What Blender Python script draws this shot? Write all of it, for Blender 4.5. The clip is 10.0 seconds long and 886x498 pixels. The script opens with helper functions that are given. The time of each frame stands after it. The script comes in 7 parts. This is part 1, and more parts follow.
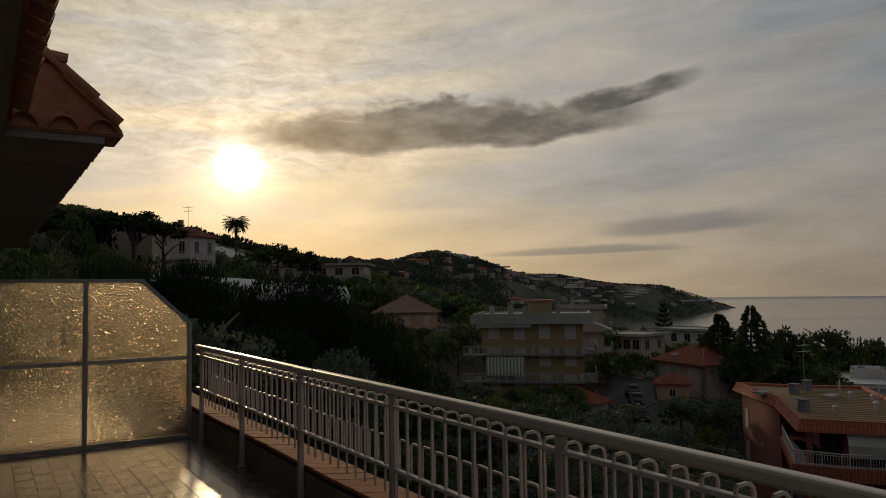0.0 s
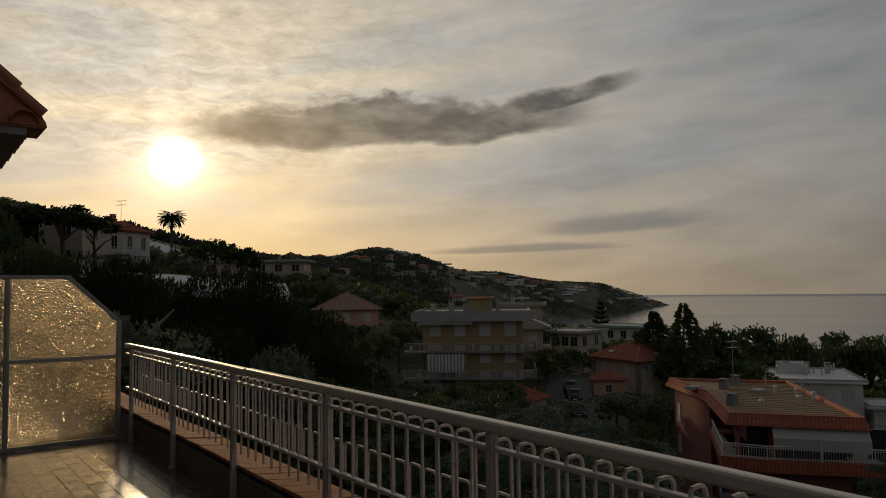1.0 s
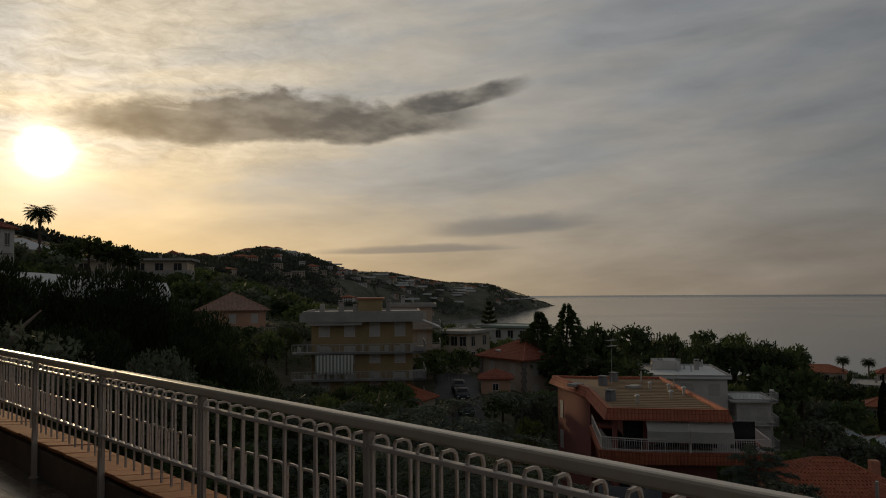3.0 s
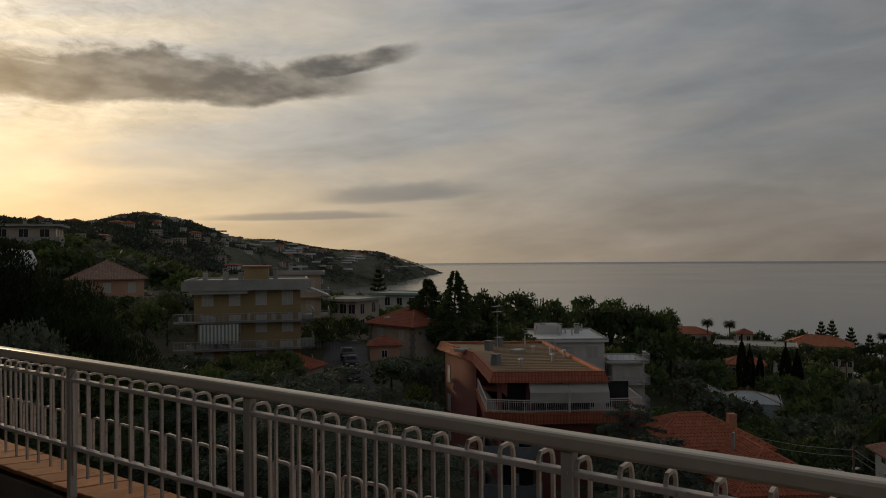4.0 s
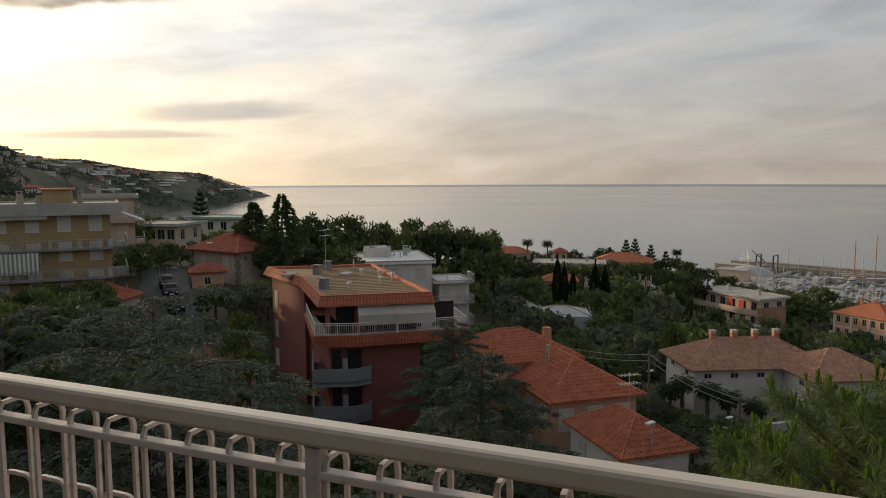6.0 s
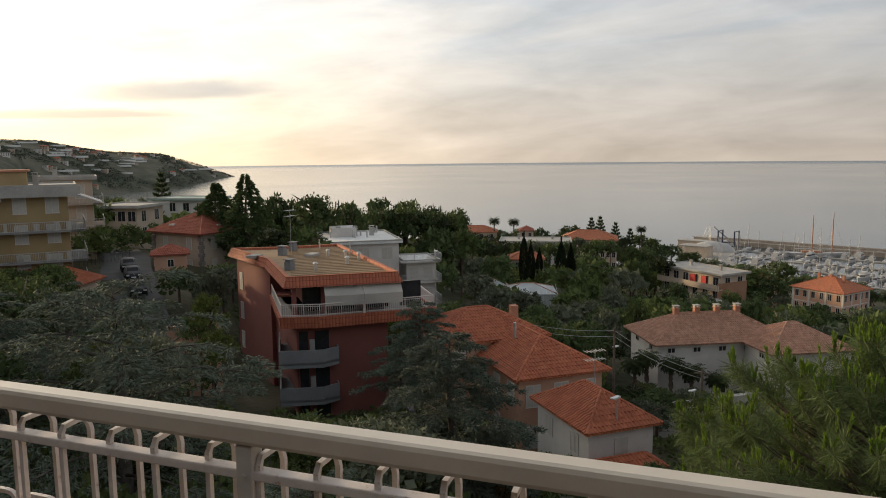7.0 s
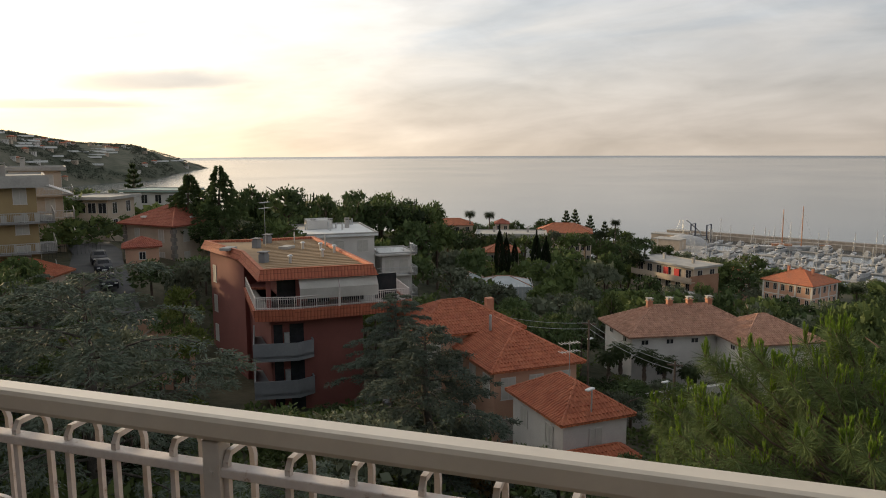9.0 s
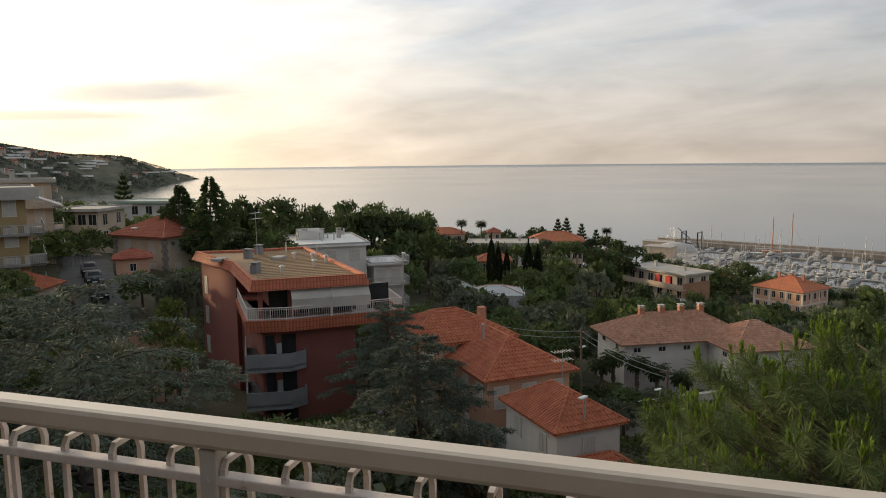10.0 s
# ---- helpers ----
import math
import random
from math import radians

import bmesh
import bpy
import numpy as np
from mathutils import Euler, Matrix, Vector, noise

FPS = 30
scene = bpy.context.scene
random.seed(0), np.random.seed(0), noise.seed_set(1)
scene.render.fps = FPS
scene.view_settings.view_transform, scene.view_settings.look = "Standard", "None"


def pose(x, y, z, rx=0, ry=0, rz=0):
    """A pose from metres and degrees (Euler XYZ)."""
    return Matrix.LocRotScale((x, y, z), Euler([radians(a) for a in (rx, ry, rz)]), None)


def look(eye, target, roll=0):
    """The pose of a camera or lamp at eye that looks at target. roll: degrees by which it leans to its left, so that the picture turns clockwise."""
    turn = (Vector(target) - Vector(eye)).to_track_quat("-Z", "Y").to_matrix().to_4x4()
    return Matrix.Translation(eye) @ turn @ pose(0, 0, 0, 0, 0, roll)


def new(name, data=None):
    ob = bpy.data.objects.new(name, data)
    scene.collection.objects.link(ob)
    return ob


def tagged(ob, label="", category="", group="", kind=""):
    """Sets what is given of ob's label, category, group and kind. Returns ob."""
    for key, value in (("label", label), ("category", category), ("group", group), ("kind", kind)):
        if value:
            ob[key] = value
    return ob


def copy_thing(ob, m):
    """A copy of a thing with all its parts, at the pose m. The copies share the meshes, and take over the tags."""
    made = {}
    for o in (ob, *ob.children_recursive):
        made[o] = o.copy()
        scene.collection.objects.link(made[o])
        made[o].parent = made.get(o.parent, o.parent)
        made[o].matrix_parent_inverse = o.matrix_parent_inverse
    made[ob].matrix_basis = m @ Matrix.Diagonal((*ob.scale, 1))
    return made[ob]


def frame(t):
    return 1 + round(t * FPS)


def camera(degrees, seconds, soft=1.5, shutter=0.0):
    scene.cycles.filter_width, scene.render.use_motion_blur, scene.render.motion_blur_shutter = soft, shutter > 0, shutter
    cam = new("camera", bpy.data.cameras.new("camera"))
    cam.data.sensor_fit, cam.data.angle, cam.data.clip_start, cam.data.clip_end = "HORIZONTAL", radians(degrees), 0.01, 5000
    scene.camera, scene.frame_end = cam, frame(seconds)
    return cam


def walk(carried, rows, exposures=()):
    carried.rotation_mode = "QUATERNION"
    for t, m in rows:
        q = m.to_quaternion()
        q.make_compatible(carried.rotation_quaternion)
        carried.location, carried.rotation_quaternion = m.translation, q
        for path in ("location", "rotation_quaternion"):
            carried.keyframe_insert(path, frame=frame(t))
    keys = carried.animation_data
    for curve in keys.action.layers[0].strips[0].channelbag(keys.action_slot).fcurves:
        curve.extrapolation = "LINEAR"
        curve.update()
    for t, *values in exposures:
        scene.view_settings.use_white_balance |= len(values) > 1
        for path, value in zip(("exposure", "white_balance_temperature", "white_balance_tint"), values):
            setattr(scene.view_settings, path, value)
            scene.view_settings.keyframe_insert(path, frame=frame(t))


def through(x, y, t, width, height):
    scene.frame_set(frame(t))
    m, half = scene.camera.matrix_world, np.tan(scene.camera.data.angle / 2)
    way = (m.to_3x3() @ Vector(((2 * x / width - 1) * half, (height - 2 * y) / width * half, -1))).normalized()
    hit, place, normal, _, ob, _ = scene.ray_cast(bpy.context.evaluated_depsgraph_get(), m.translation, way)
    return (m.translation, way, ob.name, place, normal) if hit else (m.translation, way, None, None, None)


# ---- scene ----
cam = camera(62.43, 10.0, soft=1.0)
PATH = [
    (0, 0.000, 0.000, 1.573, 3.33, 0.83, -32.09),
    (0.5, 0.020, -0.020, 1.577, 3.11, 0.70, -34.25),
    (1, 0.025, -0.028, 1.579, 3.05, 0.66, -36.66),
    (1.5, 0.035, -0.045, 1.577, 3.01, 0.62, -39.11),
    (2, 0.040, -0.050, 1.570, 2.99, 0.66, -41.32),
    (2.5, 0.044, -0.071, 1.572, 2.86, 0.66, -43.64),
    (3.8, 0.045, -0.108, 1.564, 1.60, 0.42, -50.93),
    (4, 0.040, -0.125, 1.564, 0.40, 0.50, -53.83),
    (4.5, 0.146, -0.145, 1.544, -2.93, 1.18, -59.48),
    (5, 0.392, -0.156, 1.537, -3.98, 0.28, -62.45),
    (5.5, 0.542, -0.099, 1.541, -5.06, -0.21, -65.13),
    (6, 0.680, -0.016, 1.573, -5.73, 0.25, -67.03),
    (7.5, 0.859, -0.009, 1.537, -7.89, 0.47, -70.39),
    (8, 0.892, 0.014, 1.522, -7.98, 0.34, -70.71),
    (8.5, 0.898, 0.022, 1.522, -8.03, 0.31, -71.18),
    (9, 0.885, 0.017, 1.530, -7.95, 0.26, -71.54),
    (9.5, 0.870, 0.013, 1.532, -7.50, 0.48, -71.82),
    (10, 0.861, 0.011, 1.533, -7.23, 0.60, -72.22),
]
EXPO = [(0, -0.18), (2.5, -0.17), (4.0, 0.08), (4.5, 0.5), (5, 0.87), (5.5, 1.2), (6, 1.38), (7.5, 1.78), (10, 1.8)]
walk(cam, [(t, pose(x, y, z, 90 + p, r, w)) for t, x, y, z, p, r, w in PATH], EXPO)

# ---- sky, sun ----
SUN_AZ, SUN_EL = radians(73.5), radians(9.6)
SUN_DIR = Vector((math.cos(SUN_EL) * math.cos(SUN_AZ), math.cos(SUN_EL) * math.sin(SUN_AZ), math.sin(SUN_EL)))


class Nodes:
    """Short hands for a node tree."""

    def __init__(self, tree):
        self.t = tree
        tree.nodes.clear()

    def put(self, socket, value):
        if isinstance(value, bpy.types.NodeSocket):
            self.t.links.new(value, socket)
        elif value is not None:
            socket.default_value = value

    def add(self, kind, **inputs):
        n = self.t.nodes.new(kind)
        for k, v in inputs.items():
            self.put(n.inputs[int(k[1:]) if k[0] == "i" and k[1:].isdigit() else k.replace("_", " ")], v)
        return n

    def m(self, op, a, b=None, c=None, clamp=False):
        n = self.t.nodes.new("ShaderNodeMath")
        n.operation, n.use_clamp = op, clamp
        for s, v in zip(n.inputs, (a, b, c)):
            self.put(s, v)
        return n.outputs[0]

    def mix(self, f, a, b, blend="MIX"):
        n = self.t.nodes.new("ShaderNodeMix")
        n.data_type, n.blend_type = "RGBA", blend
        for s, v in ((n.inputs[0], f), (n.inputs[6], a), (n.inputs[7], b)):
            self.put(s, v)
        return n.outputs[2]

    def noise(self, vec, scale, detail=4.0, rough=0.55, distort=0.0):
        n = self.add("ShaderNodeTexNoise", Scale=scale, Detail=detail, Roughness=rough, Distortion=distort)
        self.put(n.inputs["Vector"], vec)
        return n.outputs[0]

    def ramp(self, f, lo, hi):
        n = self.t.nodes.new("ShaderNodeMapRange")
        n.interpolation_type = "SMOOTHSTEP"
        for i, v in enumerate((f, lo, hi, 0.0, 1.0)):
            self.put(n.inputs[i], v)
        return n.outputs[0]

    def xyz(self, x, y, z):
        return self.add("ShaderNodeCombineXYZ", X=x, Y=y, Z=z).outputs[0]


def rgb(r, g, b):
    return (r, g, b, 1.0)


world = bpy.data.worlds.new("world")
scene.world = world
world.use_nodes = True
w = Nodes(world.node_tree)
sky = w.add("ShaderNodeTexSky")
sky.sky_type, sky.sun_disc = "NISHITA", False
sky.sun_elevation, sky.sun_rotation = SUN_EL, math.pi / 2 - SUN_AZ
sky.air_density, sky.dust_density = 1.2, 3.0
way = w.add("ShaderNodeTexCoord").outputs["Generated"]
sx, sy, sz = w.add("ShaderNodeSeparateXYZ", i0=way).outputs
dot = w.add("ShaderNodeVectorMath", i0=way, i1=SUN_DIR)
dot.operation = "DOT_PRODUCT"
away = w.m("SUBTRACT", 1.0, dot.outputs["Value"])
az = w.m("MULTIPLY", w.m("ARCTAN2", sy, sx), 180 / math.pi)
el = w.m("MULTIPLY", w.m("ARCSINE", sz), 180 / math.pi)


def fall(x, k, gain):
    return w.m("MULTIPLY", w.m("EXPONENT", w.m("MULTIPLY", x, -1.0 / k)), gain)


# the unseen sky behind is dimmed, then raised again to brighten faces turned there
veil = w.m("ADD", w.m("ADD", w.m("ADD", w.m("SUBTRACT", 0.175, w.m("MULTIPLY", w.ramp(away, 0.85, 1.35), 0.135)), w.m("MULTIPLY", w.ramp(away, 1.15, 1.6), 0.20)), fall(away, 0.27, 0.47)), w.m("ADD", fall(away, 0.022, 0.12), fall(away, 0.0014, 0.6)))
lowness = w.m("EXPONENT", w.m("MULTIPLY", w.m("MAXIMUM", el, 0.0), -1.0 / 7.5))
nearness = w.m("EXPONENT", w.m("MULTIPLY", away, -1.0 / 0.22))
tint_low = w.mix(nearness, rgb(1.03, 0.90, 0.77), rgb(1.34, 0.93, 0.42))
tint_high = w.mix(nearness, rgb(0.94, 0.98, 1.04), rgb(1.15, 1.0, 0.76))
tint = w.mix(lowness, tint_high, tint_low)
# long thin streaks, torn veils and small bright fleece
flat = w.xyz(w.m("MULTIPLY", az, 0.045), w.m("MULTIPLY", w.m("ADD", el, w.m("MULTIPLY", az, 0.10)), 0.22), 0.0)
streaks = w.noise(flat, 1.25, 5.0, 0.52, 0.5)
fleece = w.noise(w.xyz(w.m("MULTIPLY", az, 0.10), w.m("MULTIPLY", el, 0.36), 3.0), 1.3, 6.0, 0.55, 0.4)
curd = w.noise(w.xyz(w.m("MULTIPLY", az, 0.30), w.m("MULTIPLY", el, 0.85), 7.0), 1.5, 7.0, 0.68, 0.5)
near_sun = w.m("MULTIPLY", w.m("EXPONENT", w.m("MULTIPLY", away, -1.0 / 0.05)), w.ramp(el, 7.0, 11.0))
veil = w.m("MULTIPLY", veil, w.m("ADD", 0.34, w.m("MULTIPLY", w.m("ADD", streaks, w.m("MULTIPLY", fleece, 0.6)), 0.84)))
veil = w.m("MULTIPLY", veil, w.m("ADD", 1.0, w.m("MULTIPLY", w.m("SUBTRACT", curd, 0.5), w.m("MULTIPLY", near_sun, 1.9))))
# high sky, out of view, dimmed to darken the railing
veil = w.m("MULTIPLY", veil, w.m("SUBTRACT", 1.0, w.m("MULTIPLY", w.ramp(el, 24.0, 70.0), 0.3)))
blue = w.m("MULTIPLY", w.ramp(streaks, 0.60, 0.36), w.ramp(el, 3.0, 9.0))
tint = w.mix(w.m("MULTIPLY", blue, 0.4), tint, rgb(0.86, 0.98, 1.12))
cloudy = w.mix(1.0, tint, w.xyz(veil, veil, veil), "MULTIPLY")


def bank(a0, e0, da, de, lean, edge0, edge1, rough):
    """The cover of one cloud bank, torn at its edges."""
    a = w.m("SUBTRACT", az, a0)
    e = w.m("SUBTRACT", w.m("SUBTRACT", el, e0), w.m("MULTIPLY", a, lean))
    torn = w.noise(w.xyz(w.m("MULTIPLY", az, 0.20), w.m("MULTIPLY", el, 0.42), a0), 1.1, 7.0, 0.56, 0.3)
    raw_e = e
    e = w.m("ADD", e, w.m("MULTIPLY", w.m("SUBTRACT", torn, 0.5), rough * de))
    up = w.m("DIVIDE", w.m("MAXIMUM", e, 0.0), de * 1.35)
    e_low = w.m("ADD", raw_e, w.m("MULTIPLY", w.m("SUBTRACT", torn, 0.5), rough * de * 0.3))
    down = w.m("DIVIDE", w.m("MAXIMUM", w.m("MULTIPLY", e_low, -1.0), 0.0), de * 0.62)
    side = w.m("DIVIDE", a, da)
    r = w.m("ADD", w.m("MULTIPLY", side, side), w.m("ADD", w.m("MULTIPLY", up, up), w.m("MULTIPLY", down, down)))
    return w.m("SUBTRACT", 1.0, w.ramp(r, edge0, edge1))


dark = bank(57.6, 12.3, 16.6, 2.2, -0.035, 0.45, 1.15, 2.6)
dark2 = bank(44.5, 14.1, 6.8, 0.95, -0.20, 0.3, 1.2, 2.6)
thin = bank(39.5, 4.6, 6.5, 0.9, -0.05, 0.1, 1.3, 1.6)
thin2 = bank(47.0, 2.9, 8.0, 0.35, -0.02, 0.1, 1.4, 1.6)
body = w.noise(w.xyz(w.m("MULTIPLY", az, 0.22), w.m("MULTIPLY", el, 0.5), 9.0), 1.3, 5.0, 0.55)
grey = w.mix(w.ramp(body, 0.35, 0.7), rgb(0.070, 0.068, 0.070), rgb(0.25, 0.225, 0.19))
cloudy = w.mix(w.m("MULTIPLY", w.m("MAXIMUM", dark, dark2), 0.93), cloudy, grey)
cloudy = w.mix(w.m("MULTIPLY", w.m("MAXIMUM", thin, thin2), 0.62), cloudy, rgb(0.168, 0.176, 0.190))
disc = fall(away, 0.00012, 30.0)
cloudy = w.mix(1.0, cloudy, w.mix(1.0, rgb(1.0, 0.86, 0.55), w.xyz(disc, disc, disc), "MULTIPLY"), "ADD")
bg_sky = w.add("ShaderNodeBackground", Color=sky.outputs[0], Strength=0.028)
bg_cloud = w.add("ShaderNodeBackground", Color=cloudy, Strength=1.0)
cover = w.add("ShaderNodeMixShader", i0=0.82, i1=bg_sky.outputs[0], i2=bg_cloud.outputs[0])
w.t.links.new(cover.outputs[0], w.add("ShaderNodeOutputWorld").inputs[0])

sun = bpy.data.lights.new("sun", "SUN")
sun.energy, sun.angle, sun.color = 1.1, radians(2.0), (1.0, 0.74, 0.42)
new("sun", sun).matrix_world = look((0, 0, 60), Vector((0, 0, 60)) - SUN_DIR)

# ---- materials ----
MATS = {}


def surf(name, c1, c2, scale=2.0, rough=0.7, bump=0.15, metal=0.0, fine=9.0, vary=0.12, stain=None, dist=0.01, spec=0.5):
    """A worn surface: two colours in large patches, fine grain, relief, and a shift from piece to piece."""
    if name in MATS:
        return MATS[name]
    mat = bpy.data.materials.new(name)
    mat.use_nodes = True
    n = Nodes(mat.node_tree)
    co = n.add("ShaderNodeTexCoord").outputs["Object"]
    big = n.noise(co, scale, 5.0, 0.6)
    small = n.noise(co, scale * fine, 4.0, 0.65)
    f = n.ramp(n.m("ADD", n.m("MULTIPLY", big, 0.65), n.m("MULTIPLY", small, 0.35)), 0.36, 0.64)
    col = n.mix(f, rgb(*c1), rgb(*c2))
    if stain:
        col = n.mix(n.m("MULTIPLY", n.ramp(n.noise(co, scale * 2.7, 6.0, 0.7), 0.58, 0.72), 0.8), col, rgb(*stain))
    if vary:
        rnd = n.add("ShaderNodeObjectInfo").outputs["Random"]
        isl = n.add("ShaderNodeNewGeometry").outputs["Random Per Island"]
        v = n.m("ADD", 1.0 - vary, n.m("MULTIPLY", n.m("ADD", rnd, isl), vary))
        col = n.mix(1.0, col, n.xyz(v, v, v), "MULTIPLY")
    bsdf = n.add("ShaderNodeBsdfPrincipled", Base_Color=col, Metallic=metal)
    bsdf.inputs["Specular IOR Level"].default_value = spec
    n.put(bsdf.inputs["Roughness"], n.m("ADD", rough - 0.08, n.m("MULTIPLY", small, 0.16), clamp=True))
    if bump:
        b = n.add("ShaderNodeBump", Strength=bump, Distance=dist, Height=small)
        n.put(bsdf.inputs["Normal"], b.outputs[0])
    n.t.links.new(bsdf.outputs[0], n.add("ShaderNodeOutputMaterial").inputs[0])
    MATS[name] = mat
    return mat


def leafy(name, c1, c2, scale=0.6, through=0.3, rough=0.7):
    """Foliage: hue and depth vary leaf by leaf and tree by tree; some light comes through."""
    if name in MATS:
        return MATS[name]
    mat = bpy.data.materials.new(name)
    mat.use_nodes = True
    n = Nodes(mat.node_tree)
    co = n.add("ShaderNodeTexCoord").outputs["Object"]
    isl = n.add("ShaderNodeNewGeometry").outputs["Random Per Island"]
    rnd = n.add("ShaderNodeObjectInfo").outputs["Random"]
    f = n.m("ADD", n.m("MULTIPLY", isl, 0.55), n.m("MULTIPLY", n.noise(co, scale, 3.0), 0.45))
    col = n.mix(f, rgb(*c1), rgb(*c2))
    v = n.m("ADD", 0.75, n.m("MULTIPLY", rnd, 0.5))
    col = n.mix(1.0, col, n.xyz(v, v, v), "MULTIPLY")
    d = n.add("ShaderNodeBsdfPrincipled", Base_Color=col, Roughness=rough)
    d.inputs["Specular IOR Level"].default_value = 0.15
    tr = n.add("ShaderNodeBsdfTranslucent", Color=col)
    mx = n.add("ShaderNodeMixShader", i0=through, i1=d.outputs[0], i2=tr.outputs[0])
    n.t.links.new(mx.outputs[0], n.add("ShaderNodeOutputMaterial").inputs[0])
    MATS[name] = mat
    return mat


def glass(name, color, rough, scale=0.0, bump=0.0):
    mat = bpy.data.materials.new(name)
    mat.use_nodes = True
    n = Nodes(mat.node_tree)
    co = n.add("ShaderNodeTexCoord").outputs["Object"]
    g = n.add("ShaderNodeBsdfGlass", Color=rgb(*color), Roughness=rough, IOR=1.5)
    if bump:
        v = n.add("ShaderNodeTexVoronoi", Vector=co, Scale=scale)
        h = n.m("ADD", n.m("MULTIPLY", v.outputs[0], 0.7), n.m("MULTIPLY", n.noise(co, scale * 0.5, 2.0), 0.6))
        n.put(g.inputs["Normal"], n.add("ShaderNodeBump", Strength=bump, Distance=0.0075, Height=h).outputs[0])
    n.t.links.new(g.outputs[0], n.add("ShaderNodeOutputMaterial").inputs[0])
    MATS[name] = mat
    return mat


PAINT = surf("white_enamel", (0.58, 0.52, 0.49), (0.68, 0.62, 0.58), 9.0, 0.42, 0.12, vary=0.06, stain=(0.26, 0.13, 0.07), dist=0.002)
HANDRAIL = surf("handrail_enamel", (0.55, 0.49, 0.41), (0.62, 0.56, 0.47), 2.0, 0.34, 0.02, vary=0.0, dist=0.001)
POST = surf("post_enamel", (0.46, 0.43, 0.40), (0.54, 0.51, 0.47), 3.0, 0.5, 0.1, vary=0.05)
COPING = surf("terracotta_coping", (0.36, 0.16, 0.085), (0.46, 0.22, 0.12), 5.0, 0.85, 0.4, stain=(0.18, 0.09, 0.055), vary=0.22, spec=0.08)
PARAPET = surf("parapet_plaster", (0.16, 0.13, 0.11), (0.22, 0.18, 0.15), 3.0, 0.85, 0.3)
FLOOR_TILE = surf("terrace_tile", (0.085, 0.072, 0.062), (0.14, 0.118, 0.10), 4.0, 0.22, 0.25, vary=0.18, dist=0.002)
GROUT = surf("grout", (0.05, 0.045, 0.04), (0.08, 0.07, 0.06), 8.0, 0.9, 0.2)
ALU = surf("partition_frame", (0.30, 0.28, 0.26), (0.38, 0.36, 0.33), 4.0, 0.45, 0.05, metal=0.3, vary=0.05)
PEBBLED = glass("pebbled_glass", (0.86, 0.78, 0.66), 0.12, 70.0, 1.0)
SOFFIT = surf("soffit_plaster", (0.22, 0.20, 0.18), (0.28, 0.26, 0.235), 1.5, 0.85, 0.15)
ROOF_TILE = surf("old_roof_tile", (0.33, 0.12, 0.06), (0.44, 0.19, 0.10), 4.0, 0.75, 0.3, stain=(0.16, 0.09, 0.06), vary=0.25)
TILE_ORANGE = surf("orange_roof_tile", (0.33, 0.085, 0.036), (0.43, 0.135, 0.062), 1.2, 0.75, 0.3, stain=(0.26, 0.11, 0.06), vary=0.22, dist=0.03)
TILE_RED = surf("red_roof_tile", (0.28, 0.07, 0.04), (0.36, 0.105, 0.06), 1.2, 0.75, 0.3, vary=0.18, dist=0.03)
TILE_BROWN = surf("brown_roof_tile", (0.33, 0.17, 0.11), (0.45, 0.25, 0.17), 1.5, 0.8, 0.4, stain=(0.20, 0.12, 0.09), vary=0.3, dist=0.03)
SKIRT_TILE = surf("red_skirt_tile", (0.48, 0.13, 0.06), (0.56, 0.18, 0.09), 2.0, 0.6, 0.2, vary=0.15)
RED_WALL = surf("red_render", (0.215, 0.075, 0.062), (0.25, 0.09, 0.073), 0.35, 0.88, 0.25, fine=30, vary=0.03, stain=(0.19, 0.07, 0.06))
FLAT_ROOF = surf("ochre_roof_felt", (0.25, 0.165, 0.09), (0.32, 0.215, 0.12), 0.5, 0.85, 0.2, stain=(0.26, 0.17, 0.10), vary=0.1)
GREY_BALC = surf("grey_render", (0.17, 0.175, 0.185), (0.21, 0.215, 0.22), 0.6, 0.8, 0.2, vary=0.05)
WHITE_WALL = surf("white_render", (0.50, 0.47, 0.44), (0.60, 0.57, 0.53), 0.4, 0.85, 0.2, fine=25, vary=0.05, stain=(0.50, 0.46, 0.41))
CREAM_WALL = surf("cream_render", (0.40, 0.32, 0.245), (0.48, 0.39, 0.305), 0.4, 0.85, 0.2, fine=25, vary=0.06, stain=(0.40, 0.32, 0.24))
YELLOW_WALL = surf("yellow_render", (0.29, 0.205, 0.10), (0.35, 0.255, 0.13), 0.4, 0.85, 0.2, fine=25, vary=0.06, stain=(0.29, 0.21, 0.11))
PINK_WALL = surf("salmon_render", (0.44, 0.25, 0.17), (0.52, 0.31, 0.21), 0.4, 0.85, 0.2, fine=25, vary=0.06, stain=(0.45, 0.24, 0.16))
GREY_ROOF = surf("grey_roof_slab", (0.30, 0.29, 0.27), (0.40, 0.38, 0.35), 0.5, 0.85, 0.2, vary=0.08)
PALE_ROOF = surf("pale_roof_membrane", (0.60, 0.60, 0.58), (0.70, 0.70, 0.68), 0.4, 0.7, 0.15, vary=0.05)
DARK_PANE = surf("window_pane", (0.02, 0.022, 0.025), (0.035, 0.035, 0.04), 1.0, 0.12, 0.0, vary=0.0)
SHUTTER = surf("shutter_paint", (0.20, 0.24, 0.20), (0.27, 0.31, 0.26), 2.0, 0.6, 0.1, vary=0.2)
SHUTTER_GREY = surf("grey_shutter", (0.42, 0.40, 0.36), (0.50, 0.47, 0.42), 2.0, 0.6, 0.1, vary=0.1)
AWNING = surf("awning_canvas", (0.62, 0.59, 0.54), (0.70, 0.67, 0.62), 0.8, 0.85, 0.1, vary=0.04)
CHIMNEY = surf("chimney_brick", (0.36, 0.15, 0.09), (0.45, 0.21, 0.13), 3.0, 0.85, 0.3)
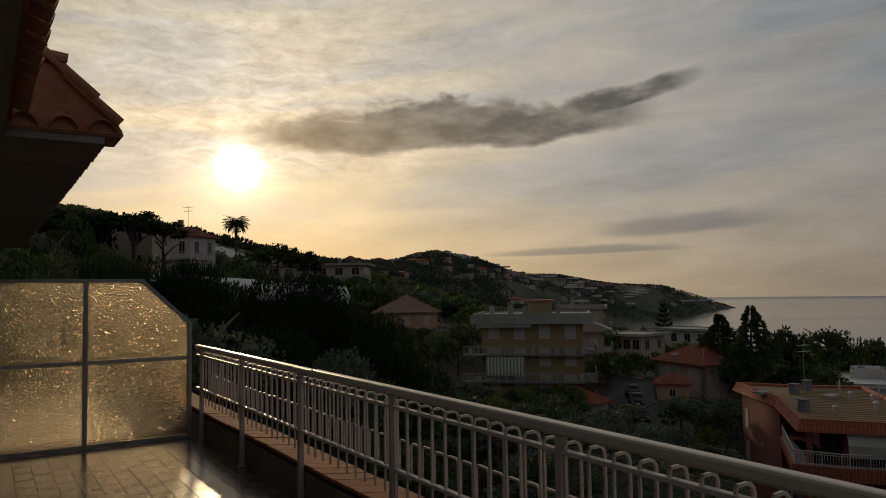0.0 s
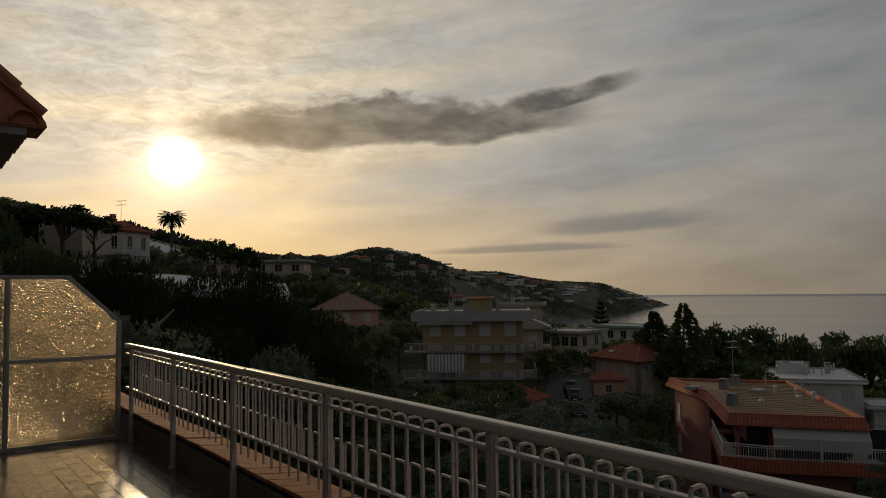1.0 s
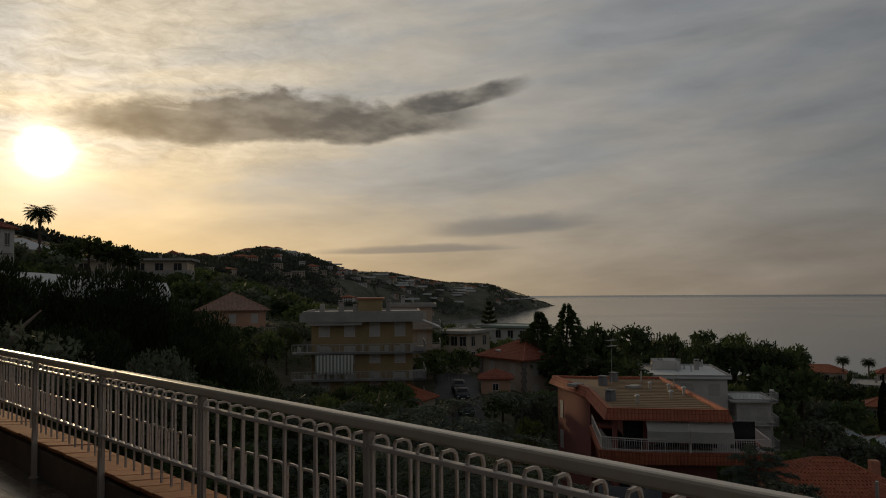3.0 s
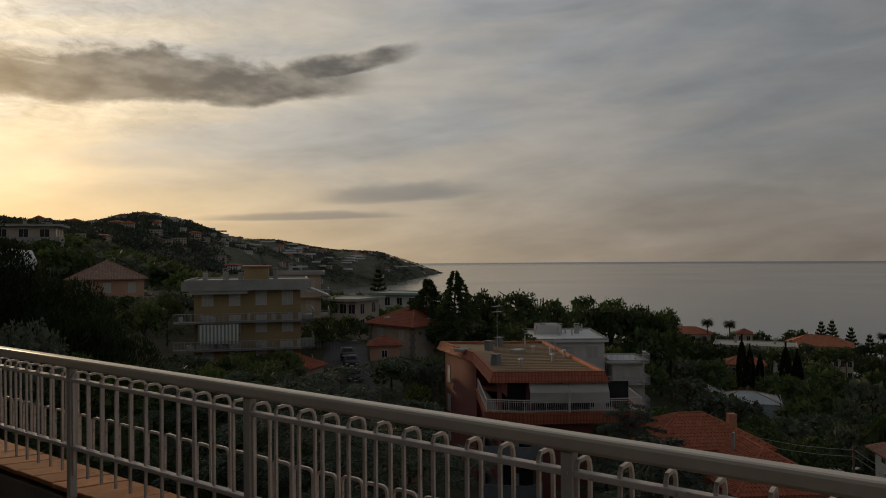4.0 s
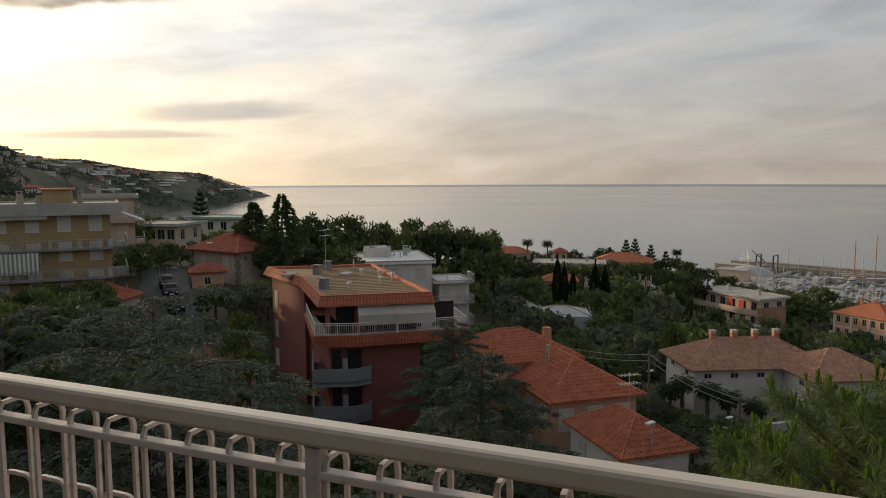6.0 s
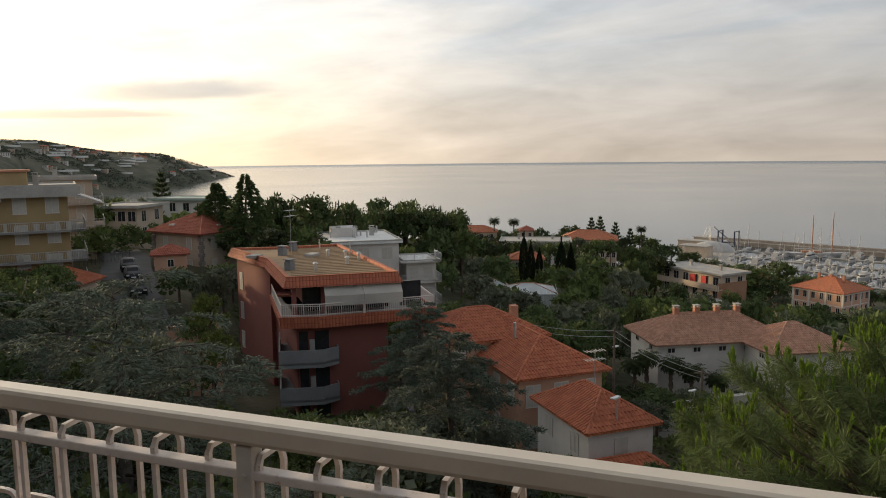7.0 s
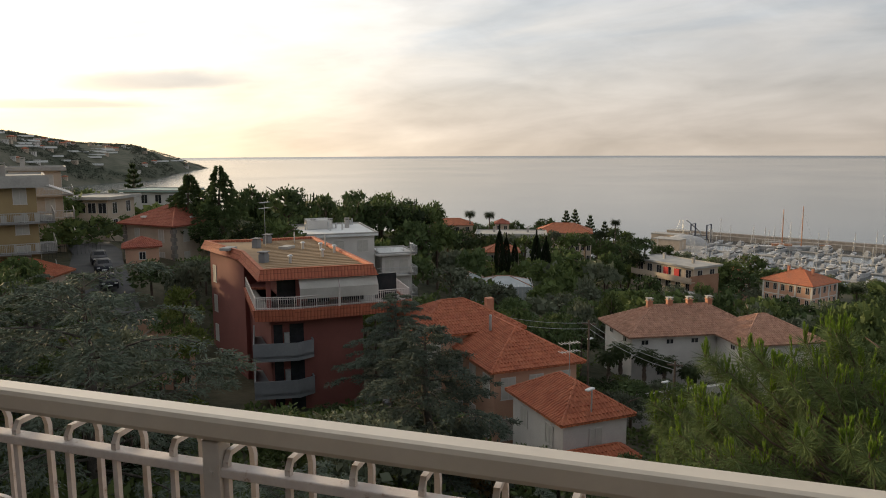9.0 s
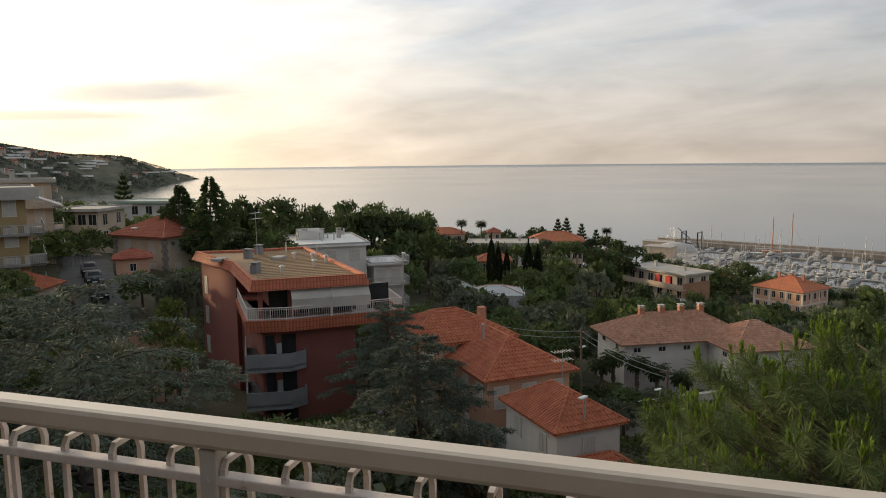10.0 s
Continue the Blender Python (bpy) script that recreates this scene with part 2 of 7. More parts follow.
METAL = surf("zinc", (0.42, 0.42, 0.42), (0.55, 0.55, 0.54), 2.0, 0.42, 0.05, metal=0.6, vary=0.1)
WIRE = surf("dark_wire", (0.03, 0.03, 0.03), (0.05, 0.05, 0.05), 2.0, 0.6, 0.0)
ASPHALT = surf("asphalt", (0.045, 0.045, 0.048), (0.07, 0.068, 0.066), 0.6, 0.85, 0.3, fine=20, vary=0.0)
BARK = surf("bark", (0.08, 0.055, 0.04), (0.15, 0.11, 0.085), 3.0, 0.9, 0.6, vary=0.2, dist=0.03)
BARK_GREY = surf("grey_bark", (0.07, 0.062, 0.055), (0.14, 0.125, 0.11), 3.0, 0.95, 0.6, vary=0.2, dist=0.03, spec=0.08)
SOIL = surf("scrub_ground", (0.035, 0.042, 0.022), (0.115, 0.10, 0.065), 0.06, 0.95, 0.4, fine=14, vary=0.0, dist=0.3, spec=0.2)
# dry terraces, paler and greyer than SOIL: distance haze put into the colour
HAZED_SOIL = surf("hazed_dry_terraces", (0.058, 0.068, 0.046), (0.140, 0.134, 0.100), 0.014, 0.95, 0.3, fine=6, vary=0.0, dist=1.0, spec=0.1)
CONCRETE = surf("concrete", (0.30, 0.28, 0.26), (0.40, 0.38, 0.35), 0.3, 0.85, 0.3, fine=20, vary=0.1)
ROCK = surf("breakwater_stone", (0.16, 0.14, 0.125), (0.26, 0.235, 0.21), 0.3, 0.9, 0.5, fine=10, vary=0.2, dist=0.2)

water = bpy.data.materials.new("sea_water")
water.use_nodes = True
n = Nodes(water.node_tree)
co = n.add("ShaderNodeTexCoord").outputs["Object"]
swell = n.noise(co, 0.05, 6.0, 0.65)
wide = n.noise(co, 0.0035, 4.0, 0.6)
b = n.add("ShaderNodeBsdfPrincipled", Base_Color=n.mix(wide, rgb(0.02, 0.035, 0.045), rgb(0.035, 0.055, 0.065)))
ex, ey, _ = n.add("ShaderNodeSeparateXYZ", i0=co).outputs
out = n.m("SQRT", n.m("ADD", n.m("MULTIPLY", ex, ex), n.m("MULTIPLY", ey, ey)))
ruffled = n.ramp(n.m("ADD", out, n.m("MULTIPLY", n.noise(co, 0.0011, 3.0, 0.6), 900.0)), 4100.0, 4800.0)
n.put(b.inputs["Roughness"], n.m("ADD", n.m("ADD", 0.08, n.m("MULTIPLY", wide, 0.10)), n.m("MULTIPLY", ruffled, 0.16)))
n.put(b.inputs["Normal"], n.add("ShaderNodeBump", Strength=0.22, Distance=0.3, Height=swell).outputs[0])
n.t.links.new(b.outputs[0], n.add("ShaderNodeOutputMaterial").inputs[0])

# ---- building blocks ----


def thing(name, label, category, at=(0, 0, 0), yaw=0.0, group="", kind=""):
    """An empty at a thing's base, which its parts hang from."""
    ob = new(name)
    ob.empty_display_size = 0.2
    ob.matrix_world = pose(at[0], at[1], at[2], 0, 0, yaw)
    return tagged(ob, label, category, group, kind)


def link(name, mesh, parent=None, label="", m=None):
    ob = new(name, mesh)
    ob.parent = parent
    if m is not None:
        ob.matrix_local = m
    return tagged(ob, label)


def mesh_of(bm, material, smooth=False, name="mesh"):
    me = bpy.data.meshes.new(name)
    bm.normal_update()
    bm.to_mesh(me)
    bm.free()
    for mt in material if isinstance(material, (list, tuple)) else (material,):
        me.materials.append(mt)
    if smooth:
        me.shade_smooth()
    return me


def part(name, bm, material, parent, label="", smooth=False, m=None):
    return link(name, mesh_of(bm, material, smooth, name), parent, label, m)


def raw(name, verts, faces, material, smooth=False):
    me = bpy.data.meshes.new(name)
    me.from_pydata([tuple(v) for v in verts], [], [tuple(f) for f in faces])
    me.materials.append(material)
    if smooth:
        me.shade_smooth()
    return me


def box(bm, x0, x1, y0, y1, z0, z1, bevel=0.0, m=None):
    mm = Matrix.Translation(((x0 + x1) / 2, (y0 + y1) / 2, (z0 + z1) / 2)) @ Matrix.Diagonal((abs(x1 - x0), abs(y1 - y0), abs(z1 - z0), 1))
    made = bmesh.ops.create_cube(bm, size=1.0, matrix=(m @ mm) if m is not None else mm)["verts"]
    if bevel:
        edges = list({e for v in made for e in v.link_edges})
        bmesh.ops.bevel(bm, geom=edges, offset=bevel, segments=2, affect="EDGES", profile=0.5)
    return bm


def boxed(*a, **k):
    return box(bmesh.new(), *a, **k)


def rod(bm, a, b, r0, r1=None, seg=8):
    a, b = Vector(a), Vector(b)
    d = b - a
    m = Matrix.Translation((a + b) / 2) @ d.to_track_quat("Z", "Y").to_matrix().to_4x4()
    bmesh.ops.create_cone(bm, cap_ends=True, segments=seg, radius1=r0, radius2=r0 if r1 is None else r1, depth=d.length, matrix=m)
    return bm


def tube(bm, pts, r, seg=6, square=False):
    """A bent bar through pts."""
    pts = [Vector(p) for p in pts]
    rings = []
    for i, p in enumerate(pts):
        t = (pts[min(i + 1, len(pts) - 1)] - pts[max(i - 1, 0)]).normalized()
        q = t.to_track_quat("Z", "Y")
        rr = r[i] if isinstance(r, (list, tuple)) else r
        off = math.pi / 4 if square else 0.0
        rings.append([bm.verts.new(p + q @ Vector((math.cos(off + 2 * math.pi * k / seg) * rr, math.sin(off + 2 * math.pi * k / seg) * rr, 0))) for k in range(seg)])
    for a, b in zip(rings, rings[1:]):
        for k in range(seg):
            bm.faces.new((a[k], a[(k + 1) % seg], b[(k + 1) % seg], b[k]))
    bm.faces.new(rings[0][::-1])
    bm.faces.new(rings[-1])
    return bm


def prism(bm, poly, z0, z1):
    lo = [bm.verts.new((x, y, z0)) for x, y in poly]
    hi = [bm.verts.new((x, y, z1)) for x, y in poly]
    k = len(poly)
    for i in range(k):
        bm.faces.new((lo[i], lo[(i + 1) % k], hi[(i + 1) % k], hi[i]))
    bm.faces.new(hi)
    bm.faces.new(lo[::-1])
    bmesh.ops.recalc_face_normals(bm, faces=bm.faces[:])
    return bm


# ---- the lie of the land ----
SEA = -60.0
LAND = np.array([(6, -8, -8), (15, 0, -10), (25, 17, -13), (48, 26, -18.5), (50, 5, -20), (84, -3, -25.5), (83, 66, -13.5), (66, 61, -13.0),
                 (60, 80, -12.5), (62, 113, -6), (24, 107, 3), (75, 172, 0), (8, 44, -6), (212, -30, -44), (190, 0, -38), (150, 120, -22),
                 (110, 35, -24), (58, 42, -19.5), (52, 40, -19), (330, -50, -56), (300, 120, -50), (420, 250, -56), (160, 330, 8), (-20, 90, 10), (100, -60, -30)])


def bend(r2):
    return 0.5 * r2 * np.log(r2 + 1e-6)


_k = len(LAND)
_a = np.zeros((_k + 3, _k + 3))
_a[:_k, :_k] = bend(((LAND[:, None, :2] - LAND[None, :, :2]) ** 2).sum(-1)) + np.eye(_k) * 60.0
_a[:_k, _k], _a[:_k, _k + 1:] = 1, LAND[:, :2]
_a[_k, :_k], _a[_k + 1:, :_k] = 1, LAND[:, :2].T
_c = np.linalg.solve(_a, np.concatenate([LAND[:, 2], np.zeros(3)]))
RIDGE_AZ = [30, 35.4, 36.4, 38.2, 41.3, 44.6, 46.5, 49.0, 51, 52.3, 55.4, 58.7, 62, 66, 75, 100]
RIDGE_EL = [-2.4, -1.8, -1.5, -0.80, 0.20, 0.33, 0.62, 1.10, 1.12, 1.18, 2.30, 2.75, 1.95, 1.9, 2.2, 3.5]


def ground_z(x, y):
    """Height of the ground: slope by the house, shore, bay and the long headland."""
    x, y = np.asarray(x, float), np.asarray(y, float)
    r = np.hypot(x, y)
    a = np.degrees(np.arctan2(y, x))
    s = np.minimum(1.0, 430.0 / np.maximum(r, 1.0))
    px, py = x * s, y * s
    d2 = (px[..., None] - LAND[:, 0]) ** 2 + (py[..., None] - LAND[:, 1]) ** 2
    near = bend(d2) @ _c[:_k] + _c[_k] + _c[_k + 1] * px + _c[_k + 2] * py
    near = np.where(a < 50, near - np.clip((r - 390) / 50, 0, 1) * np.clip((50 - a) / 6, 0, 1) * 30, near)
    far_r = np.interp(a, [35.4, 40, 46, 55, 62, 70, 90], [2450, 2150, 1850, 1500, 1300, 950, 600])
    sh_r = np.interp(a, [35.4, 37, 40, 45.6, 52, 62, 90], [2330, 2150, 1520, 1335, 800, 500, 300])
    top = 1.57 + far_r * np.tan(np.radians(np.interp(a, RIDGE_AZ, RIDGE_EL)))
    u = np.clip((r - sh_r) / (far_r - sh_r), 0, 1.6)
    rise = np.where(u <= 1, np.sin(np.clip(u, 0, 1) * math.pi / 2) ** 0.8, 1 - (u - 1) * 0.8)
    base = np.where(a < 50, SEA - 6.0, np.maximum(near, SEA + 2))
    hill = base + (top - base) * rise
    hill = np.where(a < 35.0, SEA - 10, hill)
    k = np.clip((r - 430) / 120, 0, 1)
    z = near * (1 - k) + np.where(r < sh_r, base, hill) * k
    z = np.where((r > 500) & (a < 35.0), SEA - 10, z)
    return np.maximum(z, SEA - 12)


def gz(x, y):
    return float(ground_z(x, y))


def build_ground():
    azs = np.radians(np.concatenate([np.arange(-70, 30, 1.5), np.arange(30, 70, 0.35), np.arange(70, 200, 1.5)]))
    rs = np.concatenate([np.linspace(0.5, 60, 40), np.geomspace(62, 480, 60), np.geomspace(500, 2900, 75)])
    A, R = np.meshgrid(azs, rs)
    X, Y = R * np.cos(A), R * np.sin(A)
    Z = ground_z(X, Y)
    terr = np.vectorize(lambda x, y: noise.noise((x * 0.012, y * 0.012, 0.3)) + 0.5 * noise.noise((x * 0.04, y * 0.04, 1.7)))(X, Y)
    Z = Z + terr * np.clip(R / 300, 0.15, 2.5) * np.where(Z > SEA + 1, 1, 0)
    step = 7.0
    Zs = np.floor(Z / step) * step + step * np.clip((Z / step - np.floor(Z / step)) * 2.2 - 0.6, 0, 1)
    Z = np.where(R > 600, Z * 0.3 + Zs * 0.7, Z)
    Z = np.where(R < 9, np.minimum(Z, -8.5), Z)
    nr, na = X.shape
    verts = np.stack([X.ravel(), Y.ravel(), Z.ravel()], 1)
    idx = np.arange(nr * na).reshape(nr, na)
    faces = np.stack([idx[:-1, :-1], idx[1:, :-1], idx[1:, 1:], idx[:-1, 1:]], -1).reshape(-1, 4)
    me = raw("ground", verts.tolist(), faces.tolist(), SOIL, True)
    # the haze-toned soil takes over beyond 520 m
    me.materials.append(HAZED_SOIL)
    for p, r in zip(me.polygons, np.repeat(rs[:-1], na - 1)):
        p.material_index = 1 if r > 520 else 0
    ob = new("ground", me)
    tagged(ob, "dark scrubby terraced hillside sloping down to the sea", "ground", kind="structure")


def build_sea():
    bm = bmesh.new()
    rs = [150, 400, 900, 2000, 4930]
    rings = [[bm.verts.new((r * math.cos(a), r * math.sin(a), SEA)) for a in np.linspace(-math.pi, math.pi, 181)[:-1]] for r in rs]
    for a, b_ in zip(rings, rings[1:]):
        for k in range(180):
            bm.faces.new((a[k], b_[k], b_[(k + 1) % 180], a[(k + 1) % 180]))
    ob = new("sea", mesh_of(bm, water))
    tagged(ob, "calm pale grey sea under a hazy evening sky", "sea", kind="structure")


build_ground()
build_sea()

# ---- the terrace ----
RX, POST_Y, POST_S = 2.035, 8.232, 1.4722


def build_terrace():
    # floor of laid tiles
    fl = new("floor", mesh_of(boxed(-4.0, 2.06, -5.0, 8.9, -0.3, -0.008), GROUT))
    tagged(fl, "glossy dark brown terrace floor tiles with narrow joints", "floor", kind="structure")
    tw, tl = 0.148, 0.298
    me = mesh_of(boxed(-tw / 2, tw / 2, -tl / 2, tl / 2, -0.012, 0.0, 0.003), FLOOR_TILE, name="tile")
    rng = random.Random(4)
    for i in range(12):
        for j in range(22):
            x, y = 2.05 - 0.075 - i * 0.15, 8.40 - 0.15 - j * 0.30 + (0.15 if i % 2 else 0)
            if y > 8.42 or y < 1.9:
                continue
            link("tile", me, fl, m=pose(x, y, rng.uniform(-0.0008, 0.0008), rng.uniform(-0.25, 0.25), rng.uniform(-0.25, 0.25), 0))
    bm = bmesh.new()
    for i in range(40):
        for j in range(48):
            x, y = 2.05 - 0.075 - i * 0.15, 8.40 - 0.15 - j * 0.30 + (0.15 if i % 2 else 0)
            if (i < 12 and 1.9 <= y <= 8.42) or y < -4.8 or y > 8.4:
                continue
            box(bm, x - tw / 2, x + tw / 2, y - tl / 2, y + tl / 2, -0.012, 0.0)
    tagged(part("tile_field", bm, FLOOR_TILE, fl), kind="stuff")
    # low parapet with a terracotta coping
    pa = new("parapet", mesh_of(boxed(2.065, 2.38, -5.0, 12.0, -9.0, 0.235, 0.004), PARAPET))
    tagged(pa, "low dark plastered parapet under terracotta coping tiles", "parapet", kind="structure")
    k = 0
    bm = bmesh.new()
    box(bm, -0.18, 0.18, -0.096, 0.096, -0.014, 0.014, 0.006)
    for v in bm.verts:
        v.co.z += 0.010 * math.cos(v.co.y / 0.096 * 1.4) - 0.02 * (v.co.x / 0.18)
    me = mesh_of(bm, COPING, name="coping_tile")
    rng = random.Random(8)
    y = -4.8
    while y < 11.9:
        link("coping_tile", me, pa, m=pose(2.235 + rng.uniform(-0.006, 0.006), y, 0.262 + rng.uniform(-0.003, 0.003), rng.uniform(-1.2, 1.2), 0, rng.uniform(-1.5, 1.5)))
        y += 0.2
    # the building's wall below; the unseen one behind is set close to block light
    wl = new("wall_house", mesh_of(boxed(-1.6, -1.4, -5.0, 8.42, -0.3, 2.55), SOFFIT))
    tagged(wl, "unseen plastered wall set close behind to keep light off the railing", "wall", kind="structure")
    wl = new("wall_end", mesh_of(boxed(-4.0, 2.3, -5.2, -5.0, -9.0, 2.55), SOFFIT))
    tagged(wl, "plain plastered wall closing the terrace", "wall", kind="structure")
    wl = new("wall_below", mesh_of(boxed(-4.0, 2.06, -5.0, 12.0, -9.2, -0.31), PARAPET))
    tagged(wl, "plastered wall carrying the terrace", "wall", kind="structure")
    fl = new("floor_neighbour", mesh_of(boxed(-4.0, 2.06, 8.91, 12.0, -0.3, -0.01), GROUT))
    fl.data.materials[0] = FLOOR_TILE
    tagged(fl, "dark terrace floor beyond the partition", "floor", kind="structure")


def rounded(p0, p1, p2, p3, r, k=4):
    """Corner points of a bar bent from p0 up over p1, p2 and down to p3."""
    out = [Vector(p0)]
    for a, b_, c in ((p0, p1, p2), (p1, p2, p3)):
        a, b_, c = Vector(a), Vector(b_), Vector(c)
        u, v = (a - b_).normalized() * r, (c - b_).normalized() * r
        for i in range(k + 1):
            s = i / k
            out.append(b_ + u * (1 - s) ** 2 + v * s ** 2)
    return out + [Vector(p3)]


def flat_bar(bm, pts, r, across):
    """A square bar bent in one plane; across is that plane's normal."""
    pts = [Vector(p) for p in pts]
    n_ = Vector(across)
    rings = []
    for i, p in enumerate(pts):
        t = (pts[min(i + 1, len(pts) - 1)] - pts[max(i - 1, 0)]).normalized()
        s = t.cross(n_).normalized()
        rings.append([bm.verts.new(p + n_ * a * r + s * b_ * r) for a, b_ in ((-1, -1), (1, -1), (1, 1), (-1, 1))])
    for a, b_ in zip(rings, rings[1:]):
        for k in range(4):
            bm.faces.new((a[k], a[(k + 1) % 4], b_[(k + 1) % 4], b_[k]))
    bm.faces.new(rings[0][::-1])
    bm.faces.new(rings[-1])
    bmesh.ops.recalc_face_normals(bm, faces=bm.faces[:])


def build_railing():
    ra = thing("railing", "cream enamelled steel terrace railing with bent hoop balusters, chipped and rusty", "railing", (RX, 0, 0))
    # handrail: two lengths, the nearer one a little proud at the joint
    for y0, y1, dz in ((5.02, 8.44, 0.0), (-4.9, 5.0, 0.004)):
        part("handrail", boxed(-0.03, 0.03, y0, y1, 0.969 + dz, 1.022 + dz, 0.012), HANDRAIL, ra, "smooth beige enamelled handrail")
    for z in (0.907, 0.548):
        part("bar", boxed(-0.017, 0.017, -4.9, 8.44, z - 0.010, z + 0.010, 0.003), PAINT, ra)
    bm = boxed(-0.02, 0.02, -0.02, 0.02, 0.0, 0.971, 0.004)
    box(bm, -0.03, 0.03, -0.03, 0.03, 0.0, 0.012, 0.003)
    for z in (0.907, 0.548):
        rod(bm, (-0.025, 0, z), (-0.015, 0, z), 0.006, seg=6)
    post = mesh_of(bm, POST, name="post")
    for k in range(9):
        link("post", post, ra, m=Matrix.Translation((0, POST_Y - k * POST_S, 0)))
    r = 0.0058
    bm = bmesh.new()
    flat_bar(bm, [(0.0, 0, 0.40), (0.0, 0, 0.930), (0.008, 0, 0.944), (0.050, 0, 0.946), (0.068, 0, 0.942), (0.080, 0, 0.930), (0.086, 0, 0.910), (0.087, 0, 0.49)], r, (0, 1, 0))
    tall = mesh_of(bm, PAINT, name="baluster")
    bm = bmesh.new()
    pts = rounded((0.1, -0.056, 0.50), (0.1, -0.056, 0.69), (0.1, 0.056, 0.69), (0.1, 0.056, 0.50), 0.03)
    flat_bar(bm, pts, r, (1, 0, 0))
    low = mesh_of(bm, PAINT, name="hoop")
    bm = bmesh.new()
    flat_bar(bm, [(0.1, -0.056, 0.515), (0.06, -0.058, 0.510), (0.012, -0.06, 0.530)], r * 0.9, (0, 1, 0))
    hook = mesh_of(bm, PAINT, name="hook")
    pitch = POST_S / 11
    rng = random.Random(3)
    for k in range(8):
        for i in range(11):
            y = POST_Y - k * POST_S - 0.027 - i * pitch
            link("baluster", tall, ra, m=pose(0, y, rng.uniform(-0.003, 0.003), 0, rng.uniform(-0.4, 0.4), rng.uniform(-3, 3)))
            ho = link("hoop", low, ra, m=pose(0, y - 0.055, rng.uniform(-0.004, 0.004), rng.uniform(-0.5, 0.5), 0, rng.uniform(-2, 2)))
            link("hook", hook, ho)
            link("hook", hook, ho, m=Matrix.Translation((0, 0.112, 0)))


def build_partition():
    y = 8.442
    pt = thing("glass_partition", "terrace partition of pebbled glass panes in a slim grey metal frame", "partition", (0, y, 0))
    h, hm = 1.755, 0.888
    t = 0.02
    for name, b_ in (("bottom_rail", (-4.0, 1.975, 0.0, 0.045)), ("middle_rail", (-4.0, 1.93, hm - 0.02, hm + 0.02)), ("top_rail", (-4.0, 1.47, h - 0.035, h))):
        part(name, boxed(b_[0], b_[1], -t, t, b_[2], b_[3], 0.004), ALU, pt)
    for x, z in ((-2.5, h - 0.036), (-1.6, h - 0.036), (-0.7, h - 0.036), (0.055, h - 0.036), (0.905, h - 0.036), (1.952, 1.265)):
        part("mullion", boxed(x - 0.022, x + 0.022, -t - 0.003, t + 0.003, 0.046 if x < 1.9 else 0.0, z, 0.004), ALU, pt)
    part("sloping_rail", tube(bmesh.new(), [(1.455, 0, h - 0.02), (1.955, 0, 1.262)], 0.026, 4, True), ALU, pt)
    xs = [-3.4, -2.522, -1.622, -0.722, 0.033, 0.883, 1.93]
    for x0, x1 in zip(xs, xs[1:]):
        x0 += 0.044
        part("pane", prism_xz([(x0, 0.045), (x1, 0.045), (x1, hm - 0.02), (x0, hm - 0.02)]), PEBBLED, pt)
        up = [(x0, hm + 0.02), (x1, hm + 0.02), (x1, h - 0.035), (x0, h - 0.035)]
        if x1 > 1.9:
            up = [(x0, hm + 0.02), (x1, hm + 0.02), (x1, 1.27), (1.45, h - 0.035), (x0, h - 0.035)]
        part("pane", prism_xz(up), PEBBLED, pt)


def prism_xz(poly, t=0.003):
    bm = prism(bmesh.new(), poly, -t, t)
    bmesh.ops.rotate(bm, verts=bm.verts[:], matrix=Matrix.Rotation(math.pi / 2, 3, "X"))
    return bm


def barrel(length=0.42, r0=0.085, r1=0.07, seg=7, t=0.012):
    """One barrel tile, its low end at the origin, running along -x and sloping up."""
    bm = bmesh.new()
    rows = []
    for s, r in ((0.0, r0), (length, r1)):
        outer = [bm.verts.new((-s, math.cos(math.pi * k / (seg - 1)) * r, math.sin(math.pi * k / (seg - 1)) * r)) for k in range(seg)]
        inner = [bm.verts.new((-s, math.cos(math.pi * k / (seg - 1)) * (r - t), math.sin(math.pi * k / (seg - 1)) * (r - t))) for k in range(seg)]
        rows.append((outer, inner))
    (o0, i0), (o1, i1) = rows
    for k in range(seg - 1):
        bm.faces.new((o0[k], o0[k + 1], o1[k + 1], o1[k]))
        bm.faces.new((i0[k + 1], i0[k], i1[k], i1[k + 1]))
        bm.faces.new((o0[k + 1], o0[k], i0[k], i0[k + 1]))
        bm.faces.new((o1[k], o1[k + 1], i1[k + 1], i1[k]))
    for q in ((o0[0], o1[0], i1[0], i0[0]), (o1[-1], o0[-1], i0[-1], i1[-1])):
        bm.faces.new(q)
    bmesh.ops.recalc_face_normals(bm, faces=bm.faces[:])
    return mesh_of(bm, ROOF_TILE, True, "roof_tile")


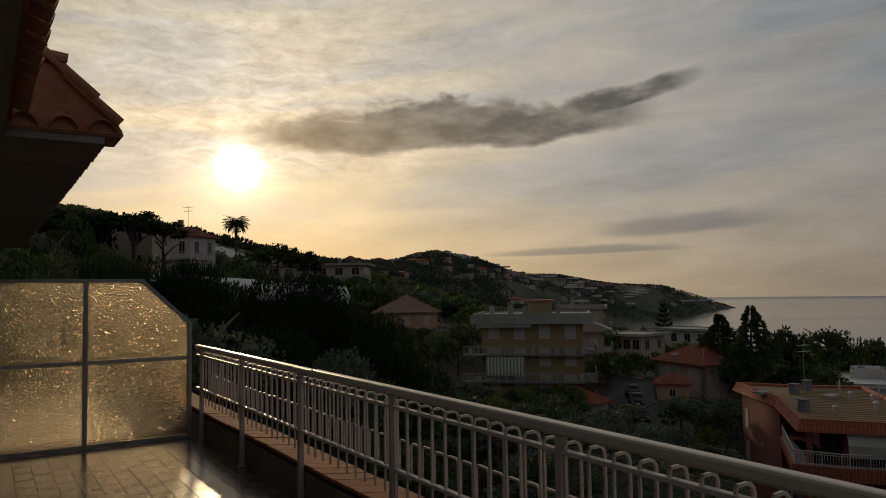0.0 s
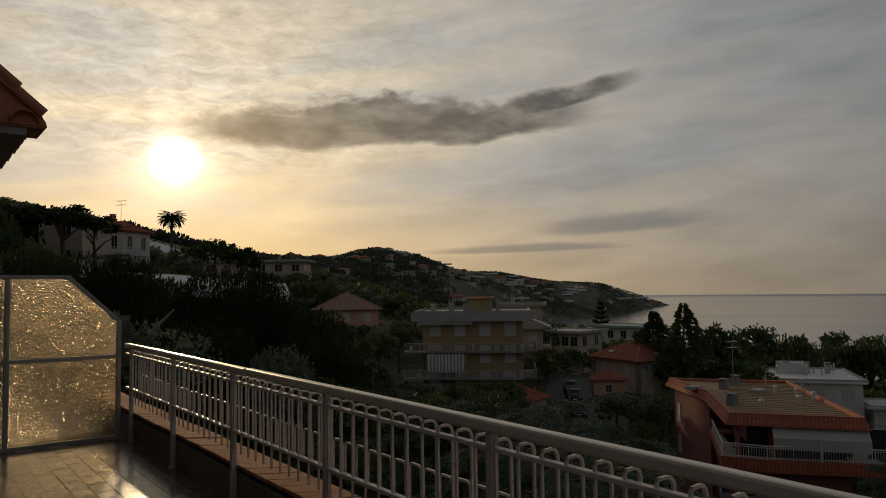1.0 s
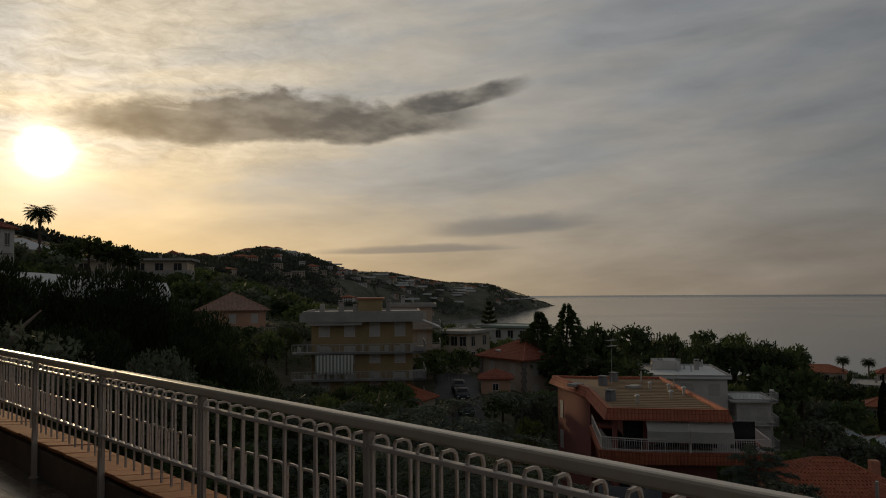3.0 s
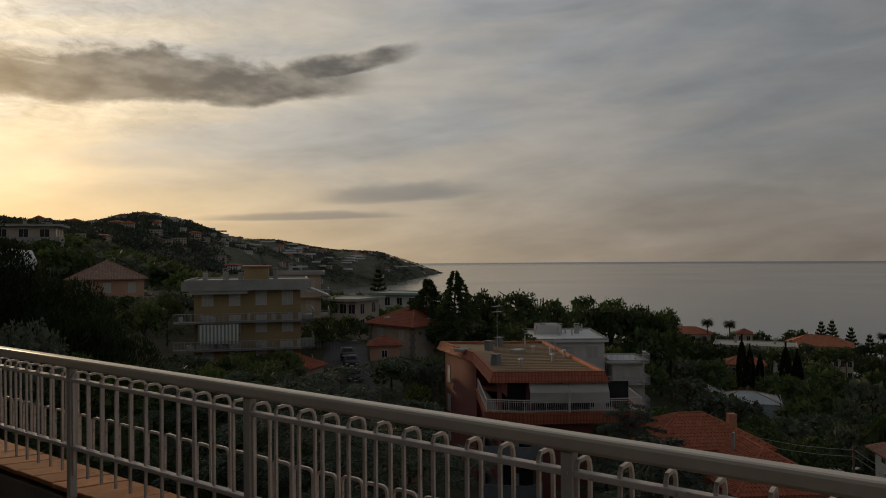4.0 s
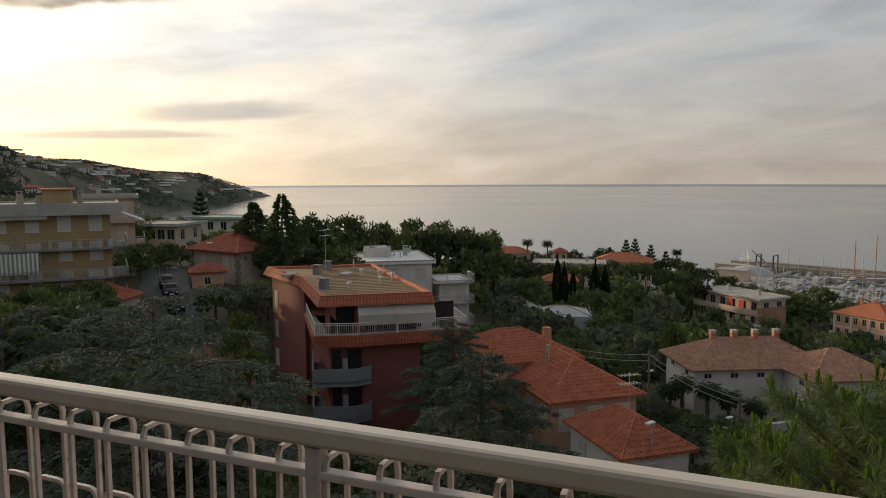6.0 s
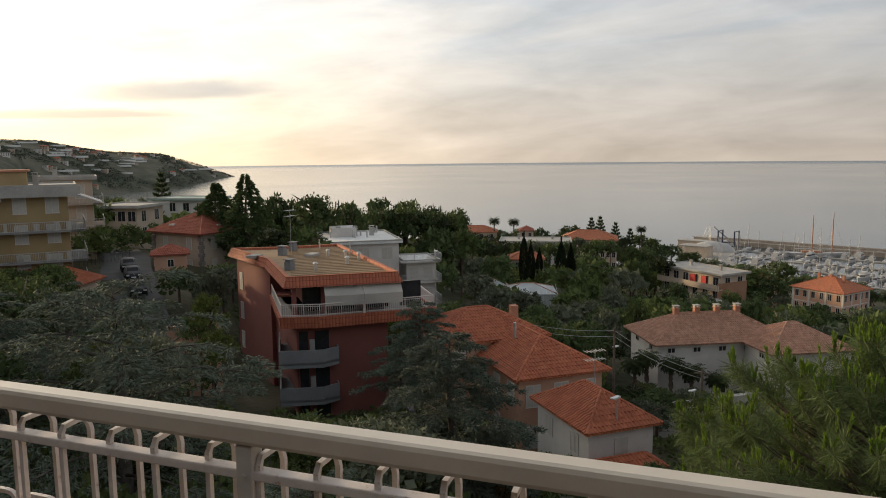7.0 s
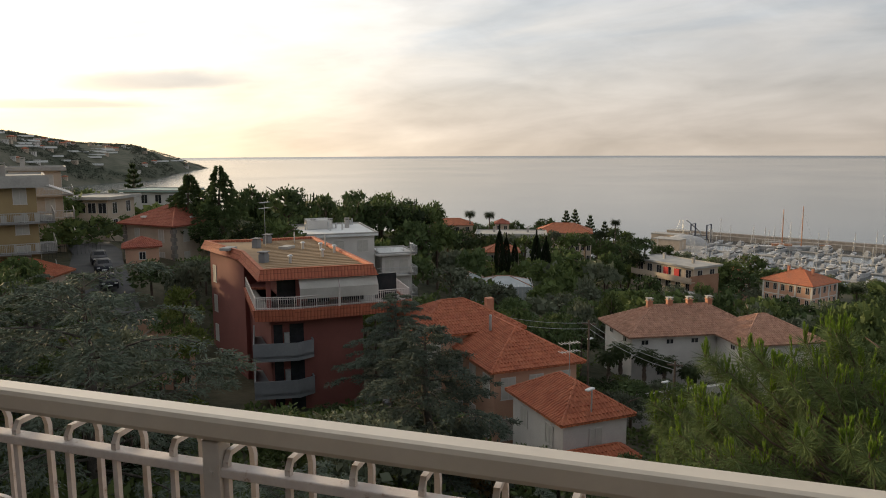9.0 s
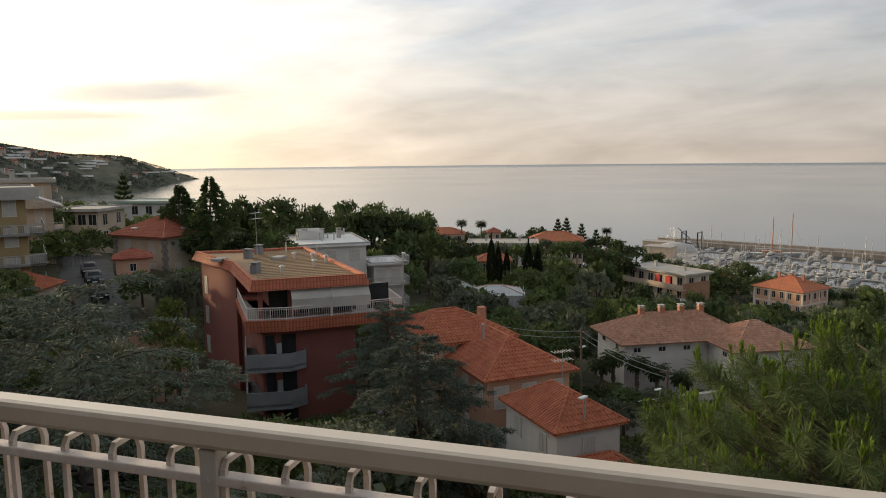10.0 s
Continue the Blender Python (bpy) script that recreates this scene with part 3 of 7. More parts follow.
def build_eaves():
    """The house's own roof edge overhead and the wing that steps out beyond it."""
    z = 2.60
    tile = barrel()
    rng = random.Random(5)
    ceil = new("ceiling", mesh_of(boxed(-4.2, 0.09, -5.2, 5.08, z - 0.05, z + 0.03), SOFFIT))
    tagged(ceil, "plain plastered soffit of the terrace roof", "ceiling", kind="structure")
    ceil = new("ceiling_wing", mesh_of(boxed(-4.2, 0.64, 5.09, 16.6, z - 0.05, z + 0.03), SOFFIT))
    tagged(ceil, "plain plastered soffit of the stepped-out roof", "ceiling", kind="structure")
    rf = thing("roof", "overhanging roof edge of weathered terracotta barrel tiles", "roof", (0, 0, 0), kind="structure")
    slope = 20.0
    for nm, x0, ya, yb in (("deck", 0.12, -5.2, 5.08), ("deck", 0.66, 5.12, 16.6)):
        bm = bmesh.new()
        q = [bm.verts.new(c) for c in ((x0, ya, z + 0.032), (x0, yb, z + 0.032), (-4.2, yb, z + 0.032 + (x0 + 4.2) * 0.364), (-4.2, ya, z + 0.032 + (x0 + 4.2) * 0.364))]
        bm.faces.new(q)
        bmesh.ops.solidify(bm, geom=bm.faces[:], thickness=0.03)
        part(nm, bm, ROOF_TILE, rf)
    y = 0.6
    while y < 5.0:
        for c in range(2):
            link("roof_tile", tile, rf, m=pose(0.20 - c * 0.33, y, z + 0.05 + c * 0.115 + rng.uniform(-0.004, 0.004), 0, slope, rng.uniform(-2, 2)))
        y += 0.21
    y = 5.25
    while y < 16.5:
        link("roof_tile", tile, rf, m=pose(0.72, y, z + 0.05 + rng.uniform(-0.004, 0.004), 0, slope, rng.uniform(-2, 2)))
        y += 0.21
    # the wing's roof end: three tile courses climbing to the ridge
    prof = [(0.755, 2.60), (0.735, 2.66), (0.59, 2.80), (0.575, 2.865), (0.53, 2.895), (0.45, 2.935), (0.405, 3.01), (0.35, 3.02), (-1.4, 3.10), (-1.4, 2.60)]
    bm = prism(bmesh.new(), prof, -5.45, -5.06)
    bmesh.ops.rotate(bm, verts=bm.verts[:], matrix=Matrix.Rotation(math.pi / 2, 3, "X"))
    bmesh.ops.bevel(bm, geom=bm.edges[:], offset=0.012, segments=2, affect="EDGES")
    part("verge", bm, ROOF_TILE, rf)
    for x in (0.62, 0.40, 0.18, -0.04):
        link("roof_tile", tile, rf, m=pose(x, 5.04, z + 0.02, 0, 0, -90) @ pose(0, 0, 0, 0, 25, 0))
    for x, y, zz in ((0.415, 5.12, 3.03), (0.70, 5.09, 2.66), (0.56, 5.1, 2.81)):
        link("ridge_tile", tile, rf, m=pose(x, y, zz, 0, 8 if x < 0.5 else 42, 0))


build_terrace()
build_railing()
build_partition()
build_eaves()

# ---- houses ----


def tiled(name, c1, c2, c3, tw, th, relief=0.05):
    """Roof tiles laid in courses, following the slope through the UV map (metres)."""
    mat = bpy.data.materials.new(name)
    mat.use_nodes = True
    n = Nodes(mat.node_tree)
    uv = n.add("ShaderNodeUVMap").outputs[0]
    br = n.add("ShaderNodeTexBrick", Vector=uv, Color1=rgb(*c1), Color2=rgb(*c2), Mortar=rgb(*[c * 0.35 for c in c1]), Scale=1.0)
    br.inputs["Mortar Size"].default_value = 0.018
    br.inputs["Mortar Smooth"].default_value = 0.6
    br.inputs["Brick Width"].default_value = tw
    br.inputs["Row Height"].default_value = th
    br.offset = 0.0
    co = n.add("ShaderNodeTexCoord").outputs["Object"]
    col = n.mix(n.m("MULTIPLY", n.ramp(n.noise(co, 0.8, 6.0, 0.7), 0.46, 0.72), 0.75), br.outputs[0], rgb(*c3))
    u, v, _ = n.add("ShaderNodeSeparateXYZ", i0=uv).outputs
    roll = n.m("ABSOLUTE", n.m("SINE", n.m("MULTIPLY", u, math.pi / tw)))
    lap = n.m("FRACT", n.m("DIVIDE", v, th))
    h = n.m("SUBTRACT", roll, n.m("MULTIPLY", lap, 0.5))
    b = n.add("ShaderNodeBsdfPrincipled", Base_Color=col, Roughness=0.78)
    n.put(b.inputs["Normal"], n.add("ShaderNodeBump", Strength=0.8, Distance=relief, Height=h).outputs[0])
    n.t.links.new(b.outputs[0], n.add("ShaderNodeOutputMaterial").inputs[0])
    MATS[name] = mat
    return mat


ORANGE = tiled("orange_tiles", (0.40, 0.115, 0.05), (0.50, 0.165, 0.07), (0.24, 0.10, 0.055), 0.30, 0.40)
RED = tiled("red_tiles", (0.27, 0.07, 0.043), (0.35, 0.10, 0.06), (0.17, 0.06, 0.04), 0.30, 0.40)
BROWN = tiled("brown_tiles", (0.27, 0.14, 0.095), (0.40, 0.24, 0.17), (0.18, 0.11, 0.08), 0.22, 0.36)
SKIRT = tiled("skirt_tiles", (0.36, 0.095, 0.05), (0.43, 0.13, 0.065), (0.27, 0.08, 0.045), 0.26, 0.45)

WIN = {}


def louvre(w_, h, step, y):
    """A louvred shutter leaf: one folded front, closed behind."""
    k = max(2, int(h / step))
    pts = [(0.0, 0.0)]
    for i in range(k):
        pts += [(y, h * i / k), (y + 0.015, h * (i + 0.92) / k)]
    pts += [(y, h), (0.0, h)]
    bm = bmesh.new()
    rows = [[bm.verts.new((s * w_ / 2, py, pz)) for py, pz in pts] for s in (-1, 1)]
    for i in range(len(pts) - 1):
        bm.faces.new((rows[0][i], rows[1][i], rows[1][i + 1], rows[0][i + 1]))
    bm.faces.new((rows[0][-1], rows[1][-1], rows[1][0], rows[0][0]))
    return bm



def window_at(parent, m, w_=1.0, h=1.5, style="shutters"):
    """A window on a wall whose outside is -y of m: a raised surround, dark panes, bars and often shutters."""
    key = (w_, h, style)
    if key not in WIN:
        bm = bmesh.new()
        t = 0.07
        for b_ in ((-w_ / 2 - t, w_ / 2 + t, h, h + t), (-w_ / 2 - t - 0.04, w_ / 2 + t + 0.04, -t, 0), (-w_ / 2 - t, -w_ / 2, 0, h), (w_ / 2, w_ / 2 + t, 0, h), (-0.025, 0.025, 0, h)):
            box(bm, b_[0], b_[1], -0.06, 0.02, b_[2], b_[3])
        fr = mesh_of(bm, WHITE_WALL, name="window_frame")
        pane = mesh_of(boxed(-w_ / 2, w_ / 2, -0.02, 0.01, 0, h), DARK_PANE, name="pane")
        sh = None
        if style == "shutters":
            sh = mesh_of(louvre(w_ / 2, h, 0.16, -0.03), SHUTTER, name="shutter")
        if style == "closed":
            sh = mesh_of(louvre(w_, h, 0.12, -0.045), SHUTTER_GREY, name="shutter")
        WIN[key] = fr, pane, sh
    fr, pane, sh = WIN[key]
    ob = link("window", fr, parent, m=m)
    link("pane", pane, ob)
    if style == "shutters":
        for sgn in (-1, 1):
            link("shutter", sh, ob, m=Matrix.Translation((sgn * (w_ * 0.75 + 0.07), -0.012, 0)))
    if style == "closed":
        link("shutter", sh, ob)


def uv_slope(bm):
    """UV in metres: u along the eave, v up the slope."""
    lay = bm.loops.layers.uv.verify()
    for f in bm.faces:
        nrm = f.normal
        along = Vector((-nrm.y, nrm.x, 0))
        if along.length < 1e-4:
            along = Vector((1, 0, 0))
        along.normalize()
        up = nrm.cross(along)
        for lp in f.loops:
            lp[lay].uv = (lp.vert.co.dot(along), lp.vert.co.dot(up))


def hip_roof(w_, d, z, rise, over):
    """A hipped roof over w_ by d, its eaves at z, with a soffit and an edge."""
    bm = bmesh.new()
    x0, x1, y0, y1 = -over, w_ + over, -over, d + over
    wx, wy = x1 - x0, y1 - y0
    if wx >= wy:
        r0, r1 = (x0 + wy / 2, (y0 + y1) / 2), (x1 - wy / 2, (y0 + y1) / 2)
    else:
        r0, r1 = ((x0 + x1) / 2, y0 + wx / 2), ((x0 + x1) / 2, y1 - wx / 2)
    c = [bm.verts.new((x, y, z)) for x, y in ((x0, y0), (x1, y0), (x1, y1), (x0, y1))]
    lo = [bm.verts.new((x, y, z - 0.14)) for x, y in ((x0, y0), (x1, y0), (x1, y1), (x0, y1))]
    a, b_ = bm.verts.new((*r0, z + rise)), bm.verts.new((*r1, z + rise))
    if wx >= wy:
        fs = [(c[0], c[1], b_, a), (c[1], c[2], b_), (c[2], c[3], a, b_), (c[3], c[0], a)]
    else:
        fs = [(c[0], c[1], a), (c[1], c[2], b_, a), (c[2], c[3], b_), (c[3], c[0], a, b_)]
    for f in fs:
        bm.faces.new(f)
    for i in range(4):
        bm.faces.new((lo[i], lo[(i + 1) % 4], c[(i + 1) % 4], c[i]))
    bm.faces.new(lo[::-1])
    bm.normal_update()
    uv_slope(bm)
    corners = [(v.co.copy()) for v in c]
    ra, rb = a.co.copy(), b_.co.copy()
    return bm, corners, ra, rb


def hips(corners, ra, rb, r=0.11):
    """Ridge and hip tiles, as a lumpy roll."""
    bm = bmesh.new()
    lines = [(ra, rb)] + [(p, ra if (p - ra).length < (p - rb).length else rb) for p in corners]
    for p, q in lines:
        k = max(1, int((q - p).length / 0.42))
        for i in range(k):
            s, e = p.lerp(q, i / k), p.lerp(q, (i + 1) / k)
            if (e - s).length > 0.05:
                rod(bm, s, e, r, r * 0.8, 6)
    return bm


def tile_courses(bm_roof, tw=0.26, th=0.38):
    """Rolled tiles laid in courses over each slope of a roof: raised rolls with a lip at the low end."""
    verts, faces = [], []
    rng = random.Random(12)
    for f in bm_roof.faces:
        nrm = f.normal
        if nrm.z < 0.3 or nrm.z > 0.999:
            continue
        along = Vector((-nrm.y, nrm.x, 0)).normalized()
        up = nrm.cross(along)
        if up.z < 0:
            up = -up
        pts = [(v.co.dot(along), v.co.dot(up)) for v in f.verts]
        off = f.verts[0].co.dot(nrm)
        v0, v1 = min(p[1] for p in pts), max(p[1] for p in pts)
        rows = int((v1 - v0) / th)
        for r in range(rows):
            v = v0 + r * th
            cut = []
            for (ua, va), (ub, vb) in zip(pts, pts[1:] + pts[:1]):
                vm = v + th / 2
                if (va - vm) * (vb - vm) < 0:
                    cut.append(ua + (ub - ua) * (vm - va) / (vb - va))
            if len(cut) < 2:
                continue
            u0, u1 = min(cut), max(cut)
            k = int((u1 - u0) / tw)
            for i in range(k):
                u = u0 + i * tw + (u1 - u0 - k * tw) / 2
                lift = rng.uniform(-0.006, 0.012)
                b0 = len(verts)
                for vv, hh in ((v - 0.03, 0.045), (v + th, 0.012)):
                    for du, h in ((0.0, 0.0), (tw * 0.3, 0.012), (tw * 0.5, 0.06), (tw * 0.8, 0.06), (tw, 0.0)):
                        verts.append(along * (u + du) + up * vv + nrm * (off + h + hh + lift))
                for du in (0.0, tw):
                    verts.append(along * (u + du) + up * (v - 0.03) + nrm * (off - 0.01))
                for q in range(4):
                    faces.append((b0 + q, b0 + q + 1, b0 + q + 6, b0 + q + 5))
                faces.append((b0 + 10, b0 + 11, b0 + 4, b0 + 3, b0 + 2, b0 + 1, b0))
    return verts, faces


def house(name, label, p1, p2, depth, z0, z1, wall, roof, rise=0.0, over=0.5, rows=2, cols=3, side=2, storey=3.0, style="shutters", win=(1.0, 1.5), top=0.9, chimneys=0, group="houses on the slope"):
    """A house with its front-left and front-right corners at p1 and p2, running back by depth. rise 0 is a flat slab roof."""
    dx, dy = p2[0] - p1[0], p2[1] - p1[1]
    w_ = math.hypot(dx, dy)
    ho = thing(name, label, "house", (p1[0], p1[1], 0), math.degrees(math.atan2(dy, dx)), group)
    ins = 0.0
    part("wall", boxed(0, w_, 0, depth, z0 - 2.0, z1 - 0.1), wall, ho)
    if rise:
        bm, cs, ra, rb = hip_roof(w_, depth, z1, rise, over)
        laid = tile_courses(bm) if math.hypot(*p1) < 115 and roof in (ORANGE, RED, BROWN) else None
        rf = part("roof", bm, roof, ho)
        rolls = TILE_ORANGE if roof is ORANGE else TILE_RED if roof is RED else TILE_BROWN
        if laid:
            tagged(link("tile_field", raw("tile_field", *laid, rolls), rf), kind="stuff")
        tagged(part("ridge", hips(cs, ra, rb), TILE_ORANGE if roof is ORANGE else TILE_RED if roof is RED else TILE_BROWN, rf), kind="stuff")
    else:
        bm = boxed(-over, w_ + over, -over, depth + over, z1 - 0.1, z1 + 0.22, 0.03)
        rf = part("roof", bm, roof, ho)
        bm = bmesh.new()
        for b_ in ((-over, w_ + over, -over, -over + 0.2), (-over, w_ + over, depth + over - 0.2, depth + over), (-over, -over + 0.2, -over + 0.2, depth + over - 0.2), (w_ + over - 0.2, w_ + over, -over + 0.2, depth + over - 0.2)):
            box(bm, b_[0], b_[1], b_[2], b_[3], z1 + 0.221, z1 + 0.42)
        part("parapet", bm, wall if over < 0.3 else GREY_ROOF, rf)
    for i in range(chimneys):
        x, y = w_ * (0.25 + 0.5 * i / max(1, chimneys - 1)), depth * (0.5 if rise else 0.6)
        zz = z1 + (rise * 0.8 if rise else 0.3)
        bm = boxed(x - 0.3, x + 0.3, y - 0.3, y + 0.3, zz - 0.6, zz + 1.0, 0.02)
        box(bm, x - 0.38, x + 0.38, y - 0.38, y + 0.38, zz + 1.0, zz + 1.08)
        ch = part("chimney", bm, CHIMNEY if rise else CONCRETE, ho)
        bm = boxed(x - 0.36, x + 0.36, y - 0.36, y + 0.36, zz + 1.3, zz + 1.38)
        for sx_ in (-0.25, 0.25):
            box(bm, x + sx_ - 0.05, x + sx_ + 0.05, y - 0.25, y + 0.25, zz + 1.08, zz + 1.3)
        part("cap", bm, CONCRETE, ch)
    for r in range(rows):
        z = z1 - 0.35 - win[1] - top + 0.9 - 0.35 - r * storey
        for i in range(cols):
            window_at(ho, Matrix.Translation((w_ * (i + 0.5) / cols, -0.001, z)), *win, style)
        for i in range(side):
            y = depth * (i + 0.5) / side
            window_at(ho, Matrix.Translation((w_ + 0.001, y, z)) @ pose(0, 0, 0, 0, 0, 90), *win, style)
            window_at(ho, Matrix.Translation((-0.001, y, z)) @ pose(0, 0, 0, 0, 0, -90), *win, style)
    return ho, w_


def balcony(parent, pts, z, material, hgt=1.0, bars=True, slab=0.18, back=1.3):
    """A balcony slab along pts (outer line) with a railing or a solid front, in the parent's frame."""
    bm = bmesh.new()
    for (xa, ya), (xb, yb) in zip(pts, pts[1:]):
        d = Vector((xb - xa, yb - ya, 0)).normalized()
        nrm = Vector((-d.y, d.x, 0)) * back
        q = [(xa, ya), (xb, yb), (xb + nrm.x, yb + nrm.y), (xa + nrm.x, ya + nrm.y)]
        prism(bm, q, z - slab, z)
    sl = part("balcony", bm, material, parent)
    bm = bmesh.new()
    for (xa, ya), (xb, yb) in zip(pts, pts[1:]):
        a, b_ = Vector((xa, ya, z)), Vector((xb, yb, z))
        if bars:
            up = Vector((0, 0, hgt))
            rod(bm, a + up, b_ + up, 0.035, seg=6)
            rod(bm, a + Vector((0, 0, 0.1)), b_ + Vector((0, 0, 0.1)), 0.025, seg=4)
            k = max(2, int((b_ - a).length / 0.16))
            for i in range(k + 1):
                p = a.lerp(b_, i / k)
                rod(bm, p, p + up, 0.035 if i % 12 == 0 else 0.014, seg=4)
        else:
            d = (b_ - a).normalized()
            nn = Vector((-d.y, d.x, 0)) * 0.12
            prism(bm, [(a.x, a.y), (b_.x, b_.y), (b_.x + nn.x, b_.y + nn.y), (a.x + nn.x, a.y + nn.y)], z - slab - 0.25, z + hgt)
    part("railing" if bars else "balcony_front", bm, METAL if bars else material, sl)
    return sl


def offset_poly(poly, d):
    """The polygon moved outwards by d (corners mitred); poly runs clockwise seen from above or not, both work."""
    area = sum(a[0] * b_[1] - b_[0] * a[1] for a, b_ in zip(poly, poly[1:] + poly[:1]))
    s = 1 if area > 0 else -1
    out = []
    k = len(poly)
    for i in range(k):
        p0, p1, p2 = Vector(poly[i - 1]), Vector(poly[i]), Vector(poly[(i + 1) % k])
        e0, e1 = (p1 - p0).normalized(), (p2 - p1).normalized()
        n0, n1 = Vector((e0.y, -e0.x)) * s, Vector((e1.y, -e1.x)) * s
        b_ = (n0 + n1).normalized()
        out.append(tuple(p1 + b_ * d / max(0.4, b_.dot(n0))))
    return out


def skirt(poly, z0, z1, d0, d1):
    """A band of tiles round poly, from offset d0 at z0 to d1 at z1."""
    bm = bmesh.new()
    a = [bm.verts.new((*p, z0)) for p in offset_poly(poly, d0)]
    b_ = [bm.verts.new((*p, z1)) for p in offset_poly(poly, d1)]
    c = [bm.verts.new((*p, z1)) for p in offset_poly(poly, d1 - 0.3)]
    e = [bm.verts.new((*p, z0)) for p in offset_poly(poly, min(d0, d1) - 0.35)]
    k = len(poly)
    for i in range(k):
        j = (i + 1) % k
        for q in ((a[i], a[j], b_[j], b_[i]), (b_[i], b_[j], c[j], c[i]), (c[i], c[j], e[j], e[i]), (e[i], e[j], a[j], a[i])):
            bm.faces.new(q)
    bmesh.ops.recalc_face_normals(bm, faces=bm.faces[:])
    bm.normal_update()
    uv_slope(bm)
    return bm


def build_red_block():
    rb = thing("apartment_block", "dark red rendered apartment block with tiled skirts and grey balconies", "apartment block", (50, 33, -20))
    o = Vector((50, 33, -20))

    def loc(pts):
        return [(x - 50, y - 33) for x, y in pts]

    A, B, C, D, E, F = (48.8, 30.8), (53.9, 23.6), (69.1, 37.2), (65.2, 41.6), (62.8, 46.2), (57.1, 38.0)
    roof = loc([A, B, C, D, E, F])
    zr = 12.18
    body = offset_poly(roof, -0.75)
    part("wall", prism(bmesh.new(), offset_poly(roof, -2.0), 9.2, zr - 0.5), RED_WALL, rb)
    part("wall", prism(bmesh.new(), body, -3.0, 9.05), RED_WALL, rb)
    part("stair_tower", prism(bmesh.new(), offset_poly(loc([(63.5, 43.0), E, F, (59.8, 37.2)]), -0.3), -3.0, zr - 0.505), RED_WALL, rb)
    rf = part("roof", prism(bmesh.new(), offset_poly(roof, -0.2), zr - 0.5, zr - 0.12), FLAT_ROOF, rb, "ochre felt flat roof with seams")
    part("skirt", skirt(roof, zr - 0.75, zr + 0.05, 0.28, -0.02), SKIRT, rf, "band of red tiles round the roof edge")
    part("coping", skirt(roof, zr + 0.052, zr + 0.11, 0.02, 0.02), TILE_ORANGE, rf)
    bm = bmesh.new()
    a, b_, c, d = (Vector((*p, 0)) for p in (roof[0], roof[1], roof[2], roof[3]))
    for i in range(1, 22):
        s = i / 22
        p, q = a.lerp(d, s), b_.lerp(c, s)
        p, q = p.lerp(q, 0.05), p.lerp(q, 0.95)
        rod(bm, p + Vector((0, 0, zr - 0.115)), q + Vector((0, 0, zr - 0.115)), 0.05, seg=5)
    part("seam", bm, FLAT_ROOF, rf)
    # terrace level with its own skirt, white railing and awning
    u = Vector((B[0] - A[0], B[1] - A[1])).normalized()
    v = Vector((-u.y, u.x))

    def at(su, sv):
        p = Vector(A) + u * su + v * sv
        return (p.x - 50, p.y - 33)

    terr = [at(-1.0, 9.5), at(-0.6, -0.4), at(2.4, -1.0), at(11.8, -0.2), at(11.8, 5.0), at(9.0, 6.5)]
    zt = 9.05
    sl = part("terrace", prism(bmesh.new(), offset_poly(terr, -0.15), zt - 0.3, zt), CONCRETE, rb)
    part("skirt", skirt(terr, zt - 0.75, zt + 0.16, -0.05, 0.10), SKIRT, sl, "band of red tiles under the terrace")
    line = offset_poly(terr, -0.12)[:5]
    bm = bmesh.new()
    for (xa, ya), (xb, yb) in zip(line, line[1:]):
        p, q = Vector((xa, ya, zt + 0.16)), Vector((xb, yb, zt + 0.16))
        for zz, rr in ((0.95, 0.04), (0.8, 0.02), (0.12, 0.025)):
            rod(bm, p + Vector((0, 0, zz)), q + Vector((0, 0, zz)), rr, seg=5)
        k = max(2, int((q - p).length / 0.17))
        for i in range(k + 1):
            w0 = p.lerp(q, i / k)
            rod(bm, w0, w0 + Vector((0, 0, 0.95)), 0.04 if i % 10 == 0 else 0.018, seg=4)
    part("railing", bm, PAINT, sl, "white railing")
    # awnings: sloping canvas with a hanging front
    m = Matrix.Translation((*at(0, 0), 0)) @ Matrix.Rotation(math.atan2(u.y, u.x), 4, "Z")
    for x0, x1 in ((2.9, 5.9), (5.98, 9.0)):
        bm = bmesh.new()
        q = [bm.verts.new(c_) for c_ in ((x0, 0.20, zr - 0.80), (x1, 0.20, zr - 0.80), (x1, -0.72, zr - 1.45), (x0, -0.72, zr - 1.45))]
        q2 = [bm.verts.new(c_) for c_ in ((x0, -0.73, zr - 2.25), (x1, -0.73, zr - 2.25))]
        bm.faces.new(q)
        bm.faces.new((q[3], q[2], q2[1], q2[0]))
        bmesh.ops.solidify(bm, geom=bm.faces[:], thickness=0.02)
        aw = part("awning", bm, AWNING, rb, "pale canvas terrace awning", m=m)
        for x in (x0, x1):
            bm = bmesh.new()
            rod(bm, (x, -0.70, zt), (x, -0.70, zr - 1.43), 0.035, seg=6)
            rod(bm, (x, -0.70, zr - 1.43), (x, 0.22, zr - 0.77), 0.03, seg=6)
            part("awning_frame", bm, PAINT, aw)
    for su in (2.2, 4.6, 7.4, 10.2):
        part("glazed_door", boxed(su - 0.9, su + 0.9, 1.92, 2.0, zt + 0.02, zt + 2.1), DARK_PANE, rb, m=m)
    for su in (0.6, 2.9):
        part("pillar", boxed(su - 0.18, su + 0.18, 0.9, 1.3, zt + 0.01, zr - 0.51), RED_WALL, rb, m=m)
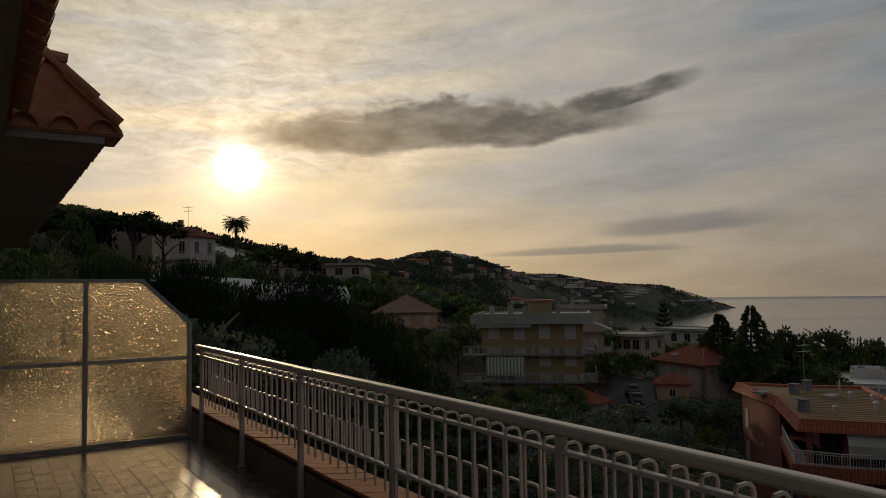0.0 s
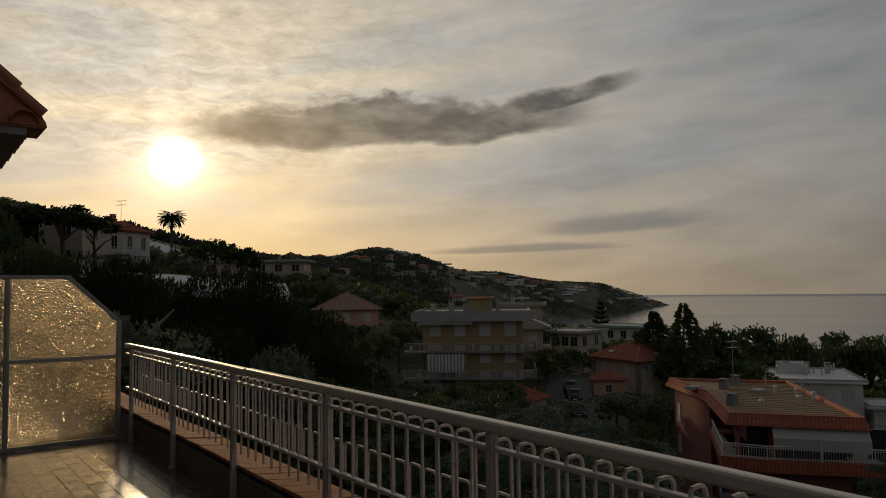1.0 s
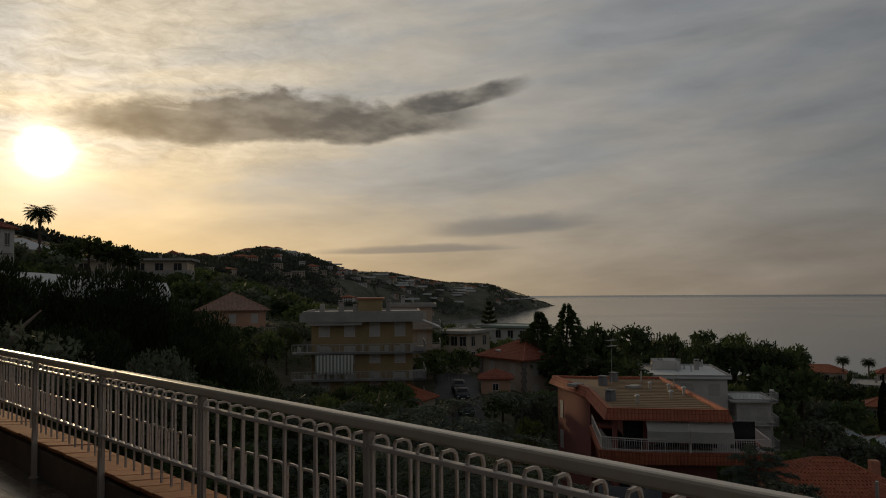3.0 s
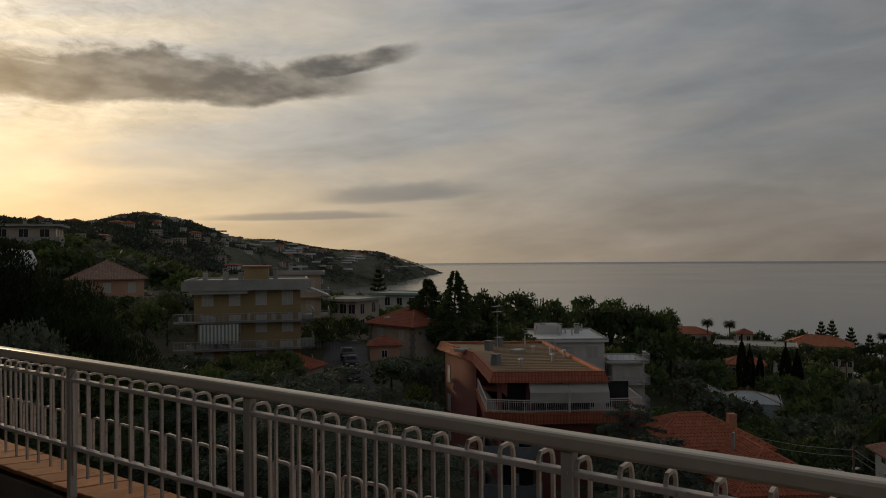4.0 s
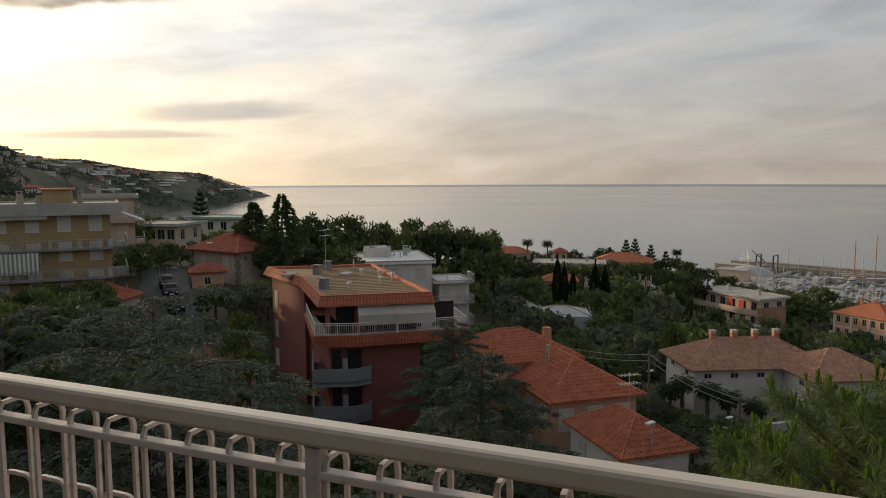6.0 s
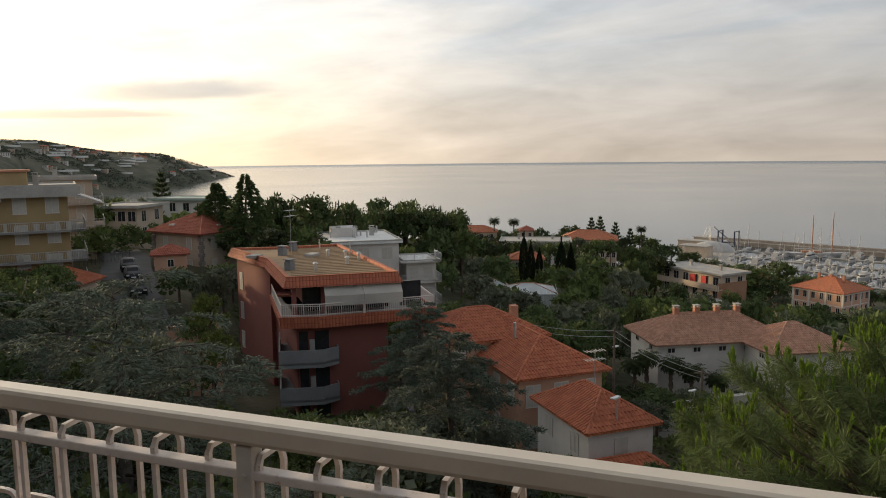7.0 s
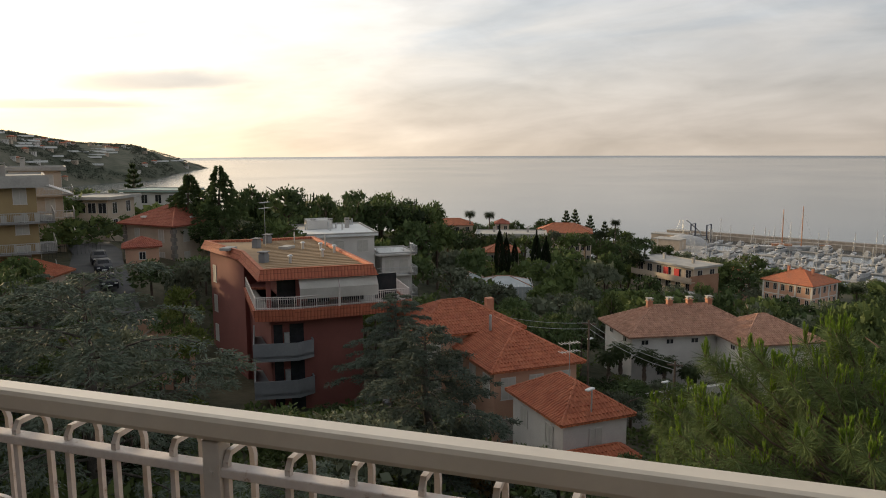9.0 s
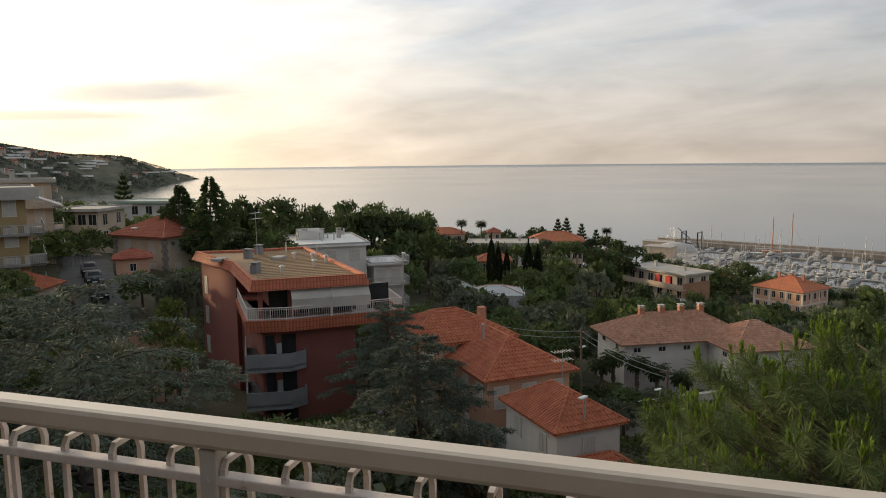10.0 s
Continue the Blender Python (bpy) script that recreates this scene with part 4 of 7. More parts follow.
    # grey corner balconies
    for zb in (6.0, 3.0, 0.0):
        pts = [at(-0.5, 6.2), at(-0.8, -0.3), at(2.6, -0.75), at(3.9, 0.0), at(3.9, 0.8)]
        balcony(rb, pts, zb - 0.5, GREY_BALC, 1.0, bars=False, back=1.2)
        part("glazed_door", boxed(0.85, 1.55, 0.62, 0.74, zb - 0.48, zb + 1.7), DARK_PANE, rb, m=m)
        part("glazed_door", boxed(2.1, 3.2, 0.62, 0.74, zb - 0.48, zb + 1.7), DARK_PANE, rb, m=m)
        part("cabinet", boxed(1.65, 2.05, 0.3, 0.6, zb - 0.48, zb + 1.1, 0.02), METAL, rb, m=m)
        balcony(rb, [at(9.6, 0.2), at(11.6, 0.3), at(11.6, 4.0)], zb - 0.5, GREY_BALC, 1.0, bars=False, back=1.4)
    # stair wing: tall slit windows
    tower = offset_poly(loc([(63.5, 43.0), E, F, (59.8, 37.2)]), -0.3)
    e0, f0 = Vector(tower[1]), Vector(tower[2])
    ed = (f0 - e0).normalized()
    for zb in (8.3, 5.3, 2.3):
        window_at(rb, Matrix.Translation((*(e0 + ed * 1.2), zb)) @ Matrix.Rotation(math.atan2(ed.y, ed.x), 4, "Z"), 0.7, 1.6, "closed")
    # roof clutter
    rng = random.Random(11)
    for su, sv, kind in ((0.4, 14.5, 0), (1.6, 17.5, 0), (-2.2, 13.8, 2), (0.55, 5.0, 0), (4.5, 12.0, 1), (6.0, 10.8, 1), (3.1, 13.0, 2), (5.6, 6.5, 1), (2.6, 3.8, 1), (6.8, 13.5, 3), (4.2, 17.0, 3), (7.0, 9.0, 1)):
        x, y = at(su, sv)
        if kind == 0:
            bm = boxed(x - 0.35, x + 0.35, y - 0.3, y + 0.3, zr - 0.119, zr + 0.6, 0.02)
            box(bm, x - 0.28, x + 0.28, y - 0.24, y + 0.24, zr + 0.6, zr + 0.75)
            box(bm, x - 0.42, x + 0.42, y - 0.37, y + 0.37, zr + 0.75, zr + 0.82)
            part("chimney", bm, GREY_BALC, rb)
        elif kind == 1:
            bm = rod(bmesh.new(), (x, y, zr - 0.12), (x, y, zr + 0.45), 0.13, seg=10)
            rod(bm, (x, y, zr + 0.5), (x, y, zr + 0.62), 0.24, 0.12, 10)
            rod(bm, (x, y, zr + 0.45), (x, y, zr + 0.5), 0.05, seg=6)
            part("vent", bm, METAL, rb)
        elif kind == 2:
            part("hatch", boxed(x - 0.7, x + 0.7, y - 0.5, y + 0.5, zr - 0.119, zr + 0.15, 0.03), GREY_ROOF, rb)
        else:
            bm = rod(bmesh.new(), (x, y, zr - 0.12), (x, y, zr + 1.0), 0.07, seg=8)
            part("pipe", bm, METAL, rb)
    x, y = at(1.3, 15.5)
    antenna(rb, (x, y, zr - 0.12), 4.4)


def antenna(parent, p, h, size=1.0):
    x, y, z = p
    bm = rod(bmesh.new(), (x, y, z), (x, y, z + h), 0.03, 0.02, 6)
    for k, zz in enumerate((h - 0.15, h - 0.7)):
        rod(bm, (x - 0.7 * size, y, z + zz), (x + 0.7 * size, y, z + zz), 0.018, seg=4)
        for i in range(7):
            xx = x - 0.65 * size + i * 0.215 * size
            rod(bm, (xx, y - 0.3 * size, z + zz), (xx, y + 0.3 * size, z + zz), 0.012, seg=4)
    part("antenna", bm, METAL, parent)


def build_houses():
    build_red_block()
    h, w_ = house("house", "salmon house with an orange tiled hip roof", (48.7, 12.3), (52.9, 7.2), 10.0, -21, -13.9, PINK_WALL, ORANGE, 2.0, 0.5, 2, 3, 4, style="closed")
    part("vent", rod(bmesh.new(), (2.0, 5, -12.4), (2.0, 5, -11.2), 0.12, seg=8), METAL, h)
    h, w_ = house("house", "salmon house wing with a weathered orange tiled roof", (51.6, 19.2), (57.3, 12.4), 7.0, -20, -12.8, PINK_WALL, ORANGE, 1.9, 0.4, 2, 3, 2, style="closed")
    part("chimney", boxed(7.2, 7.8, 2.6, 3.2, -12.6, -10.9, 0.02), CHIMNEY, h)
    h, w_ = house("house", "small white house with an orange tiled hip roof", (42.2, 6.4), (45.1, 3.0), 6.4, -20, -14.6, WHITE_WALL, ORANGE, 1.6, 0.4, 1, 1, 2, style="closed", win=(0.8, 1.2))
    antenna(h, (2.2, 3.0, -13.2), 2.6)
    house("shed", "lean-to with a low orange tiled roof", (40.4, 6.0), (43.4, 2.3), 1.6, -20, -16.6, WHITE_WALL, ORANGE, 0.6, 0.25, 0, 0, 0)
    # white villa with the brown roof
    h, w_ = house("villa", "white villa under a broad mottled brown tiled roof", (82.6, 5.2), (89.4, -8.0), 8.0, -27, -19.4, WHITE_WALL, BROWN, 2.5, 0.7, 1, 5, 2, style="plain", win=(0.8, 0.5), top=0.75, chimneys=4)
    part("arch", rod(bmesh.new(), (7.4, -0.03, -23.4), (7.4, 0.05, -23.4), 0.75, seg=16), WHITE_WALL, h)
    window_at(h, Matrix.Translation((7.4, -0.05, -25.3)), 1.0, 1.7, "plain")
    window_at(h, Matrix.Translation((3.4, -0.003, -24.0)), 0.7, 1.4, "plain")
    house("villa_wing", "white villa wing under a mottled brown tiled roof", (82.4, -6.3), (86.6, -14.2), 8.0, -27, -19.4, WHITE_WALL, BROWN, 2.3, 0.6, 1, 2, 2, style="plain", win=(0.8, 0.5), top=0.75)
    # grand salmon house by the harbour
    h, w_ = house("palazzo", "ornate salmon house with white trim and an orange hip roof", (216, -20.8), (207.5, -31.5), 12.0, -45, -34.6, PINK_WALL, ORANGE, 3.0, 0.7, 3, 6, 5, 3.3, "plain", (0.95, 1.7), chimneys=3)
    bm = bmesh.new()
    for z in (-38.2, -41.5, -35.2):
        box(bm, -0.06, w_ + 0.06, -0.08, 12.06, z - 0.12, z + 0.12)
    for x in (0.0, w_ * 0.33, w_ * 0.67, w_):
        box(bm, x - 0.25, x + 0.25, -0.1, 0.02, -46, -34.8)
    for y in (4.0, 8.0, 12.0):
        box(bm, w_ - 0.02, w_ + 0.1, y - 0.25, y + 0.25, -46, -34.8)
    part("trim", bm, WHITE_WALL, h)
    # long terrace apartments
    h, w_ = house("apartment_block", "long flat-roofed cream apartment block with red blinds", (197.2, 12.0), (184.5, -2.2), 8.5, -38, -27.7, CREAM_WALL, GREY_ROOF, 0, 0.8, 3, 6, 2, 3.1, "plain", (1.6, 2.0), chimneys=2)
    for z in (-31.0, -34.1):
        balcony(h, [(-0.5, -1.4), (w_ + 0.5, -1.4)], z, CREAM_WALL, 1.0, bars=False, back=1.4)
    for x in (9.5, 13.0):
        part("blind", boxed(x, x + 1.6, -0.2, -0.12, -30.6, -28.5), surf("red_blind", (0.45, 0.03, 0.03), (0.52, 0.05, 0.04), 1.0, 0.8, 0.1), h)
    part("end_wall", boxed(w_ + 0.01, w_ + 0.3, -1.4, 8.5, -40, -29.6), surf("brown_render", (0.24, 0.12, 0.07), (0.29, 0.16, 0.10), 0.4, 0.85, 0.2), h)
    # white house behind the red block
    h, w_ = house("house", "white flat-roofed house with a pale membrane roof", (87.2, 48.8), (92.9, 40.8), 13.0, -21, -10.4, WHITE_WALL, PALE_ROOF, 0, 0.5, 3, 3, 4, 3.0, "closed", (1.4, 1.6), chimneys=3)
    rng = random.Random(2)
    for i in range(9):
        x, y = rng.uniform(1, w_ - 1), rng.uniform(2, 12)
        part("vent", rod(bmesh.new(), (x, y, -10.2), (x, y, -9.5 + rng.random() * 0.6), 0.12, seg=8), METAL, h)
    part("penthouse", boxed(1.5, 5.0, 7.0, 11.0, -10.17, -8.9, 0.02), WHITE_WALL, h)
    h, w_ = house("house", "white balcony wing with awnings", (93.6, 40.0), (96.0, 36.6), 6.0, -21, -13.4, WHITE_WALL, PALE_ROOF, 0, 0.5, 3, 2, 2, 3.0, "closed", (1.2, 1.6))
    for z in (-16.0, -19.0, -13.1):
        balcony(h, [(-1.0, -1.2), (w_ + 0.6, -1.2), (w_ + 0.6, 3.0)], z, WHITE_WALL, 1.0, back=1.2)
    # villa with the red pyramid roof, stone quoins and skylights
    h, w_ = house("villa", "cream villa with a red tiled pyramid roof and skylights", (84.4, 75.4), (82.7, 65.9), 8.6, -16, -8.9, CREAM_WALL, RED, 2.5, 0.8, 2, 2, 2, 3.1, "closed", (0.9, 1.6))
    bm = bmesh.new()
    for x, y in ((0, 0), (w_, 0), (w_, 8.2)):
        for k in range(13):
            e = 0.32 if k % 2 else 0.22
            box(bm, x - e, x + e, y - e, y + e, -16 + k * 0.55, -16 + k * 0.55 + 0.5)
    part("quoin", bm, ROCK, h)
    for x, y, zz in ((3.0, 1.0, -8.0), (5.9, 2.6, -7.75), (w_ - 1.0, 4.2, -8.05)):
        part("skylight", boxed(x - 0.4, x + 0.4, y - 0.5, y + 0.5, zz - 0.1, zz + 0.12, 0.02), PALE_ROOF, h)
    antenna(h, (w_ / 2, 4.1, -6.5), 1.6)
    house("garage", "small outbuilding with a red tiled roof", (75.0, 67.2), (77.6, 64.2), 4.0, -14.5, -10.9, PINK_WALL, RED, 1.1, 0.4, 1, 1, 1, style="plain", win=(0.7, 0.9))
    h, w_ = house("house", "flat-roofed house with a deep terrace", (101, 103), (102.7, 95.5), 9.0, -17, -7.2, CREAM_WALL, GREY_ROOF, 0, 1.0, 2, 4, 2, 3.0, "plain", (1.4, 1.9))
    balcony(h, [(-0.6, -1.8), (w_ + 0.6, -1.8)], -10.4, CREAM_WALL, 0.9, bars=False, back=1.8)
    house("house", "low house with a pale green roof", (130.5, 117), (132.5, 104), 9.0, -17, -7.8, WHITE_WALL, surf("verdigris", (0.24, 0.33, 0.29), (0.30, 0.38, 0.34), 0.6, 0.7, 0.1), 0, 0.8, 2, 4, 2, 3.0, "plain", (1.4, 1.8))
    # yellow apartments
    h, w_ = house("apartment_block", "yellow apartment block with deep balconies and a striped awning", (53.2, 75.8), (62.5, 67.4), 10.0, -14.5, -1.7, YELLOW_WALL, GREY_ROOF, 0, 1.0, 3, 4, 2, 3.3, "closed", (1.2, 2.0), chimneys=2)
    part("penthouse", boxed(5.6, 8.6, 3.0, 7.0, -1.47, 0.1, 0.02), YELLOW_WALL, h)
    part("penthouse_roof", boxed(5.3, 8.9, 2.7, 7.3, 0.1, 0.32, 0.03), CHIMNEY, h)
    part("screen", boxed(-0.4, w_ * 0.5, -1.15, -1.10, -3.0, -2.6), GREY_ROOF, h)
    for x in (0.9, 3.4, 5.2):
        part("chimney", boxed(x - 0.3, x + 0.3, 3.6, 4.2, -1.47, -0.5, 0.03), CONCRETE, h)
    # slatted shade over the end of the top balcony
    shade = part("sunshade", rod(bmesh.new(), (w_ + 1.05, -1.45, -2.4), (w_ + 3.6, -1.45, -3.45), 0.06, seg=4), AWNING, h, "pale slatted sunshade")
    slat = mesh_of(boxed(-0.07, 0.07, -1.4, 6.5, -0.03, 0.03), AWNING, name="slat")
    for i in range(12):
        link("slat", slat, shade, m=Matrix.Translation((w_ + 1.05 + i * 0.22, 0, -2.45 - i * 0.09)))
    rng = random.Random(5)
    bm = bmesh.new()
    for i in range(26):
        x, zz = rng.uniform(-1.5, w_ + 0.6), rng.choice((-6.3, -9.6))
        e = rng.uniform(0.12, 0.3)
        box(bm, x - e, x + e, -1.1, -1.1 + e, zz, zz + rng.uniform(0.3, 0.95), 0.02)
    tagged(part("balcony_clutter", bm, SHUTTER_GREY, h), kind="stuff")
    part("eave_band", boxed(-1.3, w_ + 1.3, -1.3, -1.21, -2.6, -1.5), GREY_ROOF, h)
    for z in (-6.3, -9.6, -12.9):
        balcony(h, [(-2.2, -1.4), (w_ + 1.6, -1.4), (w_ + 1.6, 9.0)], z, surf("grey_slab", (0.20, 0.20, 0.19), (0.26, 0.25, 0.24), 0.6, 0.85, 0.2), 1.0, back=1.5)
    bm, bm2 = bmesh.new(), bmesh.new()
    for i in range(22):
        x = 0.6 + i * 0.21
        box(bm if i % 2 else bm2, x, x + 0.205, -1.36, -1.33, -8.9, -6.6)
    aw = part("awning", bm, AWNING, h, "striped canvas awning")
    part("stripe", bm2, SHUTTER, aw)
    antenna(h, (5.4, -1.0, -9.5), 3.4)
    h, w_ = house("apartment_block", "cream apartment block with stacked balconies behind the yellow one", (74.2, 84.6), (78.6, 80.4), 9.0, -14, -1.3, CREAM_WALL, GREY_ROOF, 0, 0.7, 3, 2, 3, 3.1, "closed", (1.1, 1.9), chimneys=1)
    for z in (-4.6, -7.7, -10.8):
        balcony(h, [(w_ * 0.4, -1.3), (w_ + 1.3, -1.3), (w_ + 1.3, 8.0)], z, CREAM_WALL, 1.0, back=1.3)
    house("house", "low house with an orange tiled roof among cedars", (56.5, 72.0), (59.5, 63.5), 5.0, -16, -11.9, CREAM_WALL, ORANGE, 1.6, 0.4, 0, 0, 0)
    # houses up the valley
    h, w_ = house("house", "cream house with a broad brown pyramid roof", (58.6, 116.2), (68.2, 110.8), 11.0, -9, -2.0, PINK_WALL, BROWN, 3.0, 0.7, 2, 3, 3, style="closed")
    h, w_ = house("apartment_block", "long concrete apartment block with stacked balconies", (55, 177.5), (78.5, 161.5), 12.0, -2, 8.4, CREAM_WALL, GREY_ROOF, 0, 1.2, 3, 7, 3, 3.2, "plain", (1.8, 1.8), chimneys=2)
    for z in (5.0, 1.8):
        balcony(h, [(-1.0, -1.5), (w_ + 1.0, -1.5), (w_ + 1.0, 6.0)], z, CONCRETE, 1.0, bars=False, back=1.5)
    h, w_ = house("house", "pale two-storey house with a hipped tile roof and antenna", (20.6, 107.0), (23.8, 103.0), 5.6, 2, 9.7, WHITE_WALL, RED, 1.5, 0.4, 2, 2, 2, style="plain", win=(0.9, 1.7), chimneys=1)
    balcony(h, [(w_ * 0.45, -1.2), (w_ + 0.4, -1.2), (w_ + 0.4, 5.0)], 6.6, WHITE_WALL, 0.9, back=1.2)
    antenna(h, (2.6, 2.8, 11.2), 3.0, 1.2)
    house("house", "hillside house hidden among umbrella pines", (7.5, 94), (16.5, 90), 9.0, 3, 10.0, CREAM_WALL, GREY_ROOF, 0, 0.8, 2, 3, 2, style="plain")
    house("house", "low wall-like pale house below the pines", (63, 112), (69, 107), 4.0, -11, -5.5, CREAM_WALL, GREY_ROOF, 0, 0.2, 1, 3, 1, style="plain")
    # coastal rows
    house("hotel", "long seaside building with an orange tiled roof", (228.6, 45), (231, 28), 11.0, -40, -25.4, CREAM_WALL, ORANGE, 2.6, 0.5, 3, 10, 3, 3.2, "plain", (1.0, 1.6))
    house("house", "white flat-roofed building among cypresses", (183.8, 52), (187.6, 34.5), 10.0, -34, -21.4, WHITE_WALL, GREY_ROOF, 0, 0.5, 3, 8, 3, 3.2, "plain", (1.3, 1.6), chimneys=2)
    house("house", "pink seaside house with a tiled roof", (241.5, 84.5), (246, 71), 9.0, -36, -25.6, CREAM_WALL, ORANGE, 2.0, 0.4, 3, 4, 2, 3.0, "plain", (1.0, 1.5))
    house("house", "pink seaside tower house", (243, 62), (244.2, 57.6), 6.0, -36, -24.6, CREAM_WALL, RED, 1.4, 0.4, 3, 2, 2, 3.0, "plain", (1.0, 1.5))
    house("house", "red-roofed cottage below the cypresses", (152, 41), (154, 34), 6.0, -30, -21.0, CREAM_WALL, ORANGE, 1.6, 0.4, 1, 2, 1)
    house("house", "brown-roofed cottage near the shore", (232, 8), (229, -3), 8.0, -44, -36.0, CREAM_WALL, BROWN, 2.0, 0.4, 1, 3, 2)
    house("house", "orange-roofed house by the harbour", (246, -5), (242, -17), 8.0, -48, -38.5, PINK_WALL, ORANGE, 2.0, 0.4, 2, 3, 2)
    house("house", "white block in the trees by the apartments", (176, 4), (174, -2), 6.0, -40, -33.0, WHITE_WALL, GREY_ROOF, 0, 0.3, 2, 2, 2, style="plain")
    gw = thing("garden_wall", "low pink rendered garden wall among shrubs", "wall", (0, 0, 0), 0, "garden walls")
    part("wall", prism(bmesh.new(), [(47.5, 41.5), (50.5, 38.5), (50.8, 38.8), (47.8, 41.8)], -20, -12.2), PINK_WALL, gw)
    gw = thing("garden_wall", "long grey retaining wall below the street", "wall", (0, 0, 0), 0, "garden walls")
    part("wall", prism(bmesh.new(), [(62.5, 4.0), (72.0, -8.5), (72.4, -8.2), (62.9, 4.3)], -26, -19.6), CONCRETE, gw)
    # glasshouses
    for p1, p2, dd, z1 in (((117.5, 37.2), (118.6, 32.6), 9.0, -21.9), ((119.0, 33.6), (122.0, 24.4), 7.5, -22.2)):
        h, w_ = house("greenhouse", "old market-garden greenhouse with whitewashed panes", p1, p2, dd, -27, z1, surf("greenhouse_glass", (0.30, 0.33, 0.33), (0.42, 0.44, 0.44), 0.8, 0.35, 0.1), surf("whitewashed_glass", (0.30, 0.33, 0.335), (0.42, 0.445, 0.45), 0.6, 0.35, 0.1), 1.3, 0.1, 0, 0, 0)
        bm = bmesh.new()
        k = int(w_ / 0.6)
        for i in range(k + 1):
            rod(bm, (w_ * i / k, -0.1, z1 + 0.03), (w_ * i / k, min(dd, w_) * 0.45, z1 + 1.05), 0.03, seg=4)
            rod(bm, (w_ * i / k, -0.03, z1 - 3), (w_ * i / k, -0.03, z1), 0.03, seg=4)
        part("glazing_bar", bm, PAINT, h)
    gh = thing("greenhouse", "long pale greenhouse roof along the terrace wall", "greenhouse", (0, 0, 0))
    bm = bmesh.new()
    ring = [[bm.verts.new(q) for q in ((x, y, z - 1.6), (x, y, z - 0.5), (x + 1.2, y + 3.6, z + 0.45), (x + 2.4, y + 7.2, z - 0.5), (x + 2.4, y + 7.2, z - 1.6))] for x, y, z in ((11.0, 74.9, 3.5), (21.0, 71.5, 2.8), (31.5, 68.0, 1.8))]
    for p_, q_ in zip(ring, ring[1:]):
        for k in range(4):
            bm.faces.new((p_[k], p_[k + 1], q_[k + 1], q_[k]))
    bm.faces.new(ring[0][::-1])
    bm.faces.new(ring[-1])
    bmesh.ops.recalc_face_normals(bm, faces=bm.faces[:])
    part("roof", bm, PALE_ROOF, gh)
    h, w_ = house("greenhouse", "pale arched greenhouse beyond the palm", (33, 150), (46, 146), 12.0, 4, 9.2, PALE_ROOF, PALE_ROOF, 2.4, 0.1, 0, 0, 0)


build_houses()

# ---- trees ----
LEAF_DARK = leafy("dark_broadleaf", (0.035, 0.057, 0.023), (0.098, 0.130, 0.048), 0.5, 0.2)
LEAF_MID = leafy("green_broadleaf", (0.048, 0.078, 0.026), (0.138, 0.170, 0.057), 0.5, 0.25)
LEAF_LIGHT = leafy("yellow_green_leaves", (0.060, 0.085, 0.018), (0.150, 0.165, 0.045), 0.5, 0.3)
# headland green is greyed and low in contrast, with haze mixed into its colour
LEAF_HEADLAND = leafy("hazed_headland_scrub", (0.045, 0.054, 0.038), (0.083, 0.093, 0.068), 0.02, 0.1)
LEAF_OLIVE = leafy("olive_leaves", (0.069, 0.083, 0.053), (0.159, 0.173, 0.117), 0.5, 0.2)
LEAF_RUST = leafy("autumn_leaves", (0.075, 0.050, 0.018), (0.150, 0.095, 0.035), 0.5, 0.25)
LEAF_CYPRESS = leafy("cypress_leaves", (0.012, 0.020, 0.010), (0.032, 0.045, 0.020), 0.6, 0.1)
LEAF_CEDAR = leafy("cedar_needles", (0.058, 0.075, 0.057), (0.141, 0.168, 0.121), 0.4, 0.15)
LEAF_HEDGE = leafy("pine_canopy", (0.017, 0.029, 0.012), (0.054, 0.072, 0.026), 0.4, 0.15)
LEAF_PINE = leafy("pine_needles", (0.088, 0.126, 0.049), (0.222, 0.292, 0.115), 0.6, 0.25)
LEAF_CANDLE = leafy("pine_shoots", (0.127, 0.213, 0.024), (0.241, 0.350, 0.055), 1.0, 0.35)
LEAF_PALM = leafy("palm_fronds", (0.025, 0.038, 0.016), (0.070, 0.088, 0.034), 0.8, 0.2)


def blades(p, d, n_, length, width):
    """Leaf blades as long diamonds: at p, pointing along d, lying across n_."""
    d = d / (np.linalg.norm(d, axis=1, keepdims=True) + 1e-9)
    s = np.cross(d, n_)
    s = s / (np.linalg.norm(s, axis=1, keepdims=True) + 1e-9)
    L, W = np.broadcast_to(length, len(p))[:, None], np.broadcast_to(width, len(p))[:, None]
    v = np.stack([p, p + d * L * 0.45 + s * W / 2, p + d * L, p + d * L * 0.45 - s * W / 2], 1).reshape(-1, 3)
    return v


def leaf_mesh(name, verts, material):
    k = len(verts) // 4
    me = bpy.data.meshes.new(name)
    me.vertices.add(len(verts))
    me.vertices.foreach_set("co", verts.astype(np.float32).ravel())
    me.loops.add(4 * k)
    me.loops.foreach_set("vertex_index", np.arange(4 * k, dtype=np.int32))
    me.polygons.add(k)
    me.polygons.foreach_set("loop_start", np.arange(0, 4 * k, 4, dtype=np.int32))
    me.update(calc_edges=True)
    me.materials.append(material)
    return me


def unit(rg, k):
    v = rg.normal(size=(k, 3))
    return v / np.linalg.norm(v, axis=1, keepdims=True)


